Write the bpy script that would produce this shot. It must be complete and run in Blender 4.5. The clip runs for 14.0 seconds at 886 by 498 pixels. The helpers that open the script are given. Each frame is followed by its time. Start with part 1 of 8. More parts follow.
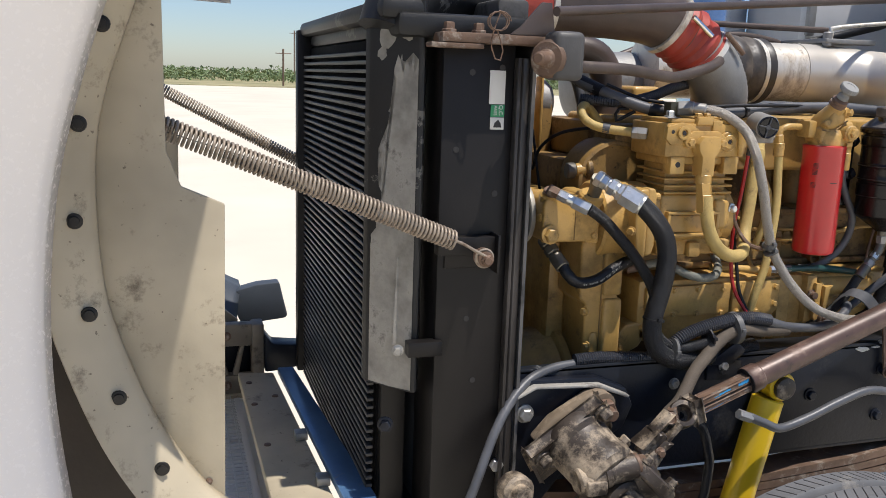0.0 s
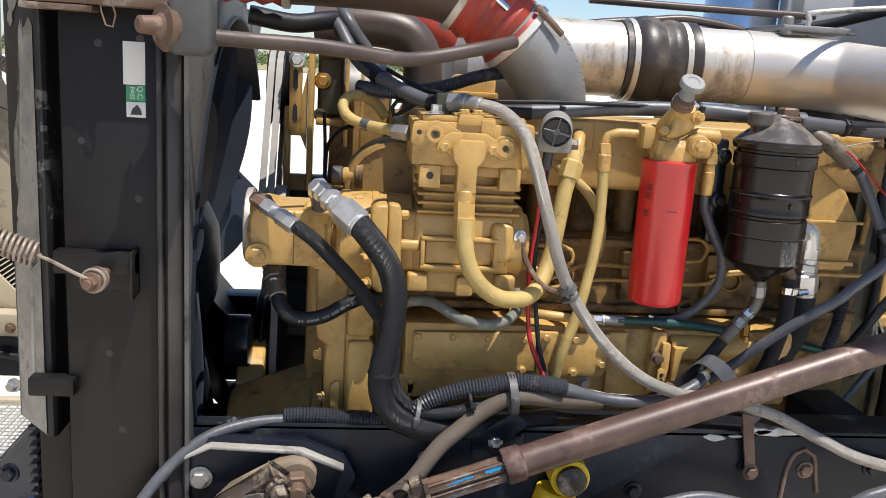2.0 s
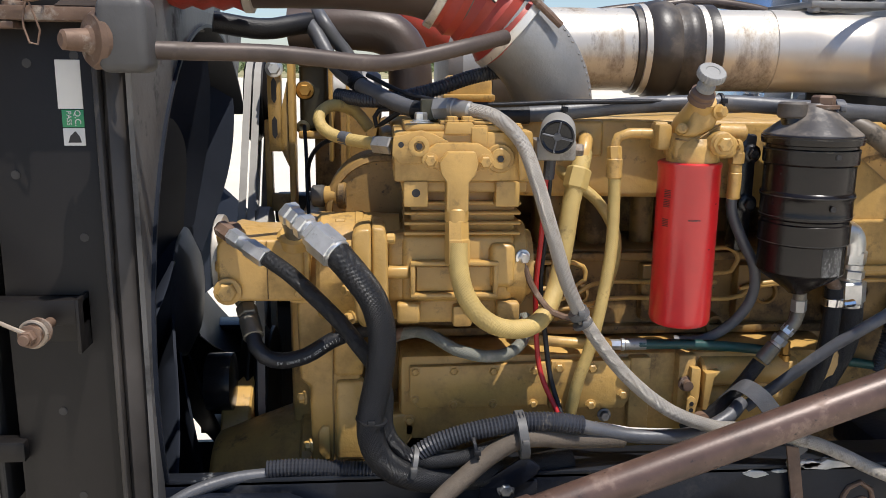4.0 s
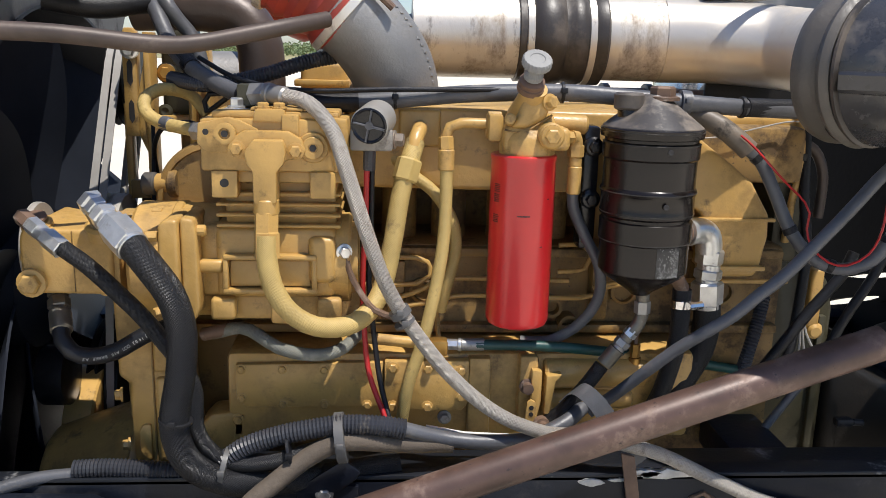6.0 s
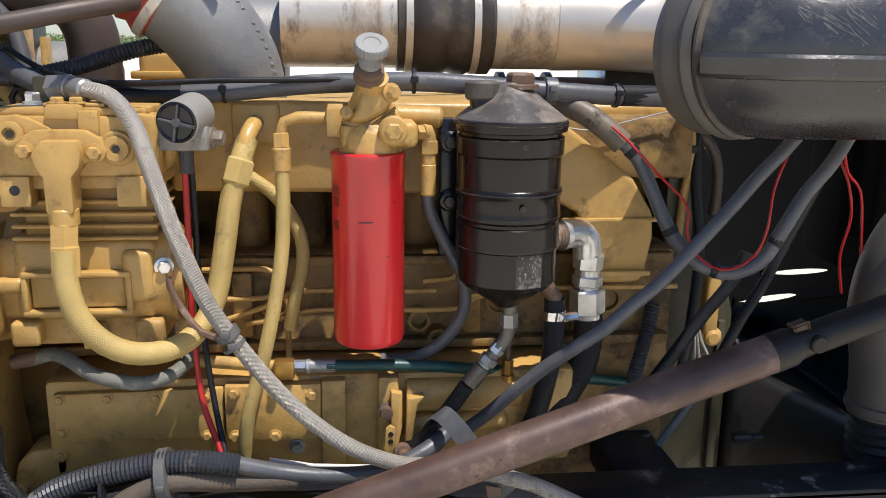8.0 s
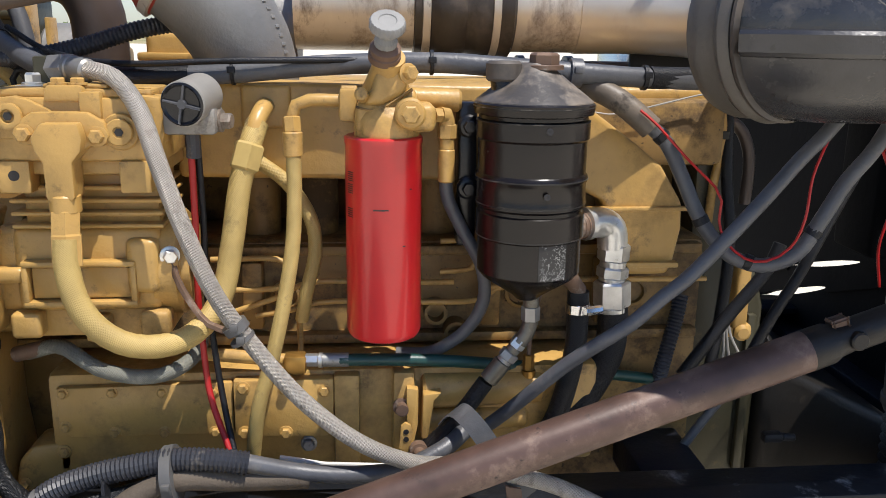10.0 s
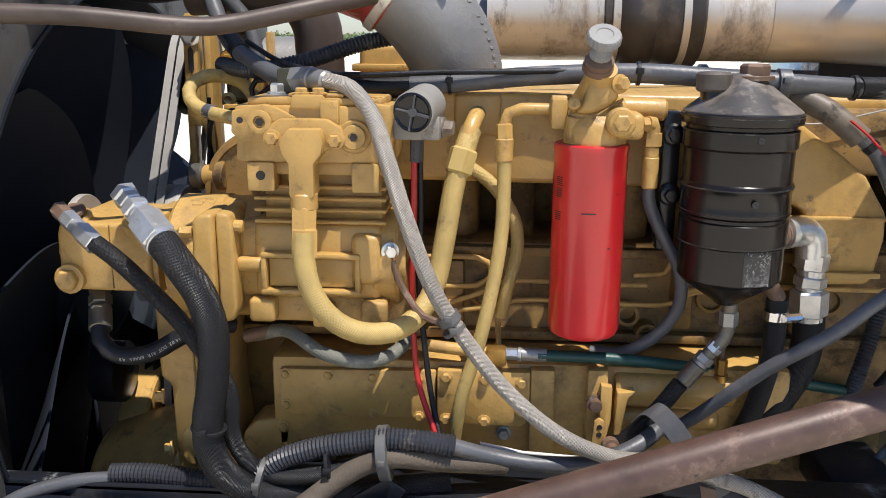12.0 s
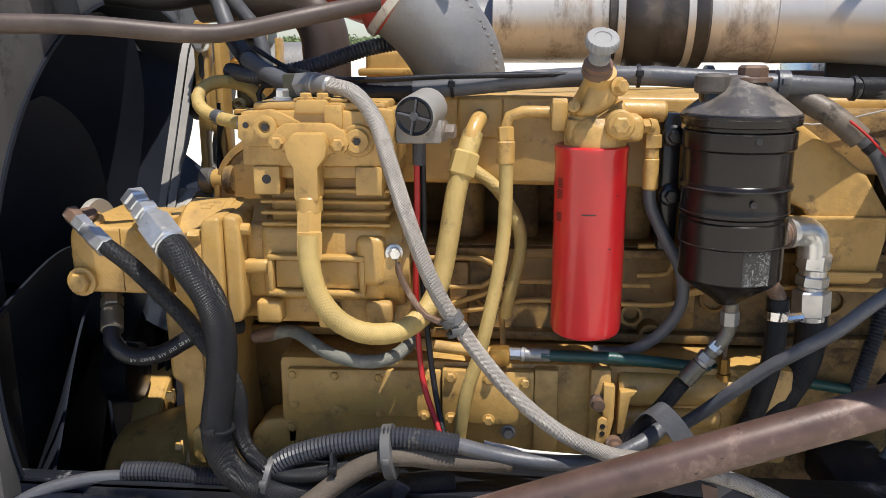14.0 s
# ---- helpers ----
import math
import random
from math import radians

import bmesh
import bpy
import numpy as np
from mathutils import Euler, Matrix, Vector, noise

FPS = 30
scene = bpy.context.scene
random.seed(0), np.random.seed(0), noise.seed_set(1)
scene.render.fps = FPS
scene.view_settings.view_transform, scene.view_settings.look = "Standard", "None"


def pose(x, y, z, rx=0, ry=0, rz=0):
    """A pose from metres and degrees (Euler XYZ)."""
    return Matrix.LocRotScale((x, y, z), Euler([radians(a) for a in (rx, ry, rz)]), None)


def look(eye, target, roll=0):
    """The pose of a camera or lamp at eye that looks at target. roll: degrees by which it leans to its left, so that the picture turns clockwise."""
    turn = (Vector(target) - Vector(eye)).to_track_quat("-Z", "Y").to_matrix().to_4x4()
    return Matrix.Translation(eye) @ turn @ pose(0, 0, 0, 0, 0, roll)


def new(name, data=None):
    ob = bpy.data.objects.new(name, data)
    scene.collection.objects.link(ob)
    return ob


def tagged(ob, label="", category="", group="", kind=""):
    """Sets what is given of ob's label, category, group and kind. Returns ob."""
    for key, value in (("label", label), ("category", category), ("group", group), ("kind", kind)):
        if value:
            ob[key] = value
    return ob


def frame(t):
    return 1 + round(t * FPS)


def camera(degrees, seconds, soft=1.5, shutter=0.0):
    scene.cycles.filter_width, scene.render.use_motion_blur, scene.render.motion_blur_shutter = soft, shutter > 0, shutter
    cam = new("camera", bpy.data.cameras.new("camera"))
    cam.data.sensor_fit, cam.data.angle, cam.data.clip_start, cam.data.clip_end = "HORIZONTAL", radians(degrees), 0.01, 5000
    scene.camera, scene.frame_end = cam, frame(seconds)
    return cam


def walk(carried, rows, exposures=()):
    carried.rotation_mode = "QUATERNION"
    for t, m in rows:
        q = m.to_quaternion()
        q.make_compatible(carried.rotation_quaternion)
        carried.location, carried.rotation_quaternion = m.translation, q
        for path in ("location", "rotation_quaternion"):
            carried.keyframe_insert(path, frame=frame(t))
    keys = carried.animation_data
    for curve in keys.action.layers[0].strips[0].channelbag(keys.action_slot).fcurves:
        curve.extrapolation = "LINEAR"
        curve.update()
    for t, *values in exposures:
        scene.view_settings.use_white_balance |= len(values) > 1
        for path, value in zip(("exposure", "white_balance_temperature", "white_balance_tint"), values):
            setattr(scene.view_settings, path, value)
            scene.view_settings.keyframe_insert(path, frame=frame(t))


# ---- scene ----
cam = camera(54.8, 14.0, soft=0.5)
METRES, EYE, TILT, LEAN, TURN = 2.0, 1.72, -11.4, -1.9, -17.5
ROWS = [
    (0.0, 0.0, 0.0, 0.0, 0.0, 0.0, -0.0),
    (0.5, 0.1349, 0.0571, 0.0106, 2.11, 1.1, -1.25),
    (1.0, 0.2349, 0.1468, 0.0232, 2.66, 1.44, -3.35),
    (1.5, 0.3116, 0.1981, 0.0347, 5.98, 0.79, -3.93),
    (2.0, 0.4093, 0.2357, 0.0385, 11.32, -0.58, -3.99),
    (4.5, 0.4107, 0.3453, 0.0643, 12.53, -0.77, -0.64),
    (5.0, 0.4139, 0.3593, 0.0638, 9.85, -1.03, 0.03),
    (5.5, 0.4696, 0.3707, 0.0644, 10.75, -1.37, -1.1),
    (6.0, 0.5429, 0.3869, 0.0693, 13.48, -1.69, -2.27),
    (6.5, 0.5871, 0.4092, 0.0697, 14.46, -2.01, -1.84),
    (7.0, 0.6035, 0.4371, 0.0724, 13.55, -2.3, -1.59),
    (7.5, 0.6151, 0.4605, 0.0778, 11.37, -2.03, -1.19),
    (10.0, 0.6029, 0.5007, 0.0794, 12.36, -2.78, -1.39),
    (10.5, 0.589, 0.4923, 0.0775, 14.73, -3.08, -2.06),
    (11.0, 0.5797, 0.4808, 0.0779, 17.45, -3.05, -2.36),
    (11.5, 0.5728, 0.4707, 0.0764, 19.52, -2.91, -2.58),
    (12.0, 0.5666, 0.4575, 0.0758, 21.27, -2.71, -2.73),
    (12.5, 0.5628, 0.4529, 0.0744, 22.74, -2.73, -2.75),
    (13.0, 0.5686, 0.4549, 0.0752, 23.21, -2.79, -2.61),
    (13.5, 0.5742, 0.4548, 0.0754, 22.98, -2.83, -2.52),
    (14.0, 0.579, 0.4531, 0.0761, 22.45, -2.61, -2.39),
]
EXPOSURES = [(0.0, 0.0), (1.0, 0.03), (1.5, 0.10), (2.2, 0.35), (4.3, 0.10), (7.7, 0.20), (9.8, 0.20), (11.5, 0.24), (14.0, 0.24)]
walk(cam, [(t, pose(0, 0, EYE, TILT, LEAN, TURN) @ pose(METRES * x, METRES * y, METRES * z, 90 + pitch, roll, yaw)) for t, x, y, z, yaw, pitch, roll in ROWS], EXPOSURES)

# ---- light ----
SUN_TO = Vector((0.235, -0.25, 0.94)).normalized()
world = bpy.data.worlds.new("world")
scene.world = world
world.use_nodes = True
wn = world.node_tree
sky = wn.nodes.new("ShaderNodeTexSky")
sky.sky_type, sky.sun_disc = "NISHITA", False
sky.sun_elevation = math.asin(SUN_TO.z)
sky.dust_density, sky.ozone_density = 0.4, 2.0
sky.sun_rotation = math.atan2(SUN_TO.x, SUN_TO.y)
tint = wn.nodes.new("ShaderNodeMix")
tint.data_type, tint.blend_type = "RGBA", "MULTIPLY"
tint.inputs[0].default_value = 1.0
tint.inputs[7].default_value = (0.91, 0.98, 1.13, 1)
wn.links.new(sky.outputs[0], tint.inputs[6])
wn.links.new(tint.outputs[2], wn.nodes["Background"].inputs[0])
wn.nodes["Background"].inputs[1].default_value = 0.112
sun = new("sun", bpy.data.lights.new("sun", "SUN"))
sun.data.energy, sun.data.angle, sun.data.color = 5.05, radians(0.53), (1.0, 0.950, 0.893)
sun.matrix_world = look(SUN_TO * 30, (0, 0, 0))


# ---- materials ----
def surface(name, base, rough=0.5, metal=0.0, vary=0.25, scale=12.0, dirt=None, dirt_at=0.62, dirt_scale=9.0, bump=0.15, fine=180.0, coat=0.0, streak=1.0, isle=0.0, spec=0.5, soot=None, sharp=0.1, speck=0.7):
    """A node material: base colour, broad and fine variation, dirt blotches, relief."""
    m = bpy.data.materials.new(name)
    m.use_nodes = True
    nt = m.node_tree
    N, L = nt.nodes, nt.links
    b = N["Principled BSDF"]
    tc = N.new("ShaderNodeTexCoord")
    mp = N.new("ShaderNodeMapping")
    mp.inputs["Scale"].default_value = (1, 1, streak)
    L.new(tc.outputs["Object"], mp.inputs[0])

    def noise_tex(s, d=4.0, r=0.6):
        n = N.new("ShaderNodeTexNoise")
        n.inputs["Scale"].default_value, n.inputs["Detail"].default_value, n.inputs["Roughness"].default_value = s, d, r
        L.new(mp.outputs[0], n.inputs["Vector"])
        return n.outputs["Fac"]

    def ranged(v, a, c, lo, hi):
        r = N.new("ShaderNodeMapRange")
        for i, x in enumerate((a, c, lo, hi)):
            r.inputs[i + 1].default_value = x
        L.new(v, r.inputs[0])
        return r.outputs[0]

    def mixed(f, a, c):
        x = N.new("ShaderNodeMix")
        x.data_type = "RGBA"
        for sock, v in ((x.inputs[0], f), (x.inputs[6], a), (x.inputs[7], c)):
            if isinstance(v, bpy.types.NodeSocket):
                L.new(v, sock)
            else:
                sock.default_value = v
        return x.outputs[2]

    base = (*base, 1)
    dark = tuple(c * (1 - vary) for c in base[:3]) + (1,)
    light = tuple(min(1, c * (1 + vary * 0.5)) for c in base[:3]) + (1,)
    big = noise_tex(scale)
    col = mixed(ranged(big, 0.3, 0.7, 0, 1), dark, light)
    small = noise_tex(fine, 3.0)
    if isle:
        inf = N.new("ShaderNodeObjectInfo")
        col = mixed(ranged(inf.outputs["Random"], 0, 1, 0, isle), col, dark)
    if dirt:
        d = noise_tex(dirt_scale, 8.0, 0.72)
        f = ranged(d, dirt_at, dirt_at + sharp, 0, 0.85)
        col = mixed(f, col, (*dirt, 1))
        rr = ranged(d, dirt_at, dirt_at + 0.1, rough, min(1, rough + 0.3))
    else:
        rr = ranged(small, 0.3, 0.7, max(0.02, rough - 0.08), min(1, rough + 0.1))
    if soot:
        g = noise_tex(dirt_scale * 2.7, 9.0, 0.75)
        col = mixed(ranged(g, 0.57, 0.70, 0, 0.8), col, (*soot, 1))
        sp = noise_tex(95.0, 2.0, 0.5)
        col = mixed(ranged(sp, 0.70, 0.74, 0, speck), col, (*soot, 1))
    L.new(col, b.inputs["Base Color"])
    L.new(rr, b.inputs["Roughness"])
    b.inputs["Metallic"].default_value = metal
    b.inputs["Specular IOR Level"].default_value = spec
    b.inputs["Coat Weight"].default_value = coat
    b.inputs["Coat Roughness"].default_value = 0.12
    if bump:
        bp = N.new("ShaderNodeBump")
        bp.inputs["Strength"].default_value, bp.inputs["Distance"].default_value = bump, 0.002
        L.new(small, bp.inputs["Height"])
        L.new(bp.outputs[0], b.inputs["Normal"])
    return m


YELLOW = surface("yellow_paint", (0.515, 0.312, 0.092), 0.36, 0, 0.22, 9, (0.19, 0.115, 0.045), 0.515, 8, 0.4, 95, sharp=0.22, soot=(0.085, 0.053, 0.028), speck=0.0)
# Engine yellow darkened by grease and by the shade of recessed faces.
YELLOW_SHADED = surface("shaded_yellow_paint", (0.27, 0.16, 0.048), 0.5, 0, 0.35, 8, (0.055, 0.034, 0.018), 0.50, 7, 0.3, 130, soot=(0.018, 0.012, 0.008))
YELLOW_HOSE = surface("yellow_overspray_hose", (0.50, 0.355, 0.12), 0.55, 0, 0.25, 14, (0.17, 0.12, 0.055), 0.57, 26, 0.3, 240, sharp=0.15)
SHOCK = surface("bright_yellow_paint", (0.80, 0.52, 0.02), 0.35, 0, 0.12, 8, (0.15, 0.10, 0.04), 0.66, 12, 0.1)
RED = surface("red_enamel", (0.62, 0.018, 0.022), 0.30, 0, 0.15, 6, (0.42, 0.10, 0.08), 0.63, 16, 0.05, 300, 0.5)
BLACK = surface("black_paint", (0.010, 0.010, 0.0115), 0.26, 0, 0.3, 10, (0.055, 0.048, 0.04), 0.70, 14, 0.08, 140, spec=0.45)
PANEL = surface("black_sheet_steel", (0.0108, 0.0092, 0.0086), 0.45, 0, 0.35, 5, (0.024, 0.020, 0.018), 0.66, 9, 0.15, 120, spec=0.3, sharp=0.2)
RUBBER = surface("black_rubber", (0.0115, 0.012, 0.0145), 0.44, 0, 0.35, 18, (0.05, 0.046, 0.042), 0.69, 22, 0.45, 420, spec=0.32)
GREY_HOSE = surface("dusty_grey_hose", (0.088, 0.090, 0.098), 0.42, 0, 0.3, 14, (0.24, 0.22, 0.19), 0.57, 13, 0.25, 200, sharp=0.25)
LOOM = surface("split_loom_plastic", (0.030, 0.032, 0.040), 0.45, 0, 0.3, 14, (0.18, 0.155, 0.125), 0.62, 20, 0.1)
FRAME = surface("grimy_frame_paint", (0.0085, 0.0108, 0.0180), 0.37, 0, 0.4, 6, (0.085, 0.080, 0.074), 0.57, 7, 0.35, 90, spec=0.3, sharp=0.25)
RAIL_WORN = surface("worn_black_steel", (0.013, 0.015, 0.020), 0.40, 0, 0.4, 8, (0.36, 0.36, 0.35), 0.60, 13, 0.3, 90, spec=0.3)
ZINC = surface("zinc_plated_steel", (0.72, 0.72, 0.70), 0.28, 0.8, 0.2, 40, (0.38, 0.35, 0.30), 0.61, 50, 0.12, 90)
DULL_STEEL = surface("dull_grey_steel", (0.33, 0.32, 0.30), 0.42, 0.6, 0.2, 30, (0.22, 0.20, 0.17), 0.58, 40, 0.08)
CHROME = surface("bright_steel", (0.72, 0.72, 0.72), 0.16, 1.0, 0.1, 16, None, 0.6, 9, 0.04)
ALU = surface("weathered_aluminised_steel", (0.66, 0.615, 0.54), 0.40, 0.45, 0.2, 5, (0.17, 0.108, 0.062), 0.54, 8, 0.14, 150, streak=0.4, sharp=0.16, soot=(0.10, 0.066, 0.045), speck=0.4)
ALU_CLEAN = surface("clean_aluminised_steel", (0.60, 0.555, 0.49), 0.36, 0.45, 0.12, 3, (0.38, 0.32, 0.25), 0.58, 3.5, 0.06, 150, streak=0.4, sharp=0.3)
CAST = surface("cast_aluminium", (0.27, 0.265, 0.255), 0.55, 0.45, 0.2, 10, (0.15, 0.14, 0.125), 0.60, 9, 0.4, 150, sharp=0.2)
RUST_PIPE = surface("brown_stained_pipe", (0.085, 0.062, 0.052), 0.42, 0.2, 0.35, 7, (0.30, 0.25, 0.19), 0.69, 6, 0.15)
SILICONE = surface("red_silicone", (0.36, 0.045, 0.028), 0.5, 0, 0.25, 9, (0.16, 0.05, 0.035), 0.58, 11, 0.25, 120)
RUST = surface("rusty_steel", (0.17, 0.105, 0.07), 0.6, 0.25, 0.4, 14, (0.34, 0.29, 0.24), 0.54, 22, 0.3, 130)
TUBE = surface("rust_brown_steel_tube", (0.118, 0.070, 0.054), 0.40, 0.15, 0.55, 9, (0.32, 0.235, 0.18), 0.53, 9, 0.12, 200, sharp=0.20, soot=(0.028, 0.020, 0.018))
GREASE = surface("greasy_cast_iron", (0.06, 0.045, 0.034), 0.46, 0.15, 0.5, 12, (0.50, 0.40, 0.285), 0.47, 11, 0.5, 90, sharp=0.14, soot=(0.02, 0.016, 0.013))
BAR = surface("dark_radiator_fin", (0.055, 0.052, 0.049), 0.5, 0.3, 0.35, 9, (0.11, 0.10, 0.085), 0.62, 10, 0.1)
OILY = surface("oil_dark_cast_iron", (0.011, 0.009, 0.007), 0.5, 0.1, 0.4, 10, (0.03, 0.022, 0.014), 0.60, 12, 0.3, 120)
WORN = surface("bare_weathered_steel", (0.36, 0.34, 0.30), 0.55, 0.10, 0.45, 16, (0.13, 0.12, 0.105), 0.55, 16, 0.4, 110)
SPRING = surface("dusty_spring_steel", (0.33, 0.27, 0.21), 0.5, 0.35, 0.3, 30, (0.16, 0.11, 0.075), 0.55, 40, 0.1)
HUMP = surface("dusty_black_rubber", (0.052, 0.044, 0.038), 0.42, 0, 0.4, 8, (0.19, 0.155, 0.12), 0.50, 8, 0.2, 120, sharp=0.25)
COLUMN = surface("chipped_black_paint", (0.012, 0.012, 0.0125), 0.5, 0.1, 0.3, 6, (0.155, 0.145, 0.13), 0.60, 6, 0.3, 70, sharp=0.015)
SHROUD = surface("grey_shroud_plastic", (0.095, 0.091, 0.088), 0.5, 0, 0.4, 5, (0.028, 0.027, 0.026), 0.54, 7, 0.25, 90, spec=0.35)
FAN = surface("black_fan_plastic", (0.022, 0.026, 0.036), 0.5, 0, 0.3, 5, (0.02, 0.02, 0.022), 0.62, 6, 0.08, spec=0.12, sharp=0.2)
BELT = surface("worn_rubber_belt", (0.32, 0.305, 0.28), 0.6, 0, 0.25, 10, None, 0.6, 9, 0.15)
HOOD_OUT = surface("white_hood_paint", (0.88, 0.82, 0.76), 0.22, 0, 0.04, 3, None, 0.6, 9, 0.0, 150, 0.7)
HOOD_IN = surface("bare_fibreglass_hood_inside", (0.44, 0.375, 0.265), 0.62, 0, 0.30, 3, (0.30, 0.25, 0.17), 0.60, 5, 0.2, 60, soot=(0.09, 0.065, 0.04), sharp=0.3, speck=0.75)
WHITE = surface("white_paint", (0.62, 0.61, 0.59), 0.42, 0, 0.08, 5, (0.36, 0.32, 0.27), 0.68, 7, 0.08)
CAB = surface("grey_white_cab_paint", (0.50, 0.50, 0.50), 0.4, 0, 0.1, 4, (0.30, 0.28, 0.26), 0.66, 6, 0.1)
LABEL = surface("white_label", (0.62, 0.61, 0.58), 0.55, 0, 0.06, 14, None, 0.6, 9, 0.0)
GREEN_LABEL = surface("green_label", (0.03, 0.26, 0.11), 0.5, 0, 0.1, 14, None, 0.6, 9, 0.0)
INK = surface("dark_print", (0.02, 0.018, 0.018), 0.5, 0, 0.1, 30, None, 0.6, 9, 0.0)
PALE_INK = surface("pale_print", (0.33, 0.33, 0.315), 0.6, 0, 0.3, 60, None, 0.6, 9, 0.0)
GREEN_HOSE = surface("dark_green_hose", (0.012, 0.060, 0.052), 0.42, 0, 0.3, 14, (0.10, 0.10, 0.08), 0.68, 16, 0.2)
RED_WIRE = surface("red_wire", (0.42, 0.015, 0.015), 0.45, 0, 0.1, 20, None, 0.6, 9, 0.0)
BLUE = surface("blue_paint", (0.03, 0.33, 0.68), 0.5, 0, 0.2, 20, (0.05, 0.05, 0.05), 0.56, 30, 0.1)
OLIVE = surface("oily_olive_casting", (0.055, 0.050, 0.028), 0.42, 0.1, 0.4, 10, (0.13, 0.10, 0.045), 0.60, 12, 0.25, 120)
BRASS = surface("brass_fitting", (0.48, 0.27, 0.07), 0.4, 0.8, 0.2, 20, None, 0.6, 9, 0.1)
TYRE = surface("tyre_rubber", (0.13, 0.13, 0.132), 0.7, 0, 0.3, 8, (0.26, 0.24, 0.21), 0.58, 12, 0.4, 90)
# Black lining, darkened further to hold the shade around the firewall.
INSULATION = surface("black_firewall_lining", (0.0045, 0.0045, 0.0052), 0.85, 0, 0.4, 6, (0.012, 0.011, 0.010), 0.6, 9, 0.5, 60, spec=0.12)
GALV = surface("galvanised_mesh", (0.55, 0.55, 0.53), 0.4, 0.6, 0.15, 8, None, 0.6, 9, 0.1)
# Blue-grey holds the shade on the far fender's inner side.
FENDER = surface("blue_grey_fender_shade", (0.055, 0.065, 0.08), 0.5, 0, 0.2, 6, (0.15, 0.14, 0.13), 0.64, 8, 0.2)


def woven(m, scale, strength, shade=0.0):
    """Woven cover: two crossed wave patterns over the hose's own length, as relief and, where asked, as colour."""
    nt = m.node_tree
    N, L = nt.nodes, nt.links
    uv = N.new("ShaderNodeUVMap")
    total = None
    for a in (0.72, -0.72):
        mp = N.new("ShaderNodeMapping")
        mp.inputs["Rotation"].default_value = (0, 0, a)
        L.new(uv.outputs[0], mp.inputs[0])
        w = N.new("ShaderNodeTexWave")
        w.inputs["Scale"].default_value = scale
        L.new(mp.outputs[0], w.inputs["Vector"])
        if total is None:
            total = w.outputs["Fac"]
        else:
            mx = N.new("ShaderNodeMath")
            mx.operation = "MAXIMUM"
            L.new(total, mx.inputs[0]), L.new(w.outputs["Fac"], mx.inputs[1])
            total = mx.outputs[0]
    bp = N.new("ShaderNodeBump")
    bp.inputs["Strength"].default_value, bp.inputs["Distance"].default_value = strength, 0.0012
    L.new(total, bp.inputs["Height"])
    b = N["Principled BSDF"]
    L.new(bp.outputs[0], b.inputs["Normal"])
    if shade:
        old = b.inputs["Base Color"].links[0].from_socket
        mr = N.new("ShaderNodeMapRange")
        for k, x in enumerate((0.2, 0.8, 1 - shade, 1.0)):
            mr.inputs[k + 1].default_value = x
        L.new(total, mr.inputs[0])
        mx = N.new("ShaderNodeMix")
        mx.data_type, mx.blend_type = "RGBA", "MULTIPLY"
        mx.inputs[0].default_value = 1.0
        L.new(old, mx.inputs[6])
        L.new(mr.outputs[0], mx.inputs[7])
        L.new(mx.outputs[2], b.inputs["Base Color"])
    return m


BRAID = woven(surface("braided_steel", (0.47, 0.43, 0.375), 0.42, 0.25, 0.25, 14, (0.22, 0.185, 0.15), 0.56, 14, 0.0), 185.0, 0.8, 0.36)
woven(YELLOW_HOSE, 160.0, 0.35, 0.07)
WRAPPED = woven(surface("fabric_wrapped_rubber", (0.0095, 0.0098, 0.0115), 0.42, 0, 0.35, 18, (0.07, 0.064, 0.058), 0.66, 22, 0.0, spec=0.5), 185.0, 0.65, 0.25)

# ---- mesh helpers ----
BASE = {}


def thing(name, at, label, category, group="", kind=""):
    ob = tagged(new(name), label, category, group, kind)
    ob.empty_display_size = 0.05
    ob.location = at
    BASE[ob.name] = Vector(at)
    return ob


def finish(bm, name, material, base, angle=32):
    bmesh.ops.remove_doubles(bm, verts=bm.verts, dist=1e-6)
    bmesh.ops.recalc_face_normals(bm, faces=bm.faces)
    bmesh.ops.translate(bm, verts=bm.verts, vec=-Vector(base))
    me = bpy.data.meshes.new(name)
    bm.to_mesh(me)
    bm.free()
    me.polygons.foreach_set("use_smooth", [True] * len(me.polygons))
    me.set_sharp_from_angle(angle=radians(angle))
    me.materials.append(material)
    return me


def part(name, bm, material, parent, label="", angle=32):
    base = BASE[parent.name]
    ob = new(name, finish(bm, name, material, base, angle))
    ob.parent = parent
    BASE[ob.name] = base
    if label:
        tagged(ob, label)
    return ob


def solo(name, bm, material, at, label, category, group="", kind="", angle=32):
    ob = new(name, finish(bm, name, material, at, angle))
    ob.location = at
    BASE[ob.name] = Vector(at)
    return tagged(ob, label, category, group, kind)


def box(bm, x0, x1, y0, y1, z0, z1, bevel=0.0, seg=2, m=None):
    r = bmesh.ops.create_cube(bm, size=1.0)
    vs = r["verts"]
    for v in vs:
        v.co = Vector(((x0 + x1) / 2 + v.co.x * (x1 - x0), (y0 + y1) / 2 + v.co.y * (y1 - y0), (z0 + z1) / 2 + v.co.z * (z1 - z0)))
        if m is not None:
            v.co = m @ v.co
    if bevel:
        es = list({e for v in vs for e in v.link_edges})
        bmesh.ops.bevel(bm, geom=es, offset=bevel, segments=seg, affect="EDGES", profile=0.5, clamp_overlap=True)
    return bm


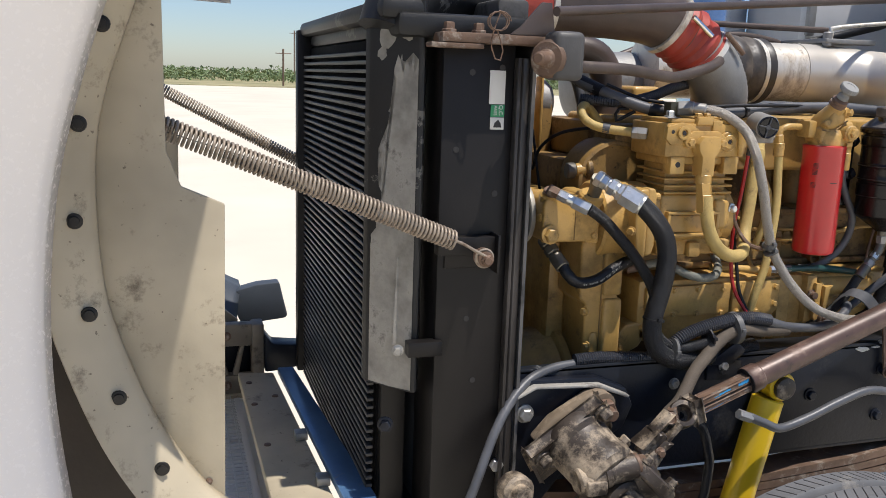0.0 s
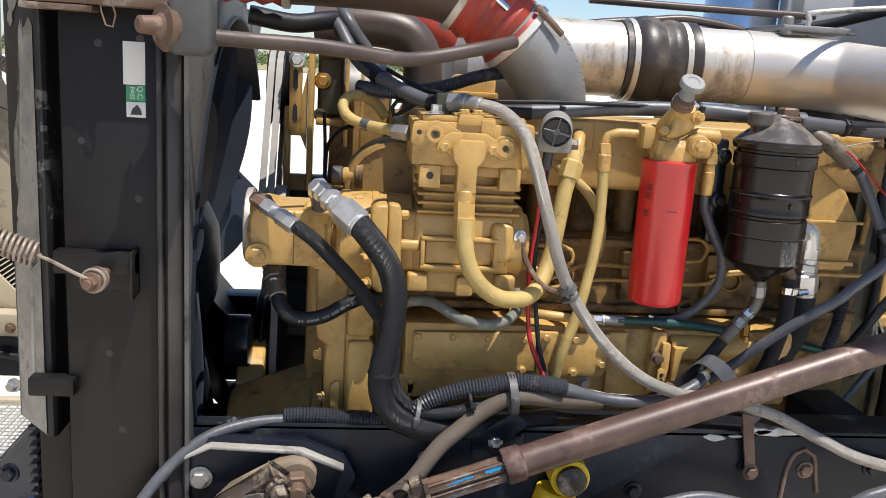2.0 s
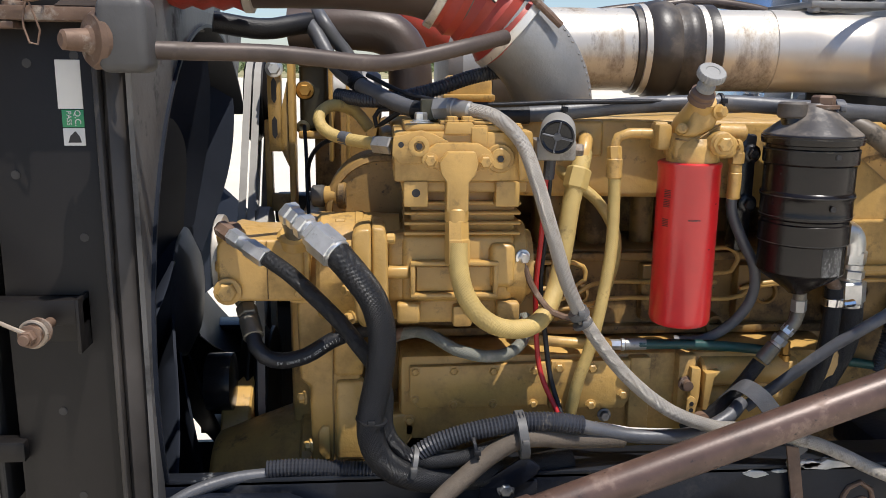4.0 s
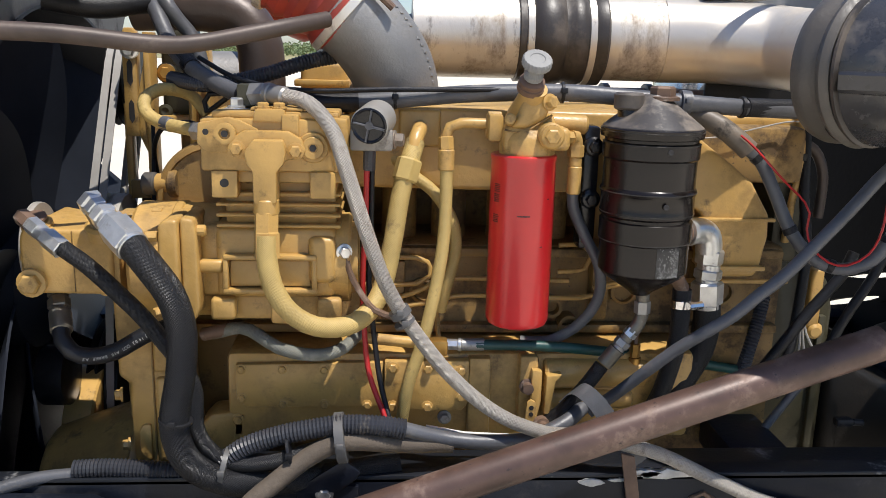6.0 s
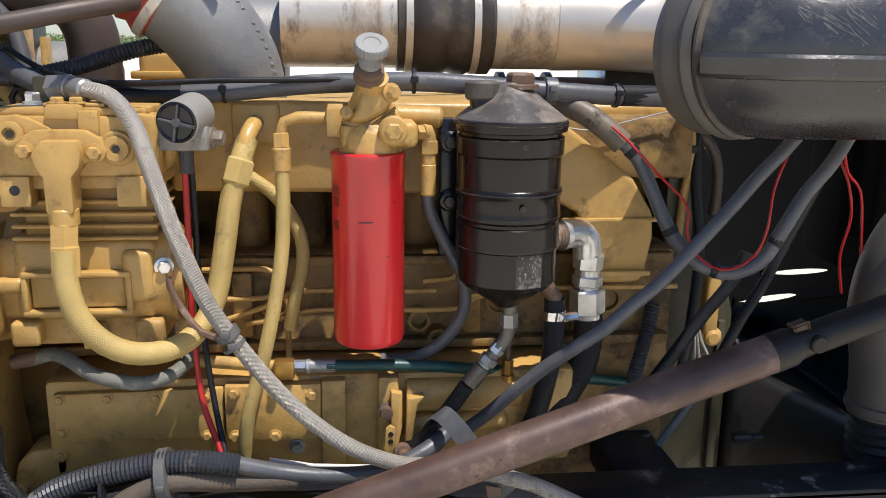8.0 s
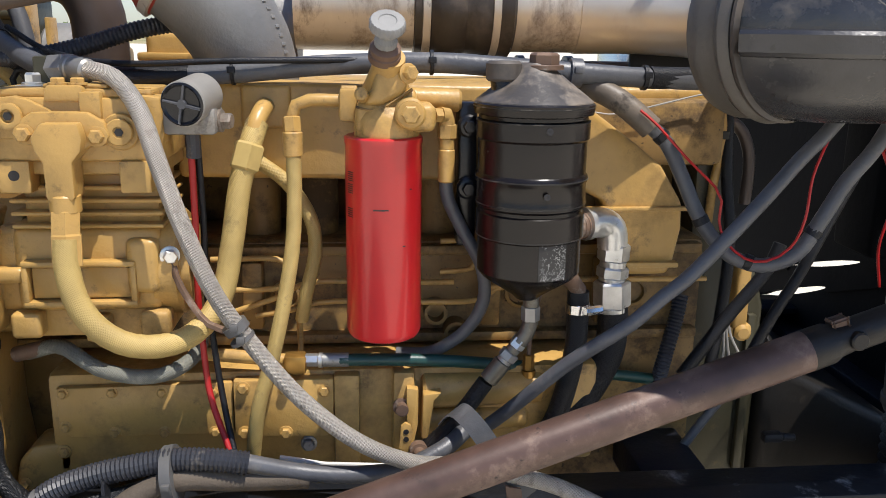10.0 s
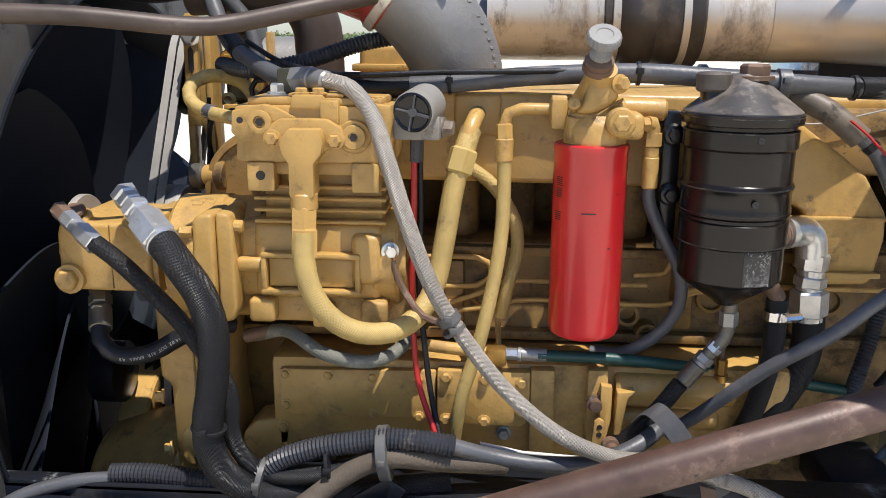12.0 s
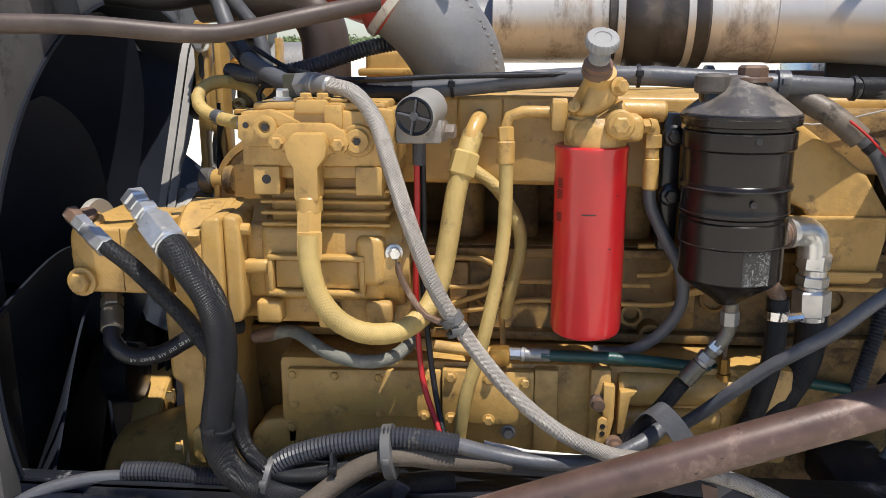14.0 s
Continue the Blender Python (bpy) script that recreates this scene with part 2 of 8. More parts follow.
def prism(bm, poly, a, b, axis="y", bevel=0.0, seg=2):
    """A polygon extruded from a to b. axis y: poly is (x, z); axis x: (y, z); axis z: (x, y)."""
    def at(p, q, d):
        return {"y": (p, d, q), "x": (d, p, q), "z": (p, q, d)}[axis]
    lo = [bm.verts.new(at(p, q, a)) for p, q in poly]
    hi = [bm.verts.new(at(p, q, b)) for p, q in poly]
    fs = [bm.faces.new(lo), bm.faces.new(hi[::-1])]
    n = len(poly)
    for i in range(n):
        fs.append(bm.faces.new((lo[i], lo[(i + 1) % n], hi[(i + 1) % n], hi[i])))
    bmesh.ops.recalc_face_normals(bm, faces=fs)
    if bevel:
        es = [e for e in {e for f in fs for e in f.edges} if e.calc_face_angle(0) > 0.5]
        bmesh.ops.bevel(bm, geom=es, offset=bevel, segments=seg, affect="EDGES", profile=0.5, clamp_overlap=True)
    return bm


def frame_of(axis):
    w = Vector(axis).normalized()
    u = w.orthogonal().normalized()
    if abs(w.z) < 0.9:
        u = Vector((0, 0, 1)).cross(w).normalized()
    return u, w.cross(u), w


def lathe(bm, p0, axis, profile, seg=24, wob=None):
    """Turns a profile of (radius, height) about an axis through p0."""
    u, v, w = frame_of(axis)
    p0 = Vector(p0)
    rings = []
    for r, h in profile:
        if r < 1e-5:
            rings.append([bm.verts.new(p0 + w * h)])
        else:
            rings.append([bm.verts.new(p0 + w * h + (u * math.cos(2 * math.pi * i / seg) + v * math.sin(2 * math.pi * i / seg)) * (r * (wob(i) if wob else 1))) for i in range(seg)])
    for a, b in zip(rings, rings[1:]):
        for i in range(seg):
            j = (i + 1) % seg
            if len(a) == 1 and len(b) == 1:
                continue
            if len(a) == 1:
                bm.faces.new((a[0], b[i], b[j]))
            elif len(b) == 1:
                bm.faces.new((a[i], a[j], b[0]))
            else:
                bm.faces.new((a[i], a[j], b[j], b[i]))
    for ring in (rings[0], rings[-1]):
        if len(ring) > 2:
            bm.faces.new(ring)
    return bm


def rod(bm, a, b, r, seg=16, bevel=0.0):
    a, b = Vector(a), Vector(b)
    h = (b - a).length
    if bevel:
        return lathe(bm, a, b - a, [(r - bevel, 0), (r, bevel), (r, h - bevel), (r - bevel, h)], seg)
    return lathe(bm, a, b - a, [(r, 0), (r, h)], seg)


def hexa(bm, p, axis, r, h, washer=True):
    """A bolt head: washer and hexagon, from p outward."""
    if washer:
        lathe(bm, p, axis, [(r * 1.35, 0), (r * 1.35, h * 0.25), (r * 1.2, h * 0.3)], 16)
    u, v, w = frame_of(axis)
    lathe(bm, Vector(p) + w * h * 0.2, axis, [(r, 0), (r, h * 0.65), (r * 0.82, h * 0.8)], 6)
    return bm


def smooth_path(pts, step=0.012):
    """Catmull-Rom points through pts at about even steps."""
    P = [Vector(p) for p in pts]
    P = [P[0] * 2 - P[1], *P, P[-1] * 2 - P[-2]]
    out = []
    for i in range(1, len(P) - 2):
        a, b, c, d = P[i - 1:i + 3]
        n = max(1, int((c - b).length / step))
        for k in range(n):
            t = k / n
            out.append(0.5 * ((2 * b) + (c - a) * t + (2 * a - 5 * b + 4 * c - d) * t * t + (3 * b - a - 3 * c + d) * t ** 3))
    out.append(P[-2])
    return out


def tube(bm, pts, r, seg=12, step=0.012, rib=None, smooth=True, cap=True):
    """A round bar or hose along pts; r is a radius or a function of the share 0..1; rib (pitch, depth) gives rings."""
    if rib:
        step = rib[0] / 2
    path = smooth_path(pts, step) if smooth else [Vector(p) for p in pts]
    if rib:
        even, acc = [path[0]], 0.0
        for a, b in zip(path, path[1:]):
            d = (b - a).length
            while acc + d >= step and d > 1e-9:
                a = a + (b - a) * ((step - acc) / d)
                even.append(a)
                d, acc = (b - a).length, 0.0
            acc += d
        path = even
    uvl = bm.loops.layers.uv.verify()
    rings, lens, total = [], [], 0.0
    t0 = (path[1] - path[0]).normalized()
    u, v, w = frame_of(t0)
    n = len(path)
    for i, p in enumerate(path):
        t = (path[min(i + 1, n - 1)] - path[max(i - 1, 0)]).normalized()
        u = (u - t * u.dot(t)).normalized()
        v = t.cross(u)
        rad = r(i / (n - 1)) if callable(r) else r
        if rib and i % 2:
            rad -= rib[1]
        rings.append([bm.verts.new(p + (u * math.cos(2 * math.pi * k / seg) + v * math.sin(2 * math.pi * k / seg)) * rad) for k in range(seg)])
        total += (p - path[i - 1]).length if i else 0
        lens.append(total)
    for i in range(n - 1):
        for k in range(seg):
            j = (k + 1) % seg
            f = bm.faces.new((rings[i][k], rings[i][j], rings[i + 1][j], rings[i + 1][k]))
            rr = 2 * math.pi * (r(0.5) if callable(r) else r)
            for lp, (s, c) in zip(f.loops, ((lens[i], k), (lens[i], k + 1), (lens[i + 1], k + 1), (lens[i + 1], k))):
                lp[uvl].uv = (s, rr * c / seg)
    if cap:
        bm.faces.new(rings[0]), bm.faces.new(rings[-1])
    return bm


def NB():
    return bmesh.new()


def hose(name, pts, r, material, label, category="hose", seg=12, rib=None, group="", split=""):
    """A hose or cable; with split it becomes a thing whose first part has that name."""
    b = tube(NB(), pts, r, seg, 0.012, rib)
    ang = 60 if not rib else 15
    if not split:
        return solo(name, b, material, pts[len(pts) // 2], label, category, group, angle=ang)
    h = thing(name, pts[len(pts) // 2], label, category, group)
    part(split, b, material, h, angle=ang)
    return h


def text_along(parent, body, pts, r, size, material, name="lettering"):
    """Letters one by one along a hose, upside down on its outer side, as one mesh."""
    path = smooth_path(pts, 0.002)
    out = NB()
    base = BASE[parent.name]
    pos = 0.0
    lens = [0.0]
    for a, c in zip(path, path[1:]):
        lens.append(lens[-1] + (c - a).length)
    for ch in body:
        if ch != " ":
            k = next((i for i, v in enumerate(lens) if v >= pos), len(path) - 2)
            k = min(k, len(path) - 2)
            d = (path[k + 1] - path[k]).normalized()
            cu = bpy.data.curves.new("glyph", "FONT")
            cu.body, cu.size, cu.extrude, cu.align_x, cu.align_y = ch, size, 0.0003, "CENTER", "CENTER"
            tmp = bpy.data.objects.new("glyph", cu)
            scene.collection.objects.link(tmp)
            bpy.context.view_layer.update()
            me = bpy.data.meshes.new_from_object(tmp.evaluated_get(bpy.context.evaluated_depsgraph_get()))
            bpy.data.objects.remove(tmp)
            n = Vector((0, -1, 0))
            n = (n - d * n.dot(d)).normalized()
            up = n.cross(d)
            m = Matrix((d, up, n)).transposed().to_4x4()
            m.translation = path[k] + n * (r + 0.0002) - base
            me.transform(m)
            out.from_mesh(me)
        pos += size * 0.66
    me = bpy.data.meshes.new(name)
    out.to_mesh(me)
    out.free()
    me.materials.append(material)
    ob = new(name, me)
    ob.parent = parent
    return tagged(ob, "white printed hose lettering", kind="stuff")


def bolt_set(parent, places, axis, r, h, material, name="bolt"):
    """Alike bolts under a thing: objects of their own on one mesh."""
    me = finish(hexa(NB(), (0, 0, 0), axis, r, h), name, material, (0, 0, 0))
    for p in places:
        ob = new(name, me)
        ob.parent = parent
        ob.location = Vector(p) - BASE[parent.name]


def text_on(parent, body, at, size, rot, material, name="lettering", depth=0.0004):
    cu = bpy.data.curves.new(name, "FONT")
    cu.body, cu.size, cu.extrude, cu.align_x, cu.align_y = body, size, depth, "CENTER", "CENTER"
    tmp = bpy.data.objects.new(name, cu)
    scene.collection.objects.link(tmp)
    bpy.context.view_layer.update()
    me = bpy.data.meshes.new_from_object(tmp.evaluated_get(bpy.context.evaluated_depsgraph_get()))
    bpy.data.objects.remove(tmp)
    me.materials.clear()
    me.materials.append(material)
    ob = new(name, me)
    ob.parent = parent
    ob.matrix_local = Matrix.Translation(Vector(at) - BASE[parent.name]) @ Euler([radians(a) for a in rot]).to_matrix().to_4x4()
    return ob

# ---- ground and distance ----
GROUND = surface("pale_caliche_lot", (0.68, 0.61, 0.485), 0.9, 0, 0.12, 0.25, (0.58, 0.515, 0.395), 0.6, 0.9, 0.3, 14)
SCRUB_SOIL = surface("dry_grass_soil", (0.36, 0.31, 0.16), 0.9, 0, 0.3, 0.08, (0.14, 0.16, 0.05), 0.5, 0.1, 0.2, 3)
# Leaf green is lightened to include distance haze.
LEAF = surface("scrub_leaf", (0.17, 0.225, 0.095), 0.7, 0, 0.35, 0.2, (0.25, 0.25, 0.13), 0.58, 0.5, 0.0, 2)
gb = NB()
prism(gb, [(-2500, -2500), (2500, -2500), (2500, 2500), (-2500, 2500)], -0.3, 0.0, "z")
solo("ground", gb, GROUND, (0, 0, 0), "pale sun-bleached caliche lot, level and bare", "ground", kind="structure")
gb = NB()
prism(gb, [(-700, 108), (700, 80), (1500, 1500), (-1500, 1500)], 0.0, 0.05, "z")
solo("dry_verge", gb, SCRUB_SOIL, (0, 0, 0), "strip of dry grass and soil beyond the lot", "ground", kind="structure")


def scrub_belt():
    rnd = random.Random(4)
    vs, fs = [], []
    for i in range(2600):
        x = rnd.uniform(-150, 190)
        y = rnd.uniform(125, 210) - x * 0.02
        s = rnd.uniform(0.9, 2.1) * (1.25 if rnd.random() < 0.1 else 1)
        for k in range(26):
            c = Vector((x + rnd.gauss(0, s * 0.5), y + rnd.gauss(0, s * 0.5), max(0.15, rnd.uniform(0.1, 1.0) * s)))
            d = [Vector((rnd.gauss(0, 1), rnd.gauss(0, 1), rnd.gauss(0, 0.8))).normalized() * s * rnd.uniform(0.11, 0.24) for _ in range(3)]
            n = len(vs)
            vs += [tuple(c + d[0]), tuple(c + d[1]), tuple(c + d[2]), tuple(c - d[0] * 0.8)]
            fs += [(n, n + 1, n + 2), (n + 1, n + 3, n + 2)]
    me = bpy.data.meshes.new("scrub")
    me.from_pydata(vs, [], fs)
    me.materials.append(LEAF)
    tagged(new("scrub", me), "low green scrub brush along the far edge", "bushes", kind="stuff")


scrub_belt()
for x, y, h in ((34.5, 118, 6.5), (22, 160, 9.0), (12.5, 100, 4.2), (40, 190, 9)):
    pb = rod(NB(), (x, y, 0), (x, y, h), 0.11, 8)
    rod(pb, (x - 0.9, y, h - 0.5), (x + 0.9, y, h - 0.5), 0.05, 6)
    solo("utility_pole", pb, RUST, (x, y, 0), "distant weathered wooden utility pole", "pole", "distant poles")

# ---- truck frame, cab wall ----
fr = thing("truck_frame_rail", (1.6, 1.6, 0.86), "grimy black steel truck frame rail", "frame rail")
b = NB()
box(b, 0.50, 4.2, 1.585, 1.597, 0.86, 1.115, 0.003)
part("web", b, FRAME, fr)
part("top_flange", prism(NB(), [(0.50, 1.585), (4.2, 1.585), (4.2, 1.67), (1.06, 1.67), (0.99, 1.612), (0.50, 1.612)], 1.105, 1.118, "z", 0.003), RAIL_WORN, fr, "worn black steel flange with scraped paint")
part("bottom_flange", box(NB(), 0.50, 4.2, 1.585, 1.67, 0.855, 0.867, 0.003), FRAME, fr)
bolt_set(fr, [(1.192, 1.585, 1.085), (1.45, 1.585, 1.0), (1.658, 1.585, 1.049), (1.658, 1.585, 0.93), (1.9, 1.585, 1.05), (1.05, 1.585, 0.95)], (0, -1, 0), 0.012, 0.014, FRAME)
BARE = surface("bare_scraped_metal", (0.50, 0.50, 0.49), 0.5, 0.3, 0.3, 40, (0.22, 0.21, 0.20), 0.56, 30, 0.3, 160)
rk = random.Random(31)
for cx, cz, hw, hh in ((1.712, 1.1175, 0.054, 0.0075), (1.668, 1.119, 0.03, 0.006), (1.591, 1.105, 0.021, 0.006), (1.63, 1.1085, 0.014, 0.003), (1.135, 1.104, 0.034, 0.004)):
    ring_ = [(cx + hw * math.cos(k * math.tau / 26) * rk.uniform(0.8, 1.1), cz + hh * math.sin(k * math.tau / 26) * rk.uniform(0.6, 1.25)) for k in range(26)]
    part("scrape", prism(NB(), ring_, 1.5815, 1.592, "y", 0.0012, 2), BARE, fr, "bare scraped metal")
RUSTY_BEAD = [(1.732, 0.987), (1.736, 1.045), (1.748, 1.076), (1.766, 1.085), (1.785, 1.072), (1.792, 1.04), (1.801, 1.0)]
part("weld_bead", tube(NB(), [(x, 1.584, z) for x, z in RUSTY_BEAD], 0.0045, 8), RUST, fr, "rusty weld bead round a bracket")
part("rusty_bolt", hexa(NB(), (1.772, 1.585, 1.044), (0, -1, 0), 0.012, 0.010), RUST, fr, "rusty bolt")
bolt_set(fr, [(1.07, 1.585, 1.058), (1.19, 1.575, 1.095)], (0, -1, 0), 0.010, 0.009, DULL_STEEL)
ab = NB()
prism(ab, [(1.14, 1.098), (1.212, 1.146), (1.222, 1.149), (1.243, 1.130), (1.236, 1.118), (1.21, 1.098)], 1.572, 1.580, "y", 0.002)
box(ab, 1.15, 1.24, 1.578, 1.587, 1.06, 1.105, 0.002)
solo("angle_bracket", ab, FRAME, (1.19, 1.576, 1.1), "black steel angle bracket bolted to the frame rail", "bracket")
pt_ = NB()
prism(pt_, [(1.341, 1.178), (1.40, 1.166), (1.50, 1.160), (1.50, 1.156), (1.40, 1.160), (1.341, 1.167)], 1.628, 1.634, "y", 0.0008)
solo("tray_edge", pt_, LABEL, (1.42, 1.631, 1.165), "pale painted edge of a thin tray behind the harness", "tray")
fr2 = thing("truck_frame_rail", (1.6, 2.45, 0.86), "grimy black steel truck frame rail beyond the engine", "frame rail")
part("web", box(NB(), 0.50, 4.2, 2.44, 2.452, 0.86, 1.115, 0.003), FRAME, fr2)
part("top_flange", box(NB(), 0.50, 4.2, 2.37, 2.44, 1.105, 1.118, 0.003), FRAME, fr2)
cm = NB()
box(cm, 0.42, 0.72, 1.60, 2.44, 0.70, 0.797, 0.01)
box(cm, 0.66, 0.72, 1.60, 1.66, 0.79, 0.856, 0.006)
box(cm, 0.66, 0.72, 2.38, 2.44, 0.79, 0.856, 0.006)
solo("front_crossmember", cm, FRAME, (0.5, 2.0, 0.88), "grimy black front crossmember of the truck frame", "crossmember")
cm = NB()
box(cm, 2.38, 2.5, 1.6, 2.44, 0.9, 1.08, 0.01)
solo("rear_crossmember", cm, FRAME, (2.4, 2.0, 0.9), "grimy black crossmember under the cab", "crossmember")

cab = thing("truck_cab", (2.6, 2.4, 1.0), "grey-white painted truck cab front wall", "cab")
part("firewall", box(NB(), 2.46, 2.52, 1.9, 3.35, 1.58, 2.75, 0.02), CAB, cab)


def gap_1(y):
    return 1.29 - 0.296 * (y - 2.14)


def gap_2(y):
    return 1.18 - 0.364 * (y - 2.32)


def tapered(g, y0, y1, h, sign):
    """Lens-shaped edge of a gap in the lining, thickest in the middle."""
    ys = [1.9, y0] + [y0 + (y1 - y0) * k / 8 for k in range(1, 8)] + [y1, 2.9]
    return [(y, g(y) + sign * max(0.0, h * math.sin(math.pi * min(1, max(0, (y - y0) / (y1 - y0)))) ** 0.6) + sign * 0.0006) for y in ys]


G1, G2 = (2.15, 2.43, 0.0058), (2.26, 2.56, 0.0078)
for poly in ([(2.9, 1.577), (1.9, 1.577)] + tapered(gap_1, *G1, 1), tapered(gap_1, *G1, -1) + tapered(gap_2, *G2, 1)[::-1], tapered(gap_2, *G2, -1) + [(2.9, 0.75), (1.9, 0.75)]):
    part("lining", prism(NB(), poly, 2.43, 2.452, "x"), INSULATION, cab, "lower firewall, near-black for its lining and shade")
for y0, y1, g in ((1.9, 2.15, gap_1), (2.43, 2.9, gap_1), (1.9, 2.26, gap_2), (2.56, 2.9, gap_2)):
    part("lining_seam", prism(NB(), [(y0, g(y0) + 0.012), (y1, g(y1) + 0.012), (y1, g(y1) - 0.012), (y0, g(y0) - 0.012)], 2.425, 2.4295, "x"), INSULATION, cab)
part("side_skin", box(NB(), 3.0, 4.2, 1.46, 1.50, 0.75, 2.75, 0.02), CAB, cab)
part("roof_edge", box(NB(), 2.525, 4.2, 1.46, 3.35, 2.752, 2.80, 0.02), CAB, cab)

# ---- engine ----
eng = thing("diesel_engine", (1.4, 2.1, 0.86), "yellow-painted six-cylinder diesel engine block, oily and dusty", "engine")
b = NB()
box(b, 0.90, 1.96, 1.80, 2.42, 0.95, 1.425, 0.012)
box(b, 0.93, 1.96, 1.95, 2.42, 1.42, 1.53, 0.01)
for x in (1.30, 1.385, 1.47, 1.56, 1.65, 1.74, 1.83):
    rod(b, (x, 1.865, 1.42), (x, 1.865, 1.53), 0.02 if int(x * 100) % 2 else 0.03, 18, 0.003)
for i, x in enumerate((1.0, 1.17, 1.34, 1.51, 1.68, 1.85)):
    lathe(b, (x, 1.802, 1.345), (0, -1, 0), [(0.022, 0), (0.022, 0.012), (0.017, 0.014), (0.016, 0.006), (0, 0.006)], 20)
box(b, 0.95, 1.95, 1.785, 1.81, 1.405, 1.42, 0.004)
box(b, 0.95, 1.95, 1.78, 1.81, 1.275, 1.29, 0.004)
for x in (1.555, 1.585):
    lathe(b, (x, 1.80, 1.322 - (x - 1.555)), (0, -1, 0), [(0.017, 0), (0.017, 0.03), (0.012, 0.03), (0.012, 0.01), (0, 0.01)], 20)
for x in (1.28, 1.45, 1.62, 1.79):
    box(b, x, x + 0.03, 1.775, 1.81, 1.30, 1.40, 0.006)
part("block", b, YELLOW_SHADED, eng, "oil-stained cast iron block in yellow darkened for recess shade")
part("oil_pan", box(NB(), 0.95, 1.95, 1.86, 2.36, 0.80, 0.945, 0.03), YELLOW_SHADED, eng)
b = NB()
prism(b, [(1.21, 1.525), (1.21, 1.645), (1.24, 1.652), (1.72, 1.648), (1.755, 1.622), (1.83, 1.568), (1.865, 1.54), (1.898, 1.488), (1.90, 1.452), (1.891, 1.40), (1.884, 1.384), (1.795, 1.383), (1.785, 1.49), (1.752, 1.507), (1.62, 1.505), (1.61, 1.52)], 1.745, 1.80, "y", 0.008, 3)
box(b, 1.76, 1.906, 1.738, 1.75, 1.478, 1.484, 0.002)
box(b, 1.785, 1.896, 1.735, 1.75, 1.397, 1.405, 0.002)
part("aftercooler_cover", b, YELLOW, eng, "yellow painted aftercooler side cover")
b = NB()
box(b, 1.0, 1.98, 1.81, 2.2, 1.53, 1.625, 0.012)
part("cylinder_head", b, YELLOW_SHADED, eng)
b = NB()
box(b, 1.02, 2.0, 1.86, 2.12, 1.61, 1.642, 0.012, 3)
box(b, 1.126, 1.208, 1.96, 2.08, 1.63, 1.713, 0.012, 3)
box(b, 1.116, 1.212, 1.95, 2.09, 1.668, 1.680, 0.003)
part("valve_cover", b, YELLOW, eng, "yellow valve cover")
b = NB()
prism(b, [(0.868, 1.372), (0.870, 1.236), (0.885, 1.226), (0.887, 1.075), (0.98, 1.075), (0.967, 1.20), (0.966, 1.455), (0.90, 1.455), (0.884, 1.43), (0.882, 1.376)], 1.682, 1.80, "y", 0.009, 3)
box(b, 0.925, 0.972, 1.674, 1.70, 1.245, 1.44, 0.007, 3)
box(b, 0.927, 0.974, 1.672, 1.70, 1.10, 1.238, 0.008, 3)
prism(b, [(0.898, 1.115), (0.898, 1.15), (0.905, 1.16), (0.917, 1.16), (0.917, 1.10), (0.905, 1.10)], 1.676, 1.69, "y", 0.004)
box(b, 0.845, 0.93, 1.80, 2.4, 1.0, 1.45, 0.015)
part("gear_housing", b, YELLOW, eng, "yellow front timing gear housing")
part("housing_seam", box(NB(), 0.9215, 0.9245, 1.679, 1.684, 1.09, 1.44, 0.0008, 1), YELLOW_SHADED, eng)
bolt_set(eng, [(0.888, 1.665, 1.133), (0.880, 1.668, 1.214)], (-1, -0.3, 0), 0.008, 0.012, YELLOW)
b = NB()
lathe(b, (1.005, 1.90, 1.49), (0, -1, 0), [(0.098, 0), (0.098, 0.085), (0.094, 0.094), (0.086, 0.097), (0.084, 0.092), (0.0, 0.092)], 48)
part("gear_cover", b, YELLOW_SHADED, eng, "round gear cover in yellow darkened for shade")
b = NB()
lathe(b, (0.700, 1.85, 0.966), (1, 0, 0.0), [(0.06, 0), (0.098, 0.0), (0.106, 0.006), (0.109, 0.012), (0.160, 0.160), (0.168, 0.162), (0.172, 0.166), (0.172, 0.182), (0.15, 0.184)], 56)
part("front_support", b, YELLOW, eng, "yellow cone-shaped front support housing")
part("vibration_damper", lathe(NB(), (0.705, 1.98, 1.02), (1, 0, 0), [(0.05, 0), (0.118, 0.0), (0.122, 0.004), (0.122, 0.050), (0.118, 0.054), (0.05, 0.055)], 48), YELLOW, eng, "yellow round crankshaft damper")
b = NB()
box(b, 1.03, 1.78, 1.70, 1.82, 1.12, 1.27, 0.012)
box(b, 1.41, 1.445, 1.685, 1.72, 1.10, 1.265, 0.004)
box(b, 1.49, 1.52, 1.68, 1.72, 1.15, 1.27, 0.005)
rod(b, (1.53, 1.70, 1.235), (1.70, 1.71, 1.235), 0.025, 20, 0.004)
rod(b, (1.53, 1.70, 1.19), (1.68, 1.71, 1.19), 0.018, 16, 0.004)
prism(b, [(0.978, 1.115), (0.985, 1.145), (1.004, 1.165), (1.05, 1.170), (1.058, 1.16), (1.056, 1.135), (1.042, 1.11), (1.01, 1.095), (0.985, 1.10)], 1.70, 1.76, "y", 0.005, 3)
part("pump_housing", b, YELLOW, eng, "yellow fuel injection pump housing")
# Dark olive colour carries the shade on this yellow rear housing.
b = NB()
prism(b, [(1.965, 0.88), (1.965, 1.395), (1.985, 1.41), (2.03, 1.40), (2.085, 1.345), (2.10, 1.29), (2.10, 0.90)], 1.875, 2.36, "y", 0.012, 3)
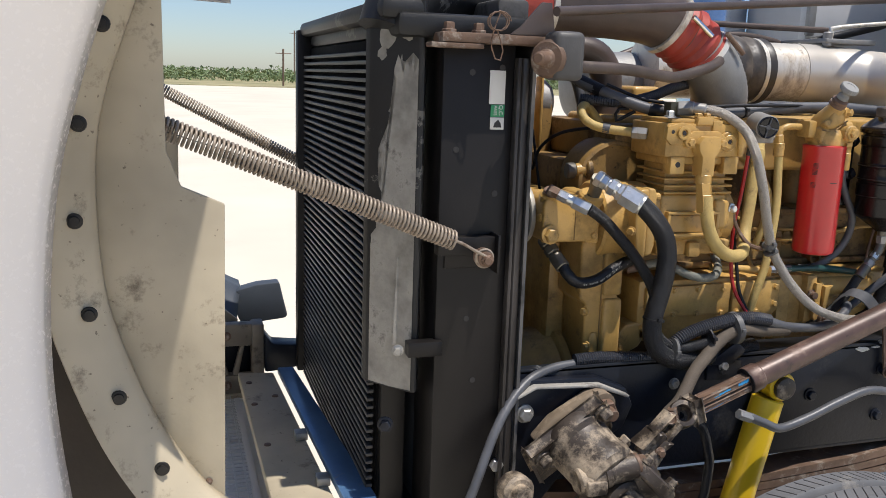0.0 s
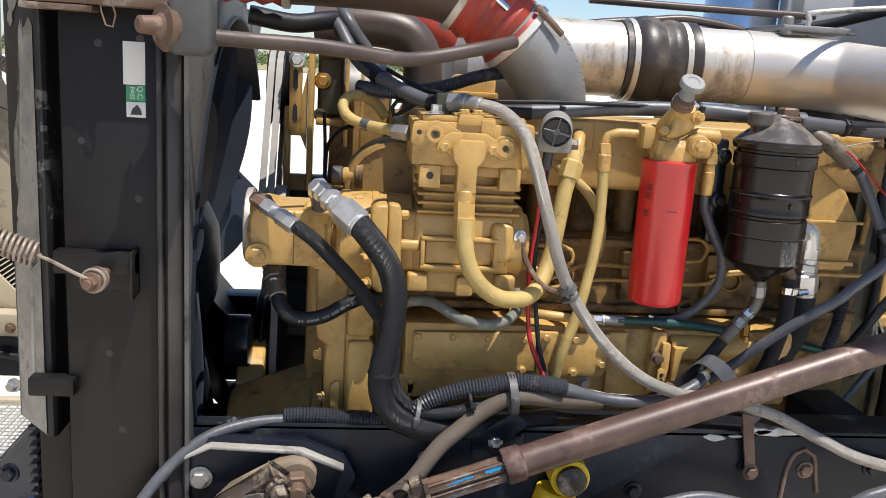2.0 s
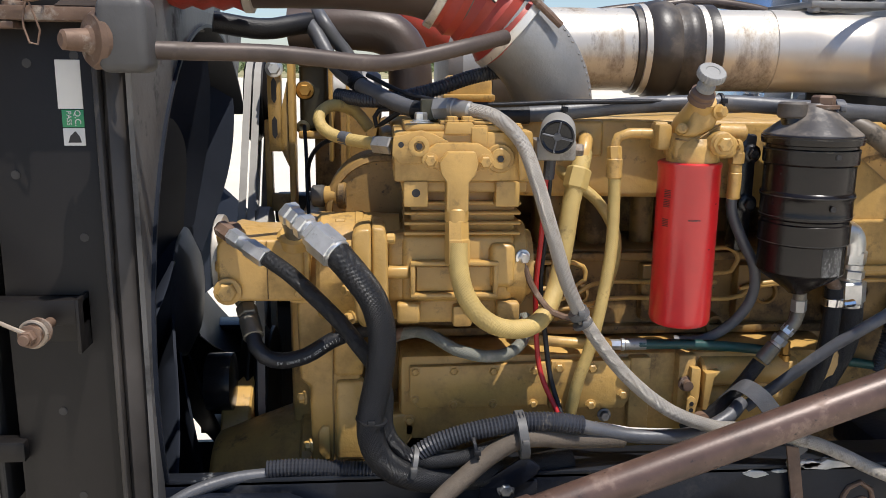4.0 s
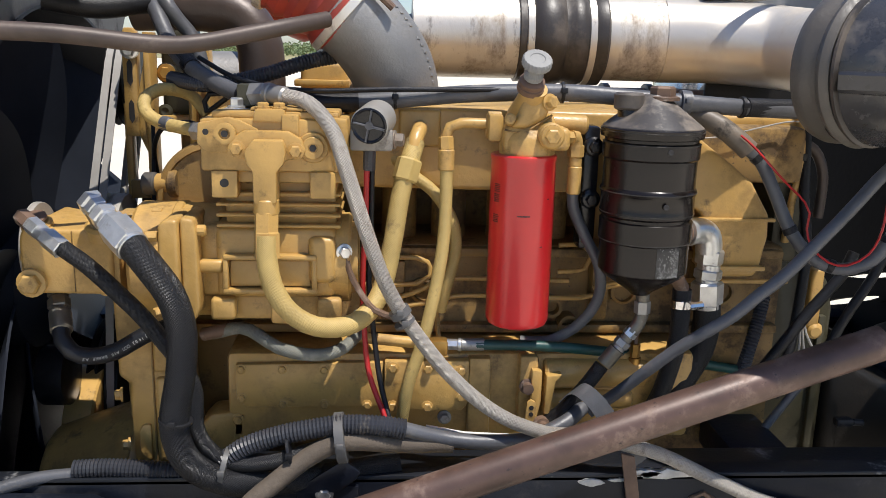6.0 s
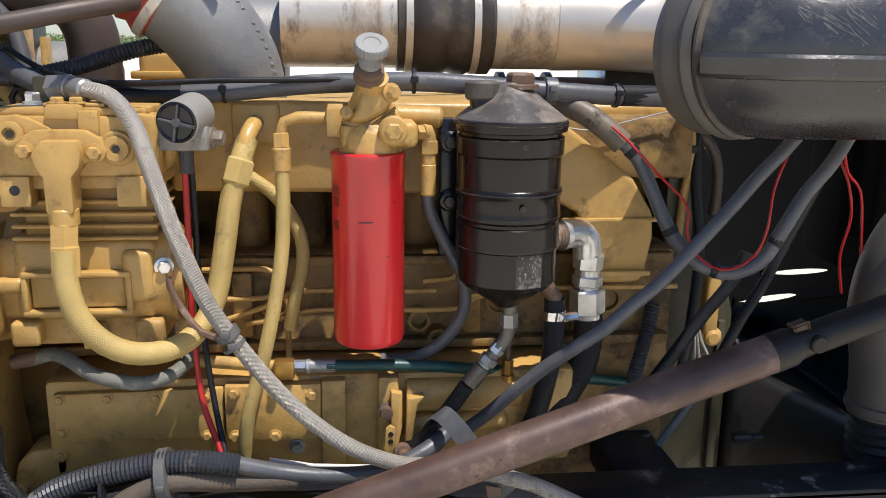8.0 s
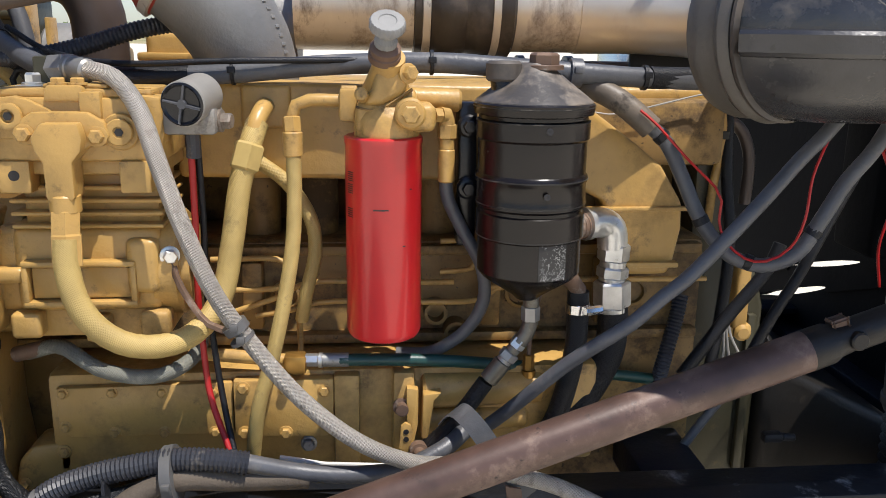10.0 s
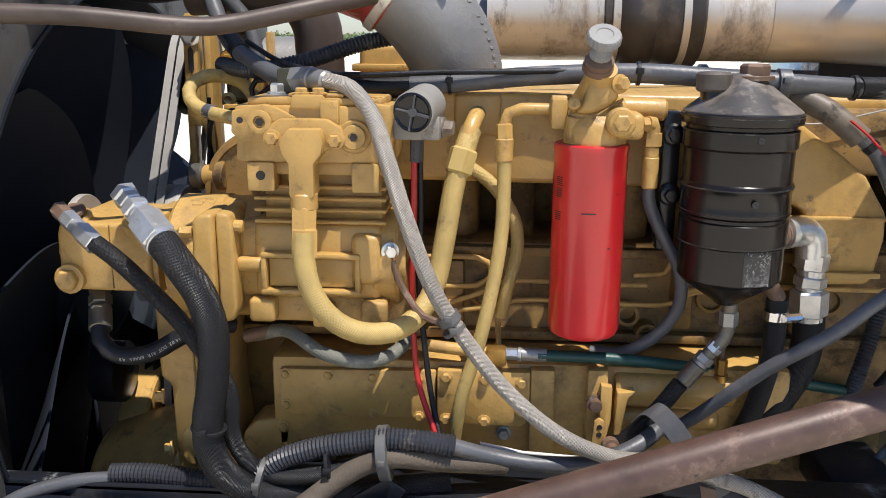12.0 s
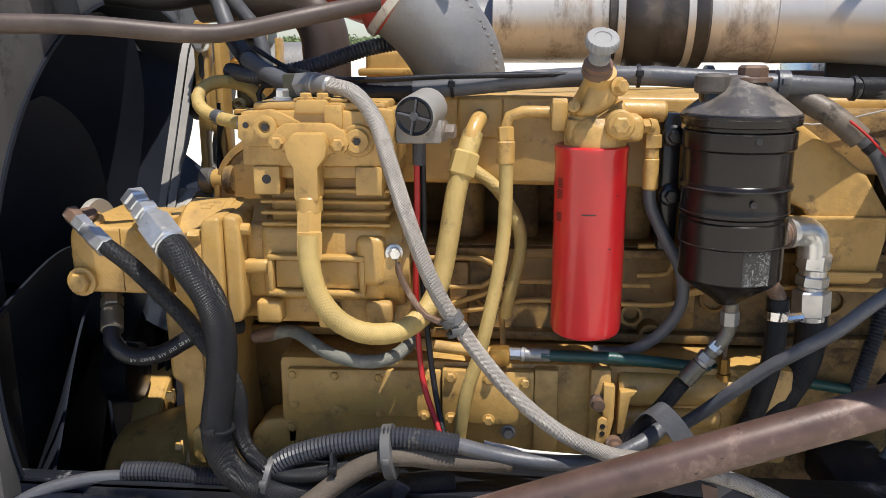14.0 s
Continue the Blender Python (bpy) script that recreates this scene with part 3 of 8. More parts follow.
box(b, 2.07, 2.085, 1.865, 1.88, 1.0, 1.28, 0.004)
box(b, 1.962, 2.012, 1.865, 2.36, 1.38, 1.60, 0.008)
part("flywheel_housing", b, OLIVE, eng, "flywheel housing, dark olive in place of shaded yellow")
part("bell_housing", prism(NB(), [(2.102, 0.92), (2.102, 1.26), (2.16, 1.18), (2.36, 1.08), (2.36, 0.92)], 1.86, 2.34, "y", 0.02, 3), OILY, eng, "oil-black transmission bell housing")
cv = part("side_cover", prism(NB(), [(1.046, 1.254), (1.046, 1.20), (1.06, 1.183), (1.275, 1.183), (1.275, 1.258)], 1.688, 1.702, "y", 0.003), YELLOW, eng)
cv2 = part("side_cover", prism(NB(), [(1.277, 1.262), (1.277, 1.178), (1.40, 1.178), (1.41, 1.192), (1.41, 1.262)], 1.682, 1.702, "y", 0.003), YELLOW, eng)
bolt_set(cv, [(1.055, 1.689, 1.247), (1.118, 1.689, 1.247), (1.183, 1.689, 1.246), (1.25, 1.689, 1.245), (1.055, 1.689, 1.199), (1.118, 1.689, 1.189), (1.183, 1.689, 1.188), (1.25, 1.689, 1.187)], (0, -1, 0), 0.006, 0.007, YELLOW)
bolt_set(cv2, [(1.29, 1.683, 1.252), (1.345, 1.683, 1.25), (1.398, 1.683, 1.246), (1.29, 1.683, 1.187), (1.345, 1.683, 1.186), (1.398, 1.683, 1.203)], (0, -1, 0), 0.007, 0.008, YELLOW)
for x0, x1, z0, z1 in ((1.84, 1.94, 1.06, 1.117), (0.99, 1.08, 1.0, 1.06)):
    part("engine_mount", box(NB(), x0, x1, 1.67, 1.82, z0, z1, 0.008), FRAME, eng, "black engine mount on the frame rail")
bolt_set(eng, [(1.046, 1.70, 1.158), (0.99, 1.70, 1.112)], (0, -1, 0), 0.007, 0.008, YELLOW)
bolt_set(eng, [(1.374, 1.70, 1.16)], (0, -1, 0), 0.0085, 0.011, DULL_STEEL)

# ---- air compressor ----
ac = thing("air_compressor", (1.12, 1.69, 1.34), "yellow two-cylinder air brake compressor bolted to the engine", "compressor")
b = NB()
box(b, 1.02, 1.222, 1.622, 1.77, 1.565, 1.638, 0.004, 2)
box(b, 1.035, 1.21, 1.63, 1.76, 1.636, 1.648, 0.004)
lathe(b, (1.175, 1.625, 1.60), (0, -1, 0), [(0.0215, 0), (0.0215, 0.007), (0.020, 0.009)], 28)
box(b, 1.132, 1.156, 1.616, 1.63, 1.610, 1.645, 0.0025, 2)
prism(b, [(1.092, 1.634), (1.096, 1.652), (1.135, 1.652), (1.140, 1.634)], 1.618, 1.70, "y", 0.003)
prism(b, [(1.198, 1.630), (1.196, 1.642), (1.222, 1.640), (1.226, 1.60), (1.218, 1.572), (1.205, 1.566)], 1.616, 1.66, "y", 0.004)
prism(b, [(1.017, 1.604), (1.019, 1.632), (1.034, 1.634), (1.046, 1.638), (1.060, 1.640), (1.076, 1.636), (1.098, 1.625), (1.104, 1.619), (1.10, 1.612), (1.076, 1.612), (1.064, 1.592), (1.03, 1.592)], 1.615, 1.63, "y", 0.0018)
part("cylinder_head", b, YELLOW, ac)
b = NB()
box(b, 1.032, 1.218, 1.63, 1.765, 1.548, 1.566, 0.004)
for x in (1.052, 1.188):
    box(b, x - 0.018, x + 0.018, 1.618, 1.65, 1.528, 1.566, 0.0025)
part("head_flange", b, YELLOW, ac)
b = NB()
box(b, 1.045, 1.205, 1.655, 1.75, 1.47, 1.55, 0.006)
for i in range(4):
    z = 1.528 - i * 0.0155
    part("fin", box(NB(), 1.035, 1.212, 1.638, 1.76, z, z + 0.005, 0.0015, 1), YELLOW, ac)
part("cylinder_barrel", b, YELLOW, ac)
b = NB()
box(b, 1.03, 1.205, 1.64, 1.78, 1.375, 1.482, 0.012, 3)
lathe(b, (1.19, 1.70, 1.425), (1, 0, 0), [(0.062, 0), (0.068, 0.004), (0.068, 0.032), (0.064, 0.036), (0.055, 0.036), (0.052, 0.046), (0, 0.047)], 36)
box(b, 1.165, 1.205, 1.628, 1.66, 1.40, 1.47, 0.010, 3)
box(b, 1.03, 1.21, 1.65, 1.77, 1.34, 1.378, 0.006)
for x in (1.042, 1.195):
    part("foot", box(NB(), x - 0.018, x + 0.018, 1.628, 1.66, 1.345, 1.378, 0.006, 3), YELLOW, ac)
part("foot", box(NB(), 1.11, 1.14, 1.632, 1.66, 1.338, 1.372, 0.005), YELLOW, ac)
part("crankcase", b, YELLOW, ac)
b = NB()
box(b, 1.044, 1.178, 1.624, 1.642, 1.386, 1.394, 0.003)
box(b, 1.044, 1.178, 1.624, 1.642, 1.436, 1.444, 0.003)
box(b, 1.044, 1.052, 1.6245, 1.642, 1.392, 1.438, 0.003)
box(b, 1.170, 1.178, 1.6245, 1.642, 1.392, 1.438, 0.003)
part("plate_rim", b, YELLOW, ac)
part("name_plate", box(NB(), 1.054, 1.168, 1.634, 1.643, 1.396, 1.434, 0.001), YELLOW, ac, "painted-over maker's plate")
b = NB()
prism(b, [(0.958, 1.488), (0.956, 1.43), (0.962, 1.36), (0.972, 1.345), (0.986, 1.345), (0.986, 1.497), (0.966, 1.496)], 1.612, 1.76, "y", 0.006, 3)
prism(b, [(0.9868, 1.345), (1.006, 1.349), (1.012, 1.37), (1.010, 1.478), (1.006, 1.496), (0.9868, 1.498)], 1.620, 1.76, "y", 0.005, 3)
box(b, 1.004, 1.045, 1.632, 1.70, 1.414, 1.434, 0.007, 3)
box(b, 1.008, 1.05, 1.645, 1.75, 1.375, 1.482, 0.010, 3)
rod(b, (1.008, 1.632, 1.478), (1.022, 1.632, 1.478), 0.0085, 10, 0.002)
rod(b, (0.940, 1.618, 1.472), (0.957, 1.618, 1.472), 0.008, 6, 0.001)
part("mounting_flange", b, YELLOW, ac)
b = NB()
prism(b, [(1.096, 1.612), (1.136, 1.612), (1.140, 1.596), (1.137, 1.580), (1.127, 1.568), (1.127, 1.528), (1.124, 1.524), (1.098, 1.524), (1.095, 1.528), (1.095, 1.568), (1.087, 1.580), (1.084, 1.596)], 1.590, 1.628, "y", 0.005, 2)
prism(b, [(1.058, 1.598), (1.064, 1.612), (1.082, 1.623), (1.142, 1.623), (1.160, 1.612), (1.166, 1.596), (1.158, 1.584), (1.142, 1.584), (1.13, 1.575), (1.095, 1.575), (1.082, 1.586), (1.066, 1.586)], 1.607, 1.640, "y", 0.003, 2)
rod(b, (1.111, 1.605, 1.53), (1.111, 1.605, 1.508), 0.0178, 18, 0.002)
rod(b, (1.111, 1.603, 1.510), (1.111, 1.595, 1.478), 0.0175, 6, 0.002)
rod(b, (1.112, 1.596, 1.486), (1.112, 1.590, 1.446), 0.0185, 6, 0.003)
part("outlet_elbow", b, YELLOW, ac)
bolt_set(ac, [(0.953, 1.622, 1.404), (0.956, 1.622, 1.36)], (-0.7, -0.7, 0), 0.008, 0.012, YELLOW)
bolt_set(ac, [(1.072, 1.609, 1.598), (1.152, 1.609, 1.596)], (0, -1, 0), 0.0088, 0.011, YELLOW)
part("plug", lathe(NB(), (1.056, 1.613, 1.618), (0, -1, 0), [(0.015, 0), (0.015, 0.006), (0.0125, 0.007), (0.008, 0.0065), (0.007, 0.002), (0, 0.002)], 24), YELLOW, ac)
part("plug", lathe(NB(), (1.175, 1.614, 1.60), (0, -1, 0), [(0.0155, 0), (0.0155, 0.003), (0.0145, 0.004), (0.0068, 0.004), (0.0062, 0.002), (0, 0.002)], 24), YELLOW, ac)
for p, r, n in (((1.030, 1.612, 1.620), 0.0042, 14), ((1.086, 1.612, 1.619), 0.0042, 14), ((1.056, 1.6085, 1.618), 0.0052, 6), ((1.175, 1.6118, 1.60), 0.0052, 6), ((1.052, 1.618, 1.549), 0.0062, 16)):
    part("hole", lathe(NB(), p, (0, -1, 0), [(r, 0.0), (r, 0.0006), (0, 0.0008)], n), INK, ac)
part("head_stud", hexa(NB(), (1.062, 1.68, 1.647), (0, 0, 1), 0.010, 0.016), ZINC, ac)
part("stud_washer", box(NB(), 1.045, 1.08, 1.665, 1.695, 1.645, 1.6485, 0.001), ZINC, ac)
part("cover_plate", box(NB(), 1.088, 1.16, 1.633, 1.75, 1.648, 1.653, 0.002), YELLOW, ac)
bolt_set(ac, [(1.216, 1.64, 1.447)], (0.3, -1, 0), 0.009, 0.012, ZINC)
bolt_set(ac, [(1.105, 1.635, 1.652), (1.127, 1.635, 1.652), (1.17, 1.67, 1.645), (1.20, 1.64, 1.642)], (0, 0, 1), 0.0085, 0.008, YELLOW)

# ---- front accessory pump ----
pu = thing("accessory_pump", (0.82, 1.72, 1.37), "yellow gear-driven steering pump on the engine front", "pump")
b = NB()
prism(b, [(0.754, 1.388), (0.762, 1.378), (0.884, 1.377), (0.884, 1.474), (0.80, 1.474), (0.770, 1.480), (0.757, 1.470), (0.754, 1.455)], 1.648, 1.80, "y", 0.007, 3)
prism(b, [(0.86, 1.374), (0.868, 1.372), (0.892, 1.372), (0.892, 1.480), (0.868, 1.480), (0.86, 1.476)], 1.655, 1.79, "y", 0.004, 2)
lathe(b, (0.770, 1.65, 1.396), (0, -1, 0), [(0.021, 0), (0.021, 0.004), (0.018, 0.007)], 24)
lathe(b, (0.775, 1.672, 1.468), (-0.05, -0.45, 0.9), [(0.022, 0), (0.022, 0.012), (0.018, 0.016)], 20)
lathe(b, (0.872, 1.668, 1.465), (0.0, -0.4, 0.92), [(0.028, 0), (0.028, 0.016), (0.023, 0.020)], 20)
lathe(b, (0.790, 1.70, 1.380), (0.1, -0.3, -1), [(0.020, 0), (0.020, 0.010), (0.016, 0.014)], 18)
for z in (1.43,):
    lathe(b, (0.757, 1.665, z), (-1, -0.2, 0), [(0.009, 0), (0.009, 0.006), (0.006, 0.008), (0, 0.008)], 12)
part("body", b, YELLOW, pu)
part("stain_ring", lathe(NB(), (0.775, 1.6605, 1.4865), (-0.05, -0.45, 0.9), [(0.014, 0.0), (0.0175, 0.0005), (0.0165, 0.004), (0.013, 0.005)], 20), RUST, pu, "oil-stained port rim")
part("body_seam", box(NB(), 0.8285, 0.8300, 1.6468, 1.650, 1.382, 1.472, 0.0005, 1), YELLOW_SHADED, pu)
part("drive_flange", lathe(NB(), (0.752, 1.745, 1.428), (-1, 0, 0), [(0.045, 0), (0.066, 0.001), (0.067, 0.003), (0.067, 0.011), (0.064, 0.013), (0.03, 0.014)], 40), surface("dusty_pale_steel", (0.40, 0.37, 0.32), 0.5, 0.3, 0.25, 14, (0.2, 0.17, 0.13), 0.58, 16, 0.1), pu, "dusty pale steel drive flange")
b = NB()
lathe(b, (0.90, 1.732, 1.412), (1, 0, 0), [(0.06, 0), (0.084, 0.002), (0.089, 0.008), (0.089, 0.060), (0.0905, 0.062), (0.0905, 0.072), (0.088, 0.074), (0.086, 0.13)], 48)
rod(b, (0.93, 1.700, 1.490), (0.945, 1.700, 1.490), 0.007, 10, 0.001)
part("adapter", b, YELLOW, pu)
bolt_set(pu, [(0.770, 1.644, 1.396)], (0, -1, 0), 0.0155, 0.016, YELLOW)
bolt_set(pu, [(0.876, 1.652, 1.391)], (0, -1, 0), 0.008, 0.010, YELLOW)


fl_ = thing("fuel_control_lever", (1.51, 1.675, 1.19), "small yellow fuel control levers with a worn steel pivot", "lever")
part("upper_bracket", prism(NB(), [(1.508, 1.252), (1.524, 1.25), (1.524, 1.20), (1.518, 1.17), (1.535, 1.165), (1.535, 1.158), (1.508, 1.158)], 1.668, 1.682, "y", 0.002), YELLOW, fl_)
part("side_fin", prism(NB(), [(1.53, 1.244), (1.555, 1.247), (1.545, 1.235), (1.537, 1.18), (1.528, 1.18)], 1.662, 1.682, "y", 0.002), YELLOW, fl_)
part("stop_bolt", lathe(NB(), (1.502, 1.678, 1.222), (0, -1, 0), [(0.0125, 0), (0.0125, 0.004), (0.009, 0.005), (0.0085, 0.016), (0, 0.017)], 16), RUST, fl_, "bare steel stop bolt")
lv = part("lever", prism(NB(), [(1.500, 1.202), (1.506, 1.207), (1.513, 1.203), (1.516, 1.19), (1.512, 1.165), (1.502, 1.160), (1.497, 1.17)], 1.657, 1.663, "y", 0.0012), YELLOW, fl_)
for q in ((1.507, 1.194), (1.507, 1.183)):
    part("lever_hole", lathe(NB(), (q[0], 1.6566, q[1]), (0, -1, 0), [(0.0038, 0), (0.0038, 0.0005), (0, 0.0006)], 12), INK, lv)
part("pivot", lathe(NB(), (1.523, 1.66, 1.167), (0.1, -1, 0), [(0.013, 0), (0.013, 0.012), (0.009, 0.013), (0.008, 0.022), (0.004, 0.023), (0, 0.021)], 20), RUST, fl_, "worn steel pivot")
part("link", rod(NB(), (1.52, 1.665, 1.163), (1.565, 1.665, 1.170), 0.009, 12, 0.002), YELLOW_SHADED, fl_)

# ---- fuel filter and priming pump ----
ff = thing("fuel_filter", (1.478, 1.665, 1.33), "glossy red spin-on fuel filter under a yellow filter head", "filter")
b = NB()
lathe(b, (1.478, 1.665, 1.332), (0, 0, 1), [(0, 0.003), (0.030, 0.002), (0.040, 0.0), (0.045, 0.003), (0.0478, 0.010), (0.0478, 0.250), (0.0488, 0.252), (0.0488, 0.258), (0.046, 0.260), (0, 0.260)], 48)
part("canister", b, RED, ff, "glossy red filter canister")
b = NB()
lathe(b, (1.482, 1.665, 1.592), (0, 0, 1), [(0.0405, 0), (0.0405, 0.020), (0.037, 0.028), (0.030, 0.036), (0, 0.036)], 36)
prism(b, [(1.4435, 1.594), (1.4435, 1.630), (1.452, 1.634), (1.47, 1.633), (1.498, 1.642), (1.516, 1.652), (1.520, 1.63), (1.520, 1.594)], 1.640, 1.70, "y", 0.009, 3)
prism(b, [(1.452, 1.630), (1.464, 1.650), (1.470, 1.676), (1.506, 1.676), (1.508, 1.655), (1.500, 1.640), (1.475, 1.630)], 1.636, 1.688, "y", 0.011, 3)
box(b, 1.50, 1.541, 1.636, 1.69, 1.598, 1.632, 0.009, 3)
rod(b, (1.51, 1.70, 1.634), (1.578, 1.70, 1.632), 0.0145, 18, 0.004)
lathe(b, (1.509, 1.645, 1.622), (0, -1, 0), [(0.0185, 0), (0.0185, 0.026), (0.016, 0.029), (0, 0.029)], 28)
box(b, 1.424, 1.446, 1.66, 1.705, 1.608, 1.648, 0.005)
lathe(b, (1.452, 1.640, 1.642), (-0.2, -1, 0.3), [(0.008, -0.01), (0.008, 0.008), (0.005, 0.010), (0, 0.010)], 14)
rod(b, (1.426, 1.69, 1.640), (1.446, 1.69, 1.640), 0.0115, 6, 0.001)
part("filter_head", b, YELLOW, ff, "yellow cast filter head")
part("head_seam", tube(NB(), [(1.4445, 1.641, 1.628), (1.462, 1.639, 1.624), (1.482, 1.638, 1.630), (1.500, 1.638, 1.642), (1.512, 1.640, 1.650)], 0.0016, 6), YELLOW_SHADED, ff)
bolt_set(ff, [(1.506, 1.640, 1.668)], (0.5, -1, 0.1), 0.009, 0.014, YELLOW)
b = NB()
P0, P1 = Vector((1.474, 1.695, 1.62)), Vector((1.482, 1.612, 1.726))
ax = (P1 - P0).normalized()
lathe(b, P0 + Vector((0.006, 0, 0)), ax, [(0.031, 0.01), (0.0305, 0.03), (0.0245, 0.052), (0.0205, 0.070), (0.0190, 0.085), (0.0, 0.085)], 32)
part("priming_pump", b, YELLOW, ff)
part("pump_collar", lathe(NB(), P0 + ax * 0.083, ax, [(0.0195, 0), (0.0195, 0.008), (0.018, 0.009), (0.0185, 0.011), (0.0185, 0.016), (0.014, 0.019), (0.009, 0.02), (0.009, 0.045)], 28), RUST, ff, "rust-stained steel collar")
part("pump_knob", lathe(NB(), P0 + ax * 0.124, ax, [(0.0135, -0.020), (0.0138, -0.013), (0.0098, -0.008), (0.0098, -0.003), (0.0195, 0.002), (0.0212, 0.004), (0.0212, 0.012), (0.0195, 0.0145), (0.011, 0.015), (0.010, 0.0138), (0, 0.0138)], 96, lambda i: 1.0 if i % 4 < 2 else 0.965), surface("dusty_plastic", (0.27, 0.265, 0.25), 0.7, 0, 0.15, 20, None, 0.6, 9, 0.1), ff, "pale ribbed hand knob")
bolt_set(ff, [(1.509, 1.616, 1.622)], (0, -1, 0), 0.0115, 0.012, YELLOW)
b = NB()
rod(b, (1.540, 1.668, 1.616), (1.552, 1.675, 1.616), 0.0095, 6)
tube(b, [(1.548, 1.672, 1.616), (1.556, 1.678, 1.615), (1.558, 1.68, 1.595)], 0.0105, 14, 0.006)
rod(b, (1.558, 1.68, 1.604), (1.558, 1.68, 1.586), 0.0125, 6, 0.001)
rod(b, (1.558, 1.68, 1.586), (1.558, 1.68, 1.572), 0.0098, 16, 0.001)
rod(b, (1.558, 1.68, 1.573), (1.558, 1.68, 1.530), 0.0108, 18, 0.002)
part("outlet_fitting", b, YELLOW, ff)
b = NB()
for i, (z, w) in enumerate(((1.545, 0.007), (1.53, 0.007), (1.50, 0.008))):
    b = NB()
    a = radians(212 - i)
    m = Matrix.Translation((1.478, 1.665, z)) @ Matrix.Rotation(a, 4, "Z")
    for k in range(5):
        box(b, 0.0479, 0.0482, -0.006, 0.006, -0.0012 + k * 0.0026 - 0.005, k * 0.0026 - 0.005, 0, 2, m)
    part("printed_mark", b, INK, ff, "small dark printed bars")
for z_, a_, w_ in ((1.506, 262, 0.007), (1.5062, 270, 0.005), (1.46, 300, 0.002), (1.53, 312, 0.0015)):
    part("printed_mark", box(NB(), 0.0479, 0.0482, -w_, w_, -0.0008, 0.0008, 0, 2, Matrix.Translation((1.478, 1.665, z_)) @ Matrix.Rotation(radians(a_), 4, "Z")), INK, ff, "small dark printed bar")

# ---- oil separator ----
CANISTER = surface("dusty_black_canister", (0.0105, 0.0078, 0.0068), 0.24, 0, 0.4, 12, (0.060, 0.046, 0.036), 0.64, 11, 0.1, 140, sharp=0.25, spec=0.4)
WORN_EDGE = surface("scuffed_black_edge", (0.012, 0.011, 0.011), 0.35, 0, 0.4, 12, (0.24, 0.21, 0.17), 0.54, 26, 0.1, 140, sharp=0.12)
sp = thing("oil_separator", (1.662, 1.648, 1.39), "black metal oil separator canister with scuffed paint", "canister")
b = NB()
lathe(b, (1.662, 1.648, 1.0), (0, 0, 1), [(0, 0.384), (0.014, 0.384), (0.020, 0.390), (0.059, 0.416), (0.0655, 0.424), (0.0655, 0.468), (0.068, 0.470), (0.068, 0.500), (0.0655, 0.502), (0.0655, 0.506), (0.0685, 0.509), (0.069, 0.514), (0.068, 0.517), (0.068, 0.538), (0.0692, 0.540), (0.0704, 0.544), (0.0692, 0.548), (0.0672, 0.550), (0.0672, 0.590), (0.0702, 0.593), (0.0702, 0.614), (0.067, 0.616), (0.067, 0.620), (0.0735, 0.622), (0.0745, 0.627), (0.0745, 0.634), (0.0705, 0.637), (0, 0.637)], 56)
part("body", b, CANISTER, sp)
for z, r in ((1.631, 0.0747), (1.6135, 0.0704), (1.544, 0.0706), (1.5125, 0.0691), (1.471, 0.0682)):
    part("rim", lathe(NB(), (1.662, 1.648, z), (0, 0, 1), [(r - 0.002, -0.0016), (r, -0.0006), (r, 0.0006), (r - 0.002, 0.0016)], 56), WORN_EDGE, sp, "scuffed dusty rim")
part("lid", lathe(NB(), (1.662, 1.648, 1.632), (0, 0, 1), [(0.073, 0), (0.072, 0.005), (0.066, 0.010), (0.040, 0.030), (0.020, 0.046), (0.016, 0.05), (0, 0.05)], 40), surface("dusty_black_paint", (0.075, 0.067, 0.060), 0.28, 0, 0.3, 12, (0.32, 0.26, 0.20), 0.46, 11, 0.1, sharp=0.25), sp, "dusty black conical lid")
part("breather_stem", rod(NB(), (1.626, 1.635, 1.634), (1.622, 1.640, 1.664), 0.0165, 24), CANISTER, sp)
part("breather_cap", rod(NB(), (1.622, 1.640, 1.660), (1.622, 1.640, 1.684), 0.0215, 32, 0.003), HUMP, sp, "round grey rubber breather cap")
part("lid_nut", hexa(NB(), (1.672, 1.645, 1.674), (0, 0, 1), 0.018, 0.02), RUST, sp, "rusty hexagon nut")
for z in (1.606, 1.529):
    part("vent_hole", lathe(NB(), (1.668, 1.5785, z), (0, -1, 0), [(0.0042, 0.0), (0.0042, 0.0018), (0.0025, 0.0022), (0, 0.001)], 14), INK, sp)
rnd = random.Random(7)
b = NB()
for i in range(230):
    a = radians(rnd.uniform(-88, -58) if i % 3 else rnd.uniform(-70, -58))
    z = rnd.uniform(1.425, 1.482) if i % 4 else rnd.uniform(1.425, 1.435)
    m = Matrix.Translation((1.662, 1.648, z)) @ Matrix.Rotation(a, 4, "Z") @ Matrix.Rotation(rnd.uniform(-1.5, 1.5), 4, "X")
    box(b, 0.0650, 0.0661, -rnd.uniform(0.0003, 0.0024), rnd.uniform(0.0003, 0.0024), -rnd.uniform(0.0001, 0.0004), 0.0002, 0, 2, m)
tagged(part("label_scratch", b, PALE_INK, sp), "scratched pale remains of a printed label", kind="stuff")
lb_ = NB()
vs_ = [[lb_.verts.new((1.662 + 0.0659 * math.cos(radians(q)), 1.648 + 0.0659 * math.sin(radians(q)), z)) for z in (1.424, 1.484)] for q in range(-90, -55, 3)]
for p_, q_ in zip(vs_, vs_[1:]):
    lb_.faces.new((p_[0], q_[0], q_[1], p_[1]))
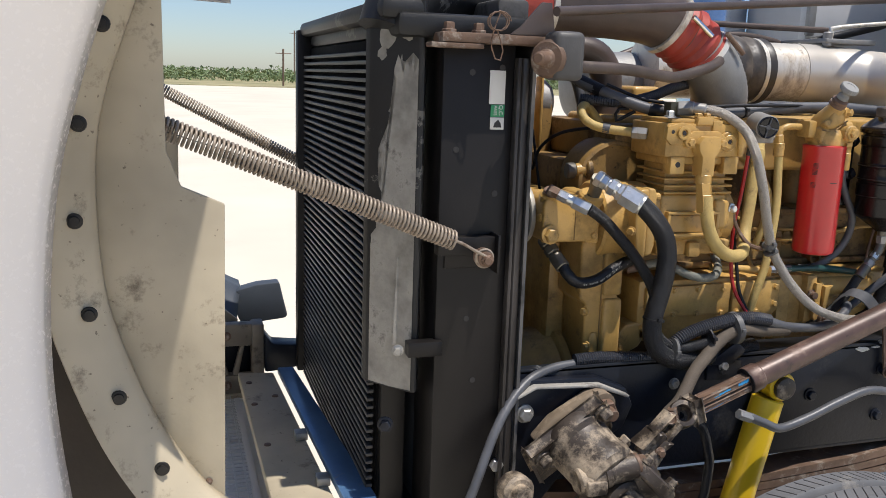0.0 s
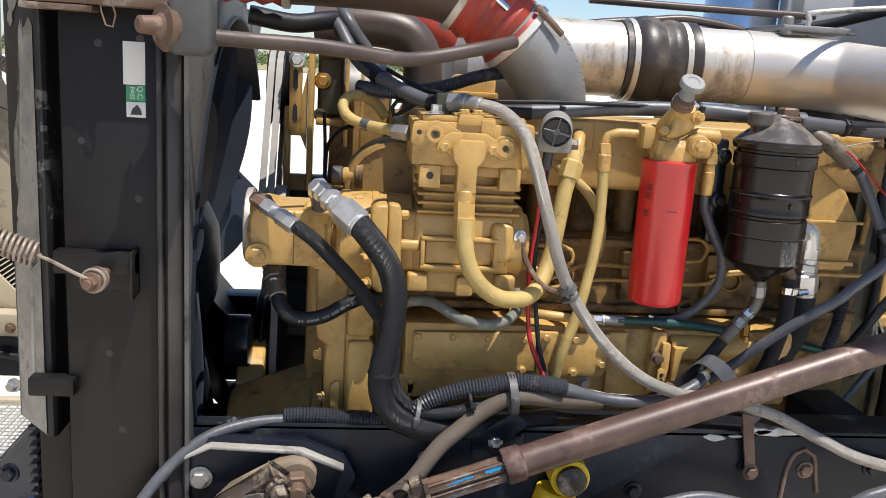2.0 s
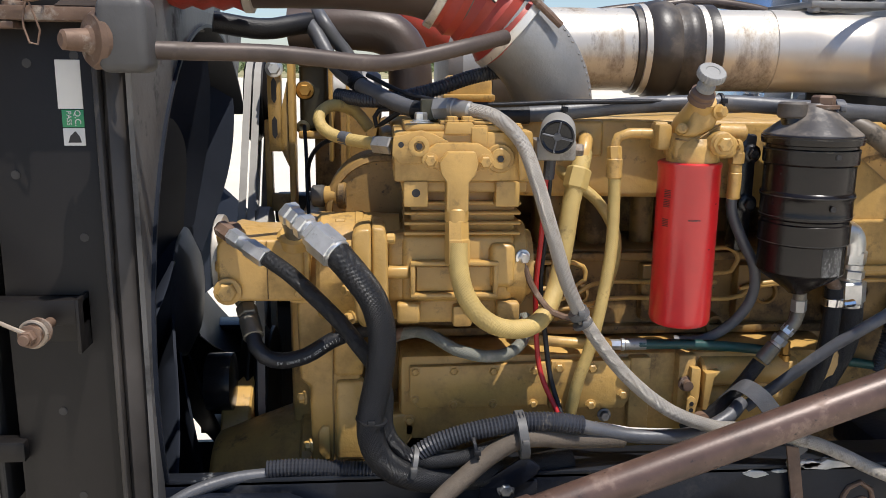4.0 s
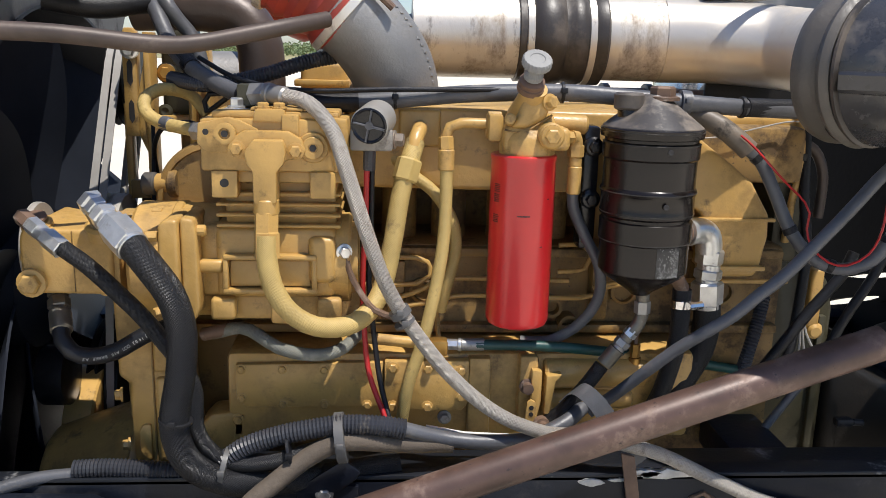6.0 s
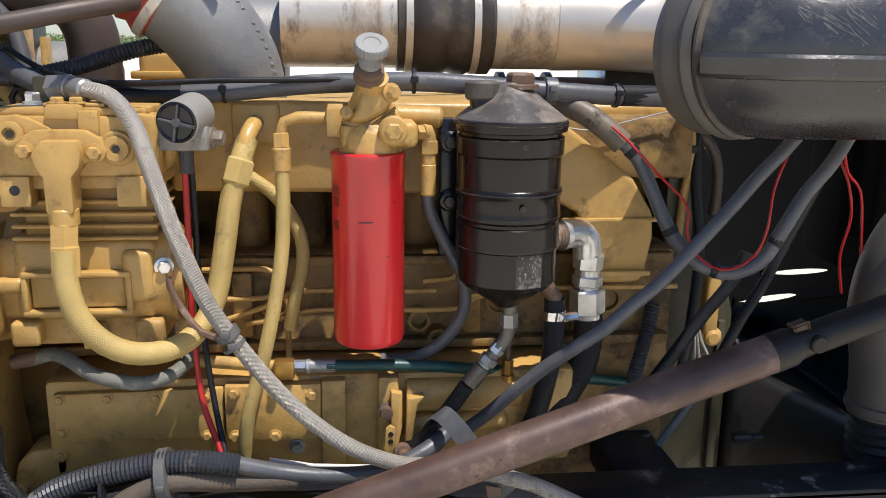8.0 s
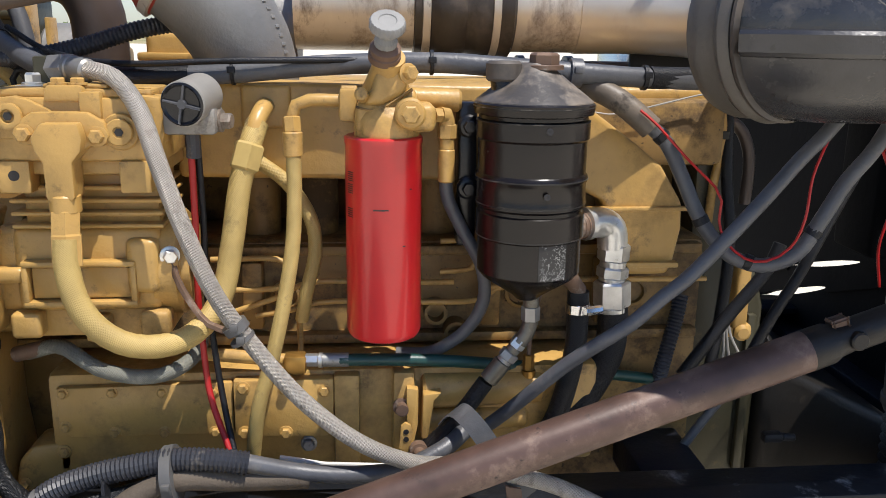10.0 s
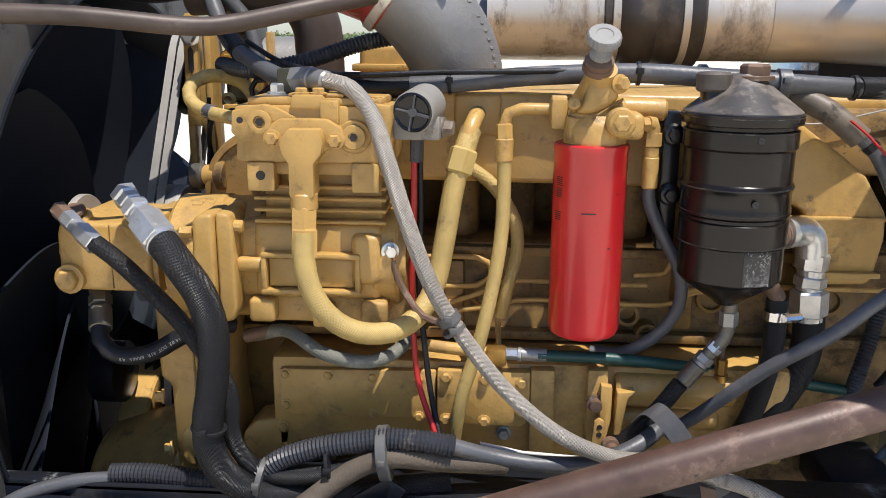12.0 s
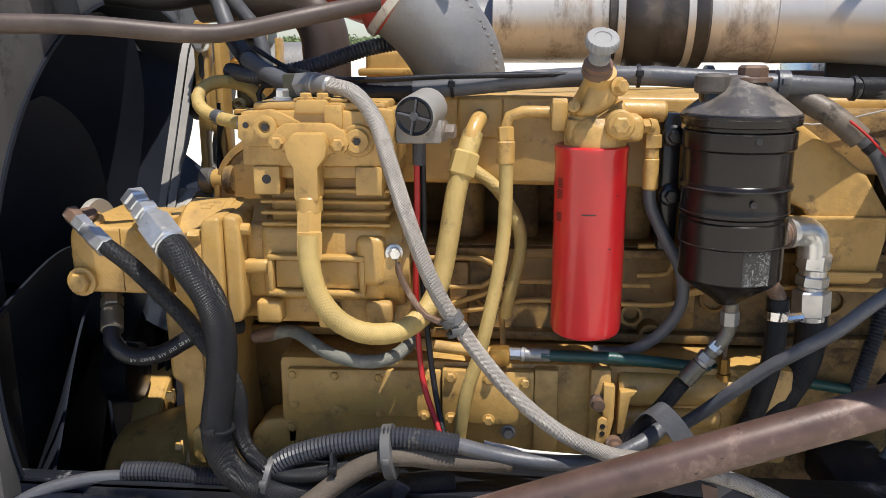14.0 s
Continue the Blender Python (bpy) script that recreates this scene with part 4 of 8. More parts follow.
part("worn_label", lb_, surface("faded_grey_label", (0.028, 0.026, 0.024), 0.55, 0, 0.4, 30, (0.10, 0.09, 0.08), 0.6, 40, 0.1), sp, "faded grey label patch")
b = NB()
box(b, 1.575, 1.60, 1.70, 1.74, 1.44, 1.63, 0.005)
for z in (1.60, 1.52):
    lathe(b, (1.588, 1.70, z), (0, -1, 0), [(0.015, 0), (0.015, 0.008), (0.012, 0.010), (0, 0.010)], 20)
part("bracket", b, BLACK, sp)
bolt_set(sp, [(1.588, 1.692, 1.60), (1.588, 1.692, 1.52)], (0, -1, 0), 0.009, 0.012, BLACK)

# ---- air pressure switch ----
TARNISH_PLUG = surface("stained_steel_plug", (0.24, 0.20, 0.16), 0.5, 0.4, 0.3, 30, (0.14, 0.09, 0.06), 0.55, 30, 0.1)
rg = thing("air_regulator", (1.26, 1.63, 1.60), "round air regulator with a dark four-spoke cap on an aluminium block", "regulator")
AXR = Vector((0.22, 1.0, 0.12)).normalized()
C0 = Vector((1.252, 1.586, 1.634))
part("barrel", lathe(NB(), C0 + AXR * 0.003, AXR, [(0.0245, 0), (0.026, 0.001), (0.026, 0.055), (0.024, 0.06), (0, 0.06)], 36), surface("dusty_white_metal", (0.30, 0.28, 0.245), 0.55, 0.2, 0.15, 14, (0.30, 0.26, 0.2), 0.62, 14, 0.1), rg)
part("cap", lathe(NB(), C0, AXR, [(0, 0.003), (0.020, 0.002), (0.0225, 0.0), (0.0245, 0.001), (0.0245, 0.005)], 36), BLACK, rg, "dark cap")
b = NB()
for k in range(4):
    m = Matrix.Translation(C0) @ AXR.to_track_quat("Y", "Z").to_matrix().to_4x4() @ Matrix.Rotation(radians(12 + 90 * k), 4, "Y")
    box(b, -0.0012, 0.0012, -0.0015, 0.003, 0.004, 0.022, 0.0005, 1, m)
lathe(b, C0 - AXR * 0.001, AXR, [(0, 0), (0.005, 0), (0.006, 0.004)], 14)
part("spoke", b, GREY_HOSE, rg)
b = NB()
box(b, 1.226, 1.285, 1.605, 1.66, 1.598, 1.628, 0.004)
part("block", b, surface("dusty_cast_block", (0.27, 0.25, 0.22), 0.6, 0.3, 0.25, 18, (0.18, 0.15, 0.12), 0.55, 22, 0.15), rg)
part("port_plug", hexa(NB(), (1.285, 1.63, 1.612), (1, -0.2, 0), 0.010, 0.016), TARNISH_PLUG, rg)
part("wire_gland", rod(NB(), (1.253, 1.635, 1.598), (1.252, 1.64, 1.568), 0.009, 10), LOOM, rg)
hose("red_cable", [(1.249, 1.64, 1.583), (1.247, 1.65, 1.482), (1.243, 1.66, 1.399), (1.246, 1.66, 1.317), (1.254, 1.65, 1.253), (1.279, 1.62, 1.194)], 0.0042, RED_WIRE, "red electric cable hanging from the regulator", "cable", 8)
hose("black_cable", [(1.256, 1.645, 1.582), (1.255, 1.66, 1.48), (1.252, 1.67, 1.397), (1.26, 1.66, 1.317), (1.27, 1.65, 1.245), (1.285, 1.62, 1.19)], 0.0042, RUBBER, "black electric cable beside the red one", "cable", 8)

# ---- hoses ----
h_braid = hose("braided_hose", [(1.125, 1.66, 1.669), (1.168, 1.635, 1.66), (1.202, 1.6, 1.627), (1.222, 1.58, 1.576), (1.247, 1.575, 1.498), (1.277, 1.585, 1.414), (1.313, 1.6, 1.348), (1.374, 1.6, 1.27), (1.443, 1.595, 1.213), (1.511, 1.585, 1.187), (1.57, 1.588, 1.178), (1.684, 1.58, 1.155), (1.784, 1.568, 1.111), (1.899, 1.565, 1.067), (2.168, 1.565, 1.019)], 0.0108, BRAID, "braided stainless steel hose hanging across the engine", seg=16, split="tube")
h_disch = hose("discharge_hose", [(1.112, 1.59, 1.48), (1.112, 1.585, 1.457), (1.12, 1.58, 1.412), (1.143, 1.58, 1.374), (1.179, 1.585, 1.351), (1.222, 1.6, 1.347), (1.253, 1.63, 1.359), (1.274, 1.66, 1.392), (1.287, 1.67, 1.454), (1.298, 1.68, 1.524), (1.311, 1.69, 1.573), (1.32, 1.705, 1.602)], 0.0145, YELLOW_HOSE, "thick braided hose painted over in yellow", seg=16, split="tube")
hose("fuel_pipe", [(1.439, 1.69, 1.631), (1.387, 1.69, 1.632), (1.37, 1.69, 1.626), (1.364, 1.69, 1.608), (1.365, 1.685, 1.578)], 0.008, YELLOW, "bent yellow steel fuel pipe", "pipe")
fpn = thing("pipe_nut", (1.365, 1.685, 1.59), "yellow overpainted pipe nut on the fuel pipe", "fitting")
part("nut", rod(NB(), (1.364, 1.688, 1.612), (1.365, 1.685, 1.592), 0.0115, 6, 0.0015), YELLOW, fpn)
part("sleeve", rod(NB(), (1.365, 1.685, 1.594), (1.365, 1.685, 1.562), 0.0125, 18, 0.002), YELLOW, fpn)
hose("fuel_hose", [(1.365, 1.685, 1.585), (1.366, 1.68, 1.524), (1.363, 1.67, 1.456), (1.352, 1.66, 1.386), (1.334, 1.65, 1.306), (1.314, 1.65, 1.238), (1.303, 1.66, 1.163)], 0.0098, YELLOW_HOSE, "yellow overpainted fuel hose")
hose("fuel_hose", [(1.278, 1.76, 1.58), (1.311, 1.74, 1.551), (1.352, 1.735, 1.52), (1.382, 1.73, 1.473), (1.387, 1.73, 1.425), (1.375, 1.73, 1.374), (1.366, 1.74, 1.327)], 0.0095, YELLOW_HOSE, "yellow overpainted hose close to the block")
DUSTY_HOSE = woven(surface("dusty_green_grey_hose", (0.20, 0.20, 0.165), 0.7, 0, 0.35, 14, (0.36, 0.34, 0.28), 0.54, 16, 0.0), 170.0, 0.4, 0.2)
h_sag = hose("drain_hose", [(1.013, 1.7, 1.301), (1.058, 1.68, 1.317), (1.087, 1.66, 1.312), (1.117, 1.65, 1.296), (1.166, 1.65, 1.284), (1.205, 1.66, 1.287), (1.232, 1.69, 1.301), (1.237, 1.72, 1.33)], 0.0098, DUSTY_HOSE, "dusty grey-green braided hose sagging under the compressor", split="tube")
part("left_fitting", rod(NB(), (0.995, 1.702, 1.298), (1.040, 1.690, 1.312), 0.0105, 12, 0.002), RUST, h_sag, "rust-stained hose fitting")
h_cool = hose("coolant_hose", [(0.856, 2.0, 1.83), (0.886, 1.95, 1.791), (0.923, 1.9, 1.732), (0.97, 1.83, 1.698), (1.038, 1.77, 1.668), (1.096, 1.735, 1.655), (1.161, 1.73, 1.654), (1.289, 1.73, 1.662), (1.405, 1.73, 1.673), (1.541, 1.72, 1.678), (1.629, 1.71, 1.674), (1.724, 1.7, 1.668), (1.837, 1.72, 1.661), (1.97, 1.76, 1.659), (2.33, 1.9, 1.68)], 0.0135, GREY_HOSE, "long dusty grey heater hose along the engine top", split="tube")
h_big = hose("hydraulic_hose", [(0.936, 1.564, 1.473), (0.962, 1.552, 1.445), (0.988, 1.548, 1.408), (1.0, 1.548, 1.366), (1.0, 1.55, 1.325), (0.994, 1.552, 1.28), (0.984, 1.555, 1.23), (0.985, 1.557, 1.19), (1.001, 1.56, 1.153), (1.035, 1.565, 1.128), (1.085, 1.575, 1.115), (1.2, 1.6, 1.112), (1.3, 1.62, 1.12)], 0.0205, WRAPPED, "thick black rubber hydraulic hose", seg=18, split="tube")
h_small = hose("hydraulic_hose", [(0.834, 1.597, 1.459), (0.868, 1.592, 1.435), (0.904, 1.59, 1.4), (0.94, 1.588, 1.362), (0.968, 1.586, 1.325), (0.992, 1.587, 1.29), (1.006, 1.587, 1.25), (1.006, 1.585, 1.2), (1.022, 1.582, 1.167), (1.056, 1.575, 1.147), (1.112, 1.57, 1.15), (1.155, 1.575, 1.16), (1.2, 1.59, 1.165)], 0.012, WRAPPED, "thin black rubber hydraulic hose", seg=14, split="tube")
h_air = hose("air_brake_hose", [(0.803, 1.65, 1.332), (0.81, 1.634, 1.312), (0.824, 1.628, 1.297), (0.849, 1.628, 1.29), (0.886, 1.63, 1.297), (0.925, 1.635, 1.319), (0.957, 1.645, 1.329), (0.985, 1.675, 1.325)], 0.0125, RUBBER, "short black air brake hose with white print", seg=14, split="tube")
hose("wire_loom", [(1.045, 1.578, 1.147), (1.077, 1.578, 1.17), (1.124, 1.578, 1.187), (1.17, 1.578, 1.197), (1.216, 1.58, 1.203), (1.262, 1.58, 1.202), (1.308, 1.585, 1.193)], 0.0155, LOOM, "ribbed black split loom over the wiring", "wire loom", 14, (0.0055, 0.0022))
hose("wire_harness", [(1.303, 1.588, 1.192), (1.37, 1.6, 1.17), (1.434, 1.6, 1.164), (1.498, 1.605, 1.167), (1.555, 1.62, 1.187), (1.585, 1.645, 1.2)], 0.0115, GREY_HOSE, "grey taped wire harness running into the loom", "harness")
hose("return_hose", [(1.379, 1.605, 1.16), (1.293, 1.59, 1.168), (1.239, 1.578, 1.178), (1.201, 1.572, 1.175), (1.162, 1.565, 1.155), (1.122, 1.55, 1.128), (1.085, 1.535, 1.1), (1.04, 1.51, 1.05), (1.0, 1.5, 1.02), (0.985, 1.505, 0.985), (0.99, 1.55, 0.914)], 0.0145, surface("brown_worn_hose", (0.105, 0.082, 0.06), 0.8, 0, 0.3, 16, (0.18, 0.145, 0.105), 0.58, 30, 0.5, 200), "brown weathered fabric hose", seg=14)
hose("battery_cable", [(2.10, 1.64, 1.68), (2.052, 1.615, 1.64), (2.016, 1.605, 1.601), (1.985, 1.60, 1.571), (1.932, 1.59, 1.514), (1.858, 1.585, 1.434), (1.821, 1.585, 1.402), (1.785, 1.587, 1.368), (1.749, 1.595, 1.34), (1.714, 1.61, 1.308), (1.68, 1.63, 1.268), (1.644, 1.65, 1.225), (1.60, 1.66, 1.185)], 0.0095, GREY_HOSE, "dark grey cable rising to the firewall", "cable")
h_clamp = hose("clamp_hose", [(1.736, 1.67, 1.385), (1.737, 1.67, 1.327), (1.732, 1.67, 1.277), (1.718, 1.68, 1.204), (1.693, 1.69, 1.145)], 0.0145, WRAPPED, "black rubber drain hose below the separator", split="tube")
h_elbow = hose("hydraulic_hose", [(1.803, 1.735, 1.35), (1.806, 1.735, 1.305), (1.797, 1.73, 1.263), (1.767, 1.72, 1.214), (1.729, 1.71, 1.163), (1.66, 1.70, 1.13)], 0.022, WRAPPED, "thick black rubber hose below the elbow fitting", seg=16, split="tube")
h_drain = hose("drain_hose", [(1.612, 1.65, 1.267), (1.585, 1.65, 1.228), (1.551, 1.66, 1.182), (1.506, 1.68, 1.138)], 0.0115, WRAPPED, "dusty hose from the separator drain", split="tube")
hose("power_steering_hose", [(0.52, 1.46, 0.84), (0.56, 1.475, 0.925), (0.605, 1.505, 1.01), (0.65, 1.535, 1.065), (0.705, 1.565, 1.102), (0.77, 1.59, 1.115), (0.832, 1.60, 1.118)], 0.0100, GREY_HOSE, "grey power steering hose curving over the frame")
hose("wire_loom", [(0.825, 1.60, 1.125), (0.882, 1.60, 1.127), (0.98, 1.60, 1.12), (1.1, 1.60, 1.11)], 0.0145, LOOM, "ribbed black split loom on the frame rail", "wire loom", 14, (0.0055, 0.0022))
h_loom = hose("wire_loom", [(1.745, 1.72, 1.650), (1.781, 1.70, 1.634), (1.812, 1.68, 1.609), (1.842, 1.675, 1.582), (1.864, 1.665, 1.537), (1.883, 1.655, 1.493), (1.903, 1.645, 1.462), (1.926, 1.635, 1.44), (1.964, 1.625, 1.43), (2.003, 1.615, 1.448), (2.028, 1.61, 1.494), (2.054, 1.61, 1.542), (2.088, 1.61, 1.587), (2.13, 1.62, 1.66)], 0.0098, GREY_HOSE, "grey taped wiring sagging behind the separator", "wire loom", split="tube")
for q_, w_ in (((1.888, 1.653, 1.484), (0.45, -0.2, -0.85)), ((1.945, 1.630, 1.434), (0.9, -0.2, -0.35)), ((2.020, 1.612, 1.476), (0.5, 0, 0.85)), ((1.835, 1.676, 1.590), (0.75, -0.1, -0.65))):
    part("tape_band", lathe(NB(), Vector(q_) - Vector(w_) * 0.005, w_, [(0.0098, 0), (0.0110, 0.0005), (0.0110, 0.0100), (0.0098, 0.0105)], 16), RUBBER, h_loom, "black tape band")
hose("red_cable", [(1.802, 1.665, 1.624), (1.824, 1.658, 1.605), (1.863, 1.645, 1.563), (1.897, 1.635, 1.53), (1.904, 1.63, 1.514), (1.905, 1.635, 1.489), (1.911, 1.625, 1.464), (1.934, 1.615, 1.443), (1.961, 1.61, 1.44), (1.986, 1.60, 1.46), (1.998, 1.595, 1.497), (2.004, 1.60, 1.548), (2.018, 1.605, 1.586), (2.04, 1.615, 1.63)], 0.0019, RED_WIRE, "thin red cable tied to the wiring", "cable", 6)
hose("breather_elbow", [(1.72, 1.735, 1.652), (1.745, 1.715, 1.651), (1.781, 1.693, 1.634), (1.812, 1.680, 1.609), (1.822, 1.678, 1.600)], 0.0160, surface("stained_brown_rubber", (0.15, 0.118, 0.085), 0.5, 0, 0.4, 14, (0.035, 0.028, 0.022), 0.53, 22, 0.25, 120), "brown-stained rubber breather elbow beside the separator", "hose", 16)
h_green = hose("green_hose", [(1.40, 1.685, 1.289), (1.421, 1.68, 1.29), (1.493, 1.68, 1.289), (1.573, 1.69, 1.281), (1.657, 1.71, 1.265), (1.746, 1.74, 1.244), (1.884, 1.78, 1.21)], 0.0085, GREEN_HOSE, "dark green plastic hose along the block", split="tube")
hose("fuel_return_hose", [(1.558, 1.682, 1.55), (1.558, 1.684, 1.53), (1.562, 1.688, 1.505), (1.583, 1.69, 1.462), (1.608, 1.69, 1.415), (1.613, 1.7, 1.363), (1.59, 1.71, 1.317), (1.545, 1.72, 1.284), (1.497, 1.73, 1.279)], 0.0088, GREY_HOSE, "dark grey fuel return hose behind the filter")
h_by = hose("bypass_hose", [(0.984, 1.86, 1.624), (0.958, 1.86, 1.654), (0.924, 1.83, 1.665), (0.903, 1.8, 1.653), (0.906, 1.78, 1.634), (0.932, 1.76, 1.619), (0.985, 1.725, 1.612), (1.02, 1.70, 1.61)], 0.0102, YELLOW_HOSE, "short yellow water hose looping behind the compressor", split="tube")
part("tape_band", rod(NB(), (0.938, 1.757, 1.618), (0.952, 1.747, 1.616), 0.0110, 16, 0.001), GREY_HOSE, h_by, "grey tape band")
part("end_nut", rod(NB(), (0.992, 1.72, 1.611), (1.020, 1.70, 1.610), 0.0145, 6, 0.002), DULL_STEEL, h_by)

# Black wraps also hold the charge pipe's shadow on this hose.
part("tape_wrap", tube(NB(), [(1.055, 1.757, 1.663), (1.096, 1.735, 1.655), (1.161, 1.73, 1.654), (1.235, 1.73, 1.658)], 0.0152, 14), RUBBER, h_cool, "black wrap for tape and shadow on the hose")
part("tape_wrap", tube(NB(), [(0.935, 1.885, 1.722), (0.97, 1.83, 1.698)], 0.0152, 14), RUBBER, h_cool, "black wrap for tape and shadow on the hose")
part("end_sleeve", tube(NB(), [(1.826, 1.717, 1.662), (1.86, 1.727, 1.661), (1.97, 1.76, 1.659)], 0.0148, 14), RUBBER, h_cool, "black rubber sleeve")
text_along(h_air, "W.P./J1402 DOT AIR BRAKE AS", [(0.950, 1.643, 1.327), (0.925, 1.635, 1.319), (0.886, 1.63, 1.297), (0.849, 1.628, 1.290), (0.824, 1.628, 1.297), (0.812, 1.632, 1.309)], 0.0125, 0.0066, PALE_INK)

# steel injection lines
for pts in ([(1.24, 1.775, 1.405), (1.33, 1.775, 1.405), (1.35, 1.775, 1.39), (1.35, 1.775, 1.375), (1.33, 1.775, 1.362), (1.24, 1.775, 1.36)],
            [(1.27, 1.77, 1.33), (1.33, 1.77, 1.35), (1.38, 1.77, 1.372), (1.50, 1.77, 1.37), (1.58, 1.77, 1.37)],
            [(1.30, 1.765, 1.325), (1.36, 1.765, 1.335), (1.41, 1.765, 1.345), (1.60, 1.765, 1.342), (1.64, 1.765, 1.36), (1.70, 1.765, 1.37)],
            [(1.56, 1.77, 1.43), (1.60, 1.77, 1.43), (1.615, 1.77, 1.41), (1.605, 1.77, 1.39), (1.56, 1.77, 1.385)],
            [(1.62, 1.765, 1.36), (1.70, 1.765, 1.372), (1.95, 1.765, 1.372)],
            [(1.36, 1.76, 1.33), (1.362, 1.755, 1.31), (1.365, 1.72, 1.27)]):
    hose("injection_line", pts, 0.0042, YELLOW, "thin bent yellow steel injection line", "fuel line", 8, group="injection lines")

# ---- fittings on hoses ----
TARNISH = surface("tarnished_steel_fitting", (0.17, 0.155, 0.125), 0.4, 0.6, 0.3, 40, (0.30, 0.28, 0.24), 0.58, 45, 0.1)
f = h_big
A, Bq = Vector((0.862, 1.628, 1.522)), Vector((0.948, 1.554, 1.464))
d = (Bq - A).normalized()
for s0, s1, r, n in ((0.0, 0.016, 0.0185, 6), (0.014, 0.030, 0.0165, 6), (0.029, 0.034, 0.0145, 24), (0.033, 0.050, 0.0195, 6), (0.049, 0.056, 0.0165, 24), (0.055, 0.068, 0.0205, 6)):
    part("coupling_nut", rod(NB(), A + d * s0, A + d * s1, r, n, 0.003 if n == 6 else 0.001), ZINC, f)
part("port_elbow", tube(NB(), [(0.872, 1.655, 1.478), (0.870, 1.640, 1.497), (0.866, 1.630, 1.514), A + d * 0.006], 0.0145, 16, 0.006), TARNISH, f, "tarnished steel port elbow")
part("ferrule", rod(NB(), A + d * 0.066, A + d * 0.112, 0.0248, 6, 0.003), ZINC, f)
part("ferrule_lip", rod(NB(), A + d * 0.110, A + d * 0.116, 0.0222, 24, 0.001), ZINC, f)
f = h_small
A, Bq = Vector((0.770, 1.64, 1.490)), Vector((0.836, 1.595, 1.456))
d = (Bq - A).normalized()
part("port_stub", rod(NB(), (0.776, 1.662, 1.478), A - d * 0.004, 0.0105, 14), RUST, f)
part("brass_nut", rod(NB(), A - d * 0.012, A + d * 0.013, 0.0125, 6, 0.002), RUST, f, "rust-stained brass nut")
for s0, s1, r in ((0.012, 0.035, 0.013), (0.033, 0.05, 0.012), (0.048, 0.085, 0.0145)):
    part("coupling_nut", rod(NB(), A + d * s0, A + d * s1, r, 6 if r > 0.012 else 14, 0.0015), ZINC, f)
f = h_air
A, Bq = Vector((0.784, 1.70, 1.372)), Vector((0.806, 1.644, 1.322))
d = (Bq - A).normalized()
for s0, s1, r, n in ((-0.008, 0.016, 0.0155, 6), (0.015, 0.020, 0.012, 16), (0.019, 0.038, 0.0165, 6), (0.037, 0.043, 0.0135, 18), (0.042, 0.078, 0.0160, 18)):
    part("coupling_nut", rod(NB(), A + d * s0, A + d * s1, r, n, 0.002), TARNISH, f, "tarnished steel coupling")
f = h_drain
part("stem", tube(NB(), [(1.668, 1.65, 1.395), (1.669, 1.65, 1.350), (1.664, 1.648, 1.335), (1.655, 1.648, 1.322)], 0.0105, 14), TARNISH, f, "tarnished steel drain elbow")
part("stem_nut", rod(NB(), (1.6685, 1.65, 1.372), (1.669, 1.65, 1.352), 0.0125, 6, 0.001), DULL_STEEL, f)
A, Bq = Vector((1.658, 1.648, 1.327)), Vector((1.606, 1.65, 1.257))
d = (Bq - A).normalized()
for s0, s1, r, n_, mt in ((0.0, 0.014, 0.0110, 6, ZINC), (0.013, 0.024, 0.0095, 16, TARNISH), (0.022, 0.034, 0.0128, 6, DULL_STEEL), (0.033, 0.040, 0.0105, 16, DULL_STEEL), (0.039, 0.072, 0.0125, 16, TARNISH)):
    part("coupling_nut", rod(NB(), A + d * s0, A + d * s1, r, n_, 0.0012), mt, f)
f = h_clamp
part("band", lathe(NB(), (1.736, 1.67, 1.355), (0, 0, 1), [(0.0155, 0), (0.0165, 0.001), (0.0165, 0.013), (0.0155, 0.014)], 24), CHROME, f)
part("screw", rod(NB(), (1.742, 1.652, 1.362), (1.766, 1.66, 1.362), 0.0065, 8, 0.001), CHROME, f)
f = h_braid
part("port_block", box(NB(), 1.062, 1.088, 1.68, 1.71, 1.650, 1.682, 0.003), OLIVE, f, "olive square port block")
part("nut", rod(NB(), (1.084, 1.688, 1.668), (1.108, 1.674, 1.670), 0.0175, 6, 0.002), DULL_STEEL, f)
part("sleeve", lathe(NB(), (1.106, 1.675, 1.670), (0.034, -0.025, -0.004), [(0.013, 0), (0.0155, 0.001), (0.0155, 0.008), (0.0140, 0.010), (0.0140, 0.034), (0.0115, 0.037)], 24), DULL_STEEL, f)
f = h_disch
part("nut", rod(NB(), (1.303, 1.684, 1.545), (1.312, 1.692, 1.578), 0.0195, 6, 0.003), YELLOW_HOSE, f)
part("elbow_pipe", tube(NB(), [(1.312, 1.692, 1.575), (1.319, 1.70, 1.602), (1.326, 1.72, 1.618), (1.328, 1.75, 1.62)], 0.0115, 14, 0.006), YELLOW, f)
part("flange", box(NB(), 1.295, 1.36, 1.738, 1.75, 1.59, 1.648, 0.01, 3), YELLOW, f)
f = h_green
part("tee", box(NB(), 1.345, 1.375, 1.672, 1.70, 1.272, 1.298, 0.005), BRASS, f)
part("hose_end", rod(NB(), (1.373, 1.685, 1.289), (1.392, 1.684, 1.289), 0.0088, 6, 0.001), ZINC, f)
part("hose_collar", rod(NB(), (1.391, 1.684, 1.289), (1.397, 1.683, 1.289), 0.0105, 18, 0.001), ZINC, f)
part("hose_ferrule", rod(NB(), (1.396, 1.683, 1.2892), (1.432, 1.681, 1.290), 0.0098, 18, 0.001), DULL_STEEL, f)
